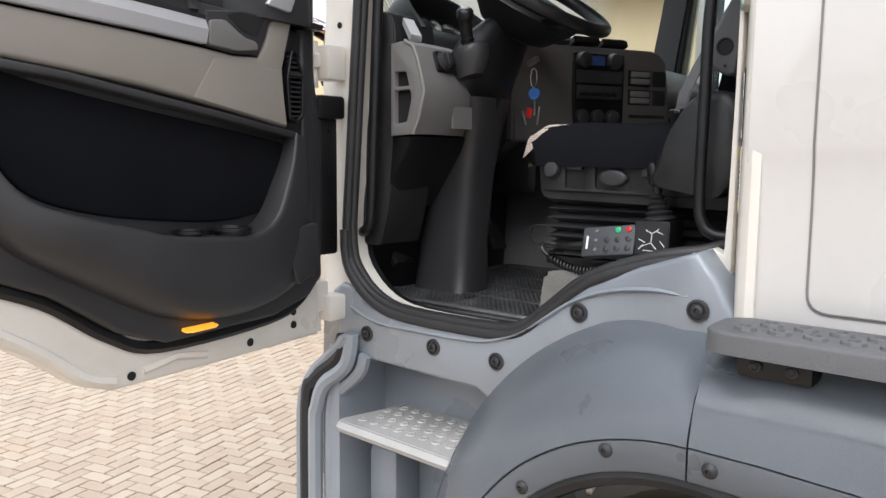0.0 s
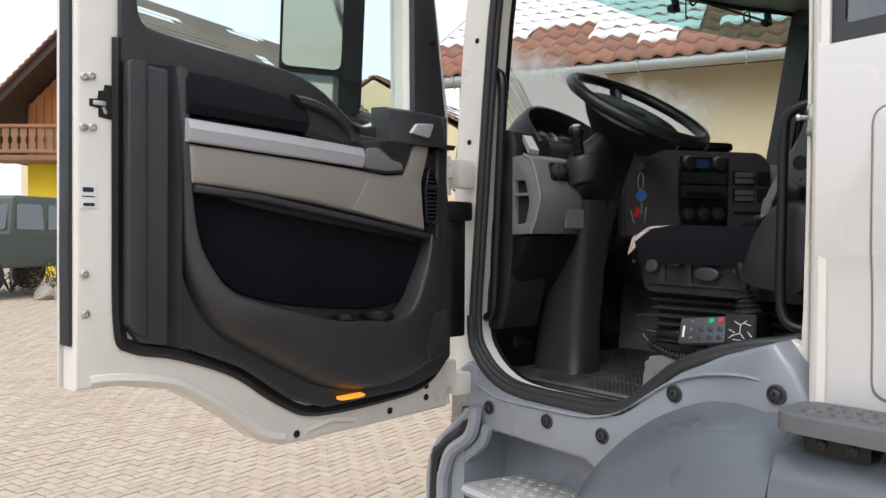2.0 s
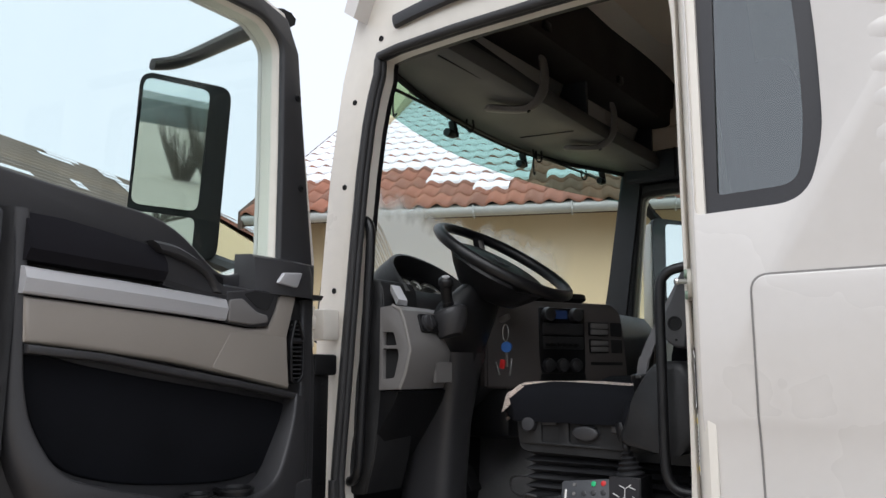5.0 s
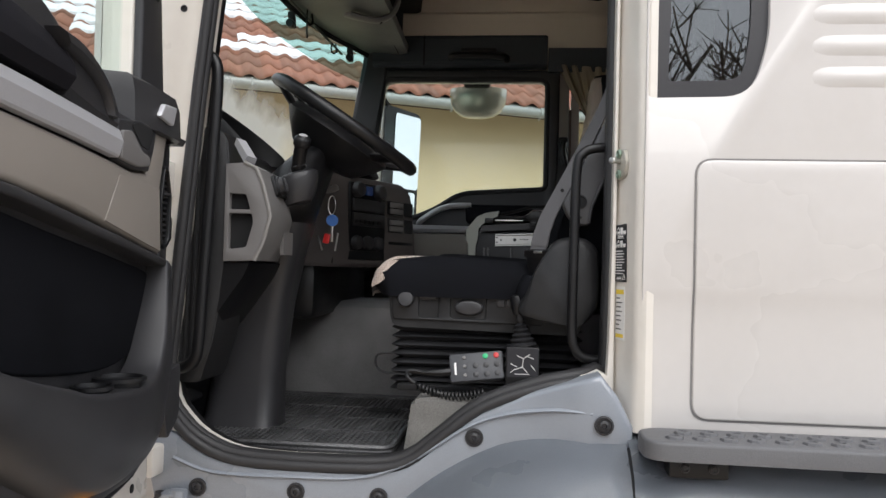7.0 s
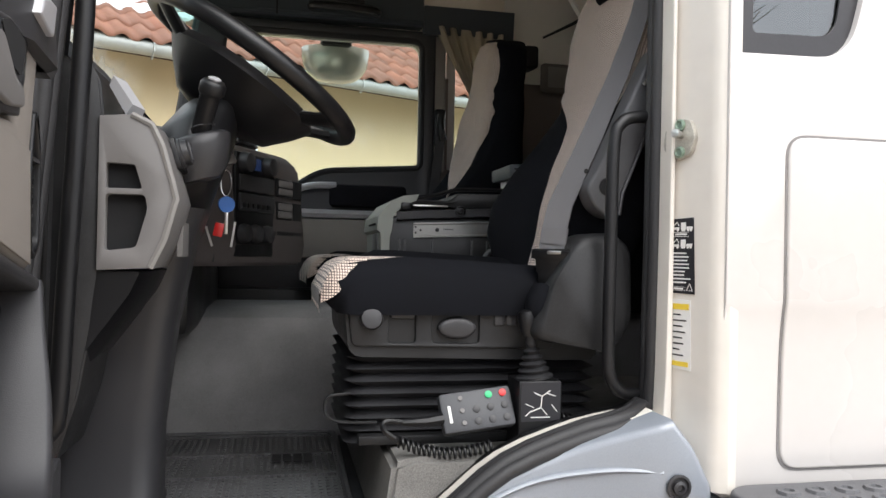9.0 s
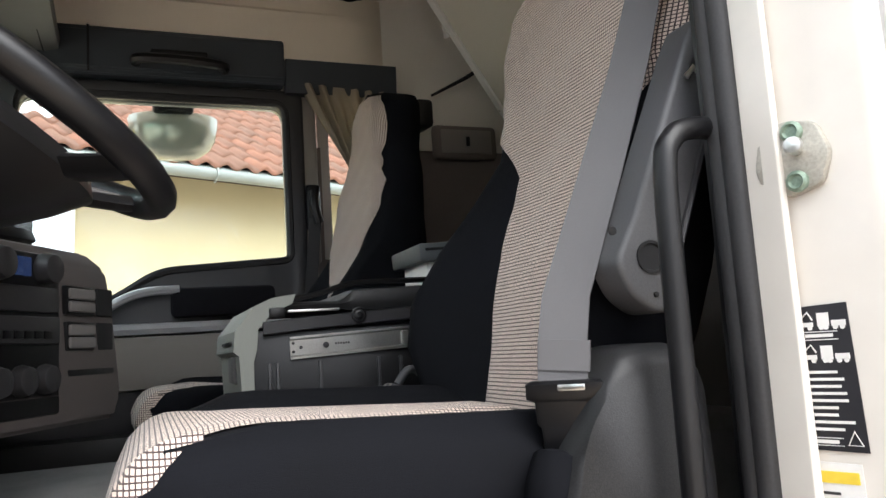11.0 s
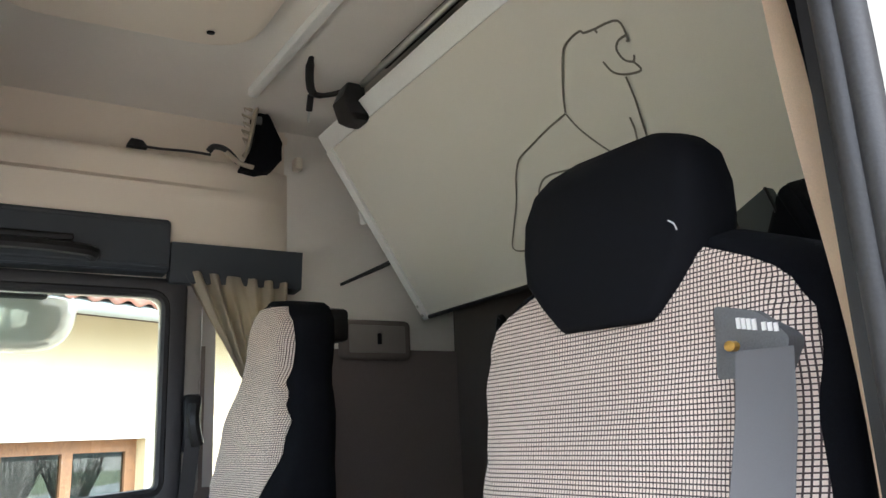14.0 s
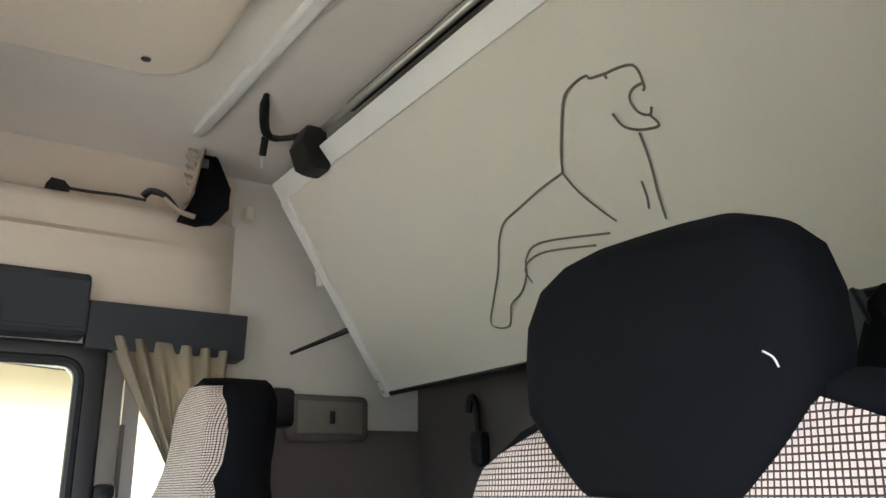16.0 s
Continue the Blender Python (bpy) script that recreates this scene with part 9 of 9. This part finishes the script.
CM = Matrix.Translation((-16.9, 2.30, rise(-16.9))) @ Matrix.Rotation(radians(-60), 4, "Z")


def vpart(name, bm, mat, parent=car, label=""):
    return part(name, bm, mat, parent, label, turn=CM)


bm = B()
loft(bm, [[(-2.9, s * 0.85, z) for s in (-1, 1)] + [(0.75, s * 0.85, z) for s in (1, -1)] for z in (0.55, 0.6, 1.15, 1.2)])
bmesh.ops.bevel(bm, geom=bm.edges[:], offset=0.03, segments=2, affect="EDGES", clamp_overlap=True)
vpart("body", bm, OLIVE, car, "olive body")
bm = B()
loft(bm, [[(-2.85, -0.82 + d, z), (-0.35 - d * 2, -0.82 + d, z), (-0.35 - d * 2, 0.82 - d, z), (-2.85, 0.82 - d, z)] for z, d in ((1.2, 0.0), (1.9, 0.07), (1.97, 0.12))])
cab_ = vpart("cabin", bm, OLIVE, car, "olive cabin")
for s in (-1, 1):
    for x0, x1 in ((-1.15, -0.50), (-1.95, -1.25), (-2.75, -2.05)):
        bm = B()
        loft(bm, [[(x0, s * 0.83, 1.30), (x1, s * 0.83, 1.30), (x1 - 0.06, s * 0.77, 1.80), (x0, s * 0.77, 1.80)], [(x0, s * 0.80, 1.30), (x1, s * 0.80, 1.30), (x1 - 0.06, s * 0.74, 1.80), (x0, s * 0.74, 1.80)]])
        vpart("side_window", bm, DARKGLASS, cab_, "dark side window")
bm = B()
loft(bm, [[(-0.34, -0.72, 1.30), (-0.34, 0.72, 1.30), (-0.47, 0.66, 1.80), (-0.47, -0.66, 1.80)], [(-0.37, -0.72, 1.30), (-0.37, 0.72, 1.30), (-0.50, 0.66, 1.80), (-0.50, -0.66, 1.80)]])
vpart("windscreen", bm, DARKGLASS, cab_)
for y in (-0.6, 0.6):
    bm = B()
    lathe(bm, [(0.10, 0), (0.10, 0.02), (0.08, 0.035), (0.02, 0.045)], (0.75, y, 0.95), (1, 0, 0), 16)
    vpart("headlight", bm, PAPER, car, "round headlight")
    bm = B()
    lathe(bm, [(0.045, 0), (0.045, 0.03), (0.02, 0.04)], (0.75, y * 1.2, 0.78), (1, 0, 0), 12)
    vpart("indicator", bm, RED, car)
bm = B()
box(bm, (0.75, -0.85, 0.45), (0.95, 0.85, 0.62), 0.03)
vpart("bumper", bm, RUBBER, car, "black bumper")
for x in (-2.2, 0.15):
    for y in (-0.75, 0.75):
        bm = B()
        lathe(bm, [(0.2, -0.11), (0.36, -0.11), (0.40, -0.06), (0.40, 0.06), (0.36, 0.11), (0.2, 0.11)], (x, y, 0.40), (0, 1, 0), 20)
        wh = vpart("wheel", bm, RUBBER, car, "black tyre")
        bm = B()
        lathe(bm, [(0.05, -0.09), (0.2, -0.10), (0.2, 0.10), (0.05, 0.09)], (x, y, 0.40), (0, 1, 0), 16)
        vpart("rim", bm, OLIVE, wh)
for y in (-0.7, 0.7):
    bm = B()
    box(bm, (0.50, y - 0.15, 0.28), (0.53, y + 0.15, 0.60))
    vpart("mudflap", bm, RUBBER, car)


# ---- shrubs, stones, bare trees ----
def shrub(at, size, seed):
    random.seed(seed)
    s = root("shrub", at, "low brownish garden shrub by the house", "shrub", "garden shrubs")
    bm = B()
    for i in range(16):
        a, l = random.uniform(0, 6.28), random.uniform(0.5, 1.0) * size
        tube(bm, [Vector(at), Vector(at) + Vector((math.cos(a) * l * 0.3, math.sin(a) * l * 0.3, l * 0.5)), Vector(at) + Vector((math.cos(a) * l * 0.6, math.sin(a) * l * 0.6, l))], [0.012, 0.008, 0.003], 5)
    part("stems", bm, BARK, s)
    bm = B()
    for i in range(420):
        a, r, z = random.uniform(0, 6.28), size * 0.65 * math.sqrt(random.random()), random.uniform(0.05, 1.0) * size
        p = Vector(at) + Vector((math.cos(a) * r, math.sin(a) * r, z * (1.1 - r / size)))
        u, v = Vector((random.gauss(0, 1), random.gauss(0, 1), random.gauss(0, 1))).normalized(), Vector((random.gauss(0, 1), random.gauss(0, 1), random.gauss(0, 1))).normalized()
        k4 = random.uniform(0.03, 0.06)
        bm.faces.new([bm.verts.new(p + u * k4), bm.verts.new(p + v * k4), bm.verts.new(p - u * k4 * 0.5)])
    tagged(part("leaves", bm, LEAF, s, "dry leaves"), kind="stuff")


for i, (x, y, z) in enumerate(((-16.6, 3.9, 0.9), (-16.3, 4.7, 0.8), (-17.0, 5.4, 1.0), (-16.4, 6.2, 0.8), (-17.2, 3.2, 1.1))):
    shrub((x, y, rise(x)), z, 40 + i)
random.seed(5)
for i in range(16):
    x, y, r = -15.8 + random.uniform(-0.15, 0.15), 3.5 + i * 0.28, random.uniform(0.10, 0.2)
    bm = B()
    bmesh.ops.create_icosphere(bm, subdivisions=2, radius=r, matrix=Matrix.Translation((x, y, rise(x) + r * 0.4)))
    for v in bm.verts:
        v.co += Vector((noise.noise(v.co * 6), noise.noise(v.co * 6 + Vector((9, 0, 0))), noise.noise(v.co * 6 + Vector((0, 9, 0))))) * r * 0.5
    thing("border_stone", bm, STONE, "rough grey stone in the garden border", "stone", "border stones")


def tree_mesh(seed, height):
    """A bare tree: a tapered trunk, limbs and many twigs."""
    random.seed(seed)
    limbs, twigs = B(), B()

    def grow(p, d, l, r, depth):
        bm = limbs if depth < 3 else twigs
        pts, q = [p], p.copy()
        dd = d.copy()
        for i in range(3):
            dd = (dd + Vector((random.gauss(0, 0.12), random.gauss(0, 0.12), random.gauss(0.03, 0.08)))).normalized()
            q = q + dd * l / 3
            pts.append(q.copy())
        tube(bm, pts, [r, r * 0.85, r * 0.7, r * 0.5], 6 if depth < 2 else 4 if depth < 4 else 3)
        if depth > 4 or r < 0.004:
            return
        for i in range(random.choice((2, 3, 3)) if depth else 5):
            t = random.uniform(0.45, 1.0)
            k5 = pts[min(3, int(t * 3))]
            side = Vector((random.gauss(0, 1), random.gauss(0, 1), random.gauss(0.35, 0.5))).normalized()
            grow(k5.copy(), (dd * 0.55 + side * 0.75).normalized(), l * random.uniform(0.55, 0.75), r * 0.55, depth + 1)

    grow(Vector((0, 0, 0)), Vector((0, 0, 1)), height * 0.42, height * 0.022, 0)
    return limbs, twigs


FIRST = {}
for i, (x, y, h, v) in enumerate(((9.0, -13.0, 9.0, 0), (4.0, -15.5, 10.0, 1), (-1.5, -17.0, 10.0, 2), (14.0, -17.0, 9.0, 1), (20.0, -11.0, 10.0, 2), (26.0, -18.0, 11.0, 0), (-6.0, -19.0, 10.0, 0), (0.8, -14.0, 8.0, 1), (36.0, 3.0, 9.0, 0), (44.0, -9.5, 9.0, 2), (2.6, -9.5, 9.0, 1), (0.2, -10.5, 9.0, 0), (4.6, -11.0, 9.0, 2))):
    if v not in FIRST:
        t = root("bare_tree", (x, y, -0.03), "leafless winter tree beside the road", "tree", "bare trees")
        l1, l2 = tree_mesh(70 + v, 9.0)
        for b_ in (l1, l2):
            b_.transform(Matrix.Translation((x, y, -0.03)))
        part("trunk", l1, BARK, t, "grey-brown trunk and limbs", 60)
        tagged(part("crown", l2, BARK, t, "bare twigs", 60), kind="stuff")
        FIRST[v] = t
    else:
        copy_thing(FIRST[v], Matrix.Translation((x, y, -0.03)) @ Matrix.Rotation(1.3 * i, 4, "Z"))
for i, (x, y, s) in enumerate(((15.5, -6.2, 2.6), (17.5, -7.4, 3.0), (20.0, -6.8, 2.6), (12.5, -11.0, 1.6), (27.0, -0.6, 3.2), (29.0, -2.0, 2.8))):
    random.seed(90 + i)
    h = root("bare_bush", (x, y, -0.03), "dense brown leafless bush by the road", "bush", "roadside bushes")
    bm = B()
    for j in range(170):
        a, l = random.uniform(0, 6.28), random.uniform(0.5, 1.0) * s
        c, q = math.cos(a), math.sin(a)
        tube(bm, [Vector((x + c * 0.3, y + q * 0.3, -0.03)), Vector((x + c * l * 0.35, y + q * l * 0.35, l * 0.5)), Vector((x + c * l * 0.5 + random.gauss(0, 0.15), y + q * l * 0.5 + random.gauss(0, 0.15), l))], [0.02, 0.012, 0.004], 4)
    part("branches", bm, BARK, h, "tangle of branches", 60)
bm = B()
rings_ = []
for i in range(41):
    a = radians(-150 + i * 7.5)
    h = 9 + 7 * noise.noise(Vector((i * 0.4, 0, 0))) + 4 * noise.noise(Vector((i * 1.7, 3, 0)))
    rings_.append((math.cos(a) * 320, math.sin(a) * 320, h))
V = [[bm.verts.new((x, y, -5)), bm.verts.new((x, y, h)), bm.verts.new((x * 1.3, y * 1.3, h * 1.6))] for x, y, h in rings_]
for a, b in zip(V, V[1:]):
    bridge(bm, a, b, False)
tagged(part("far_hills", bm, material("far_woods", (0.16, 0.18, 0.17), 0.95, vary=0.25, stain=0.05, grain=0.4, bump=0.0), None), "hazy wooded hills in the distance", "hills", "", "structure")

# ---- pieces told apart one by one ----
for m in PAVERS:
    ob = new("paver", paver_me)
    ob.matrix_world = m
    ob.parent = pave
for m in TILES:
    ob = new("tile", tile_me)
    ob.parent = house
    ob.matrix_basis = Matrix.Translation(-Vector(house.location)) @ m
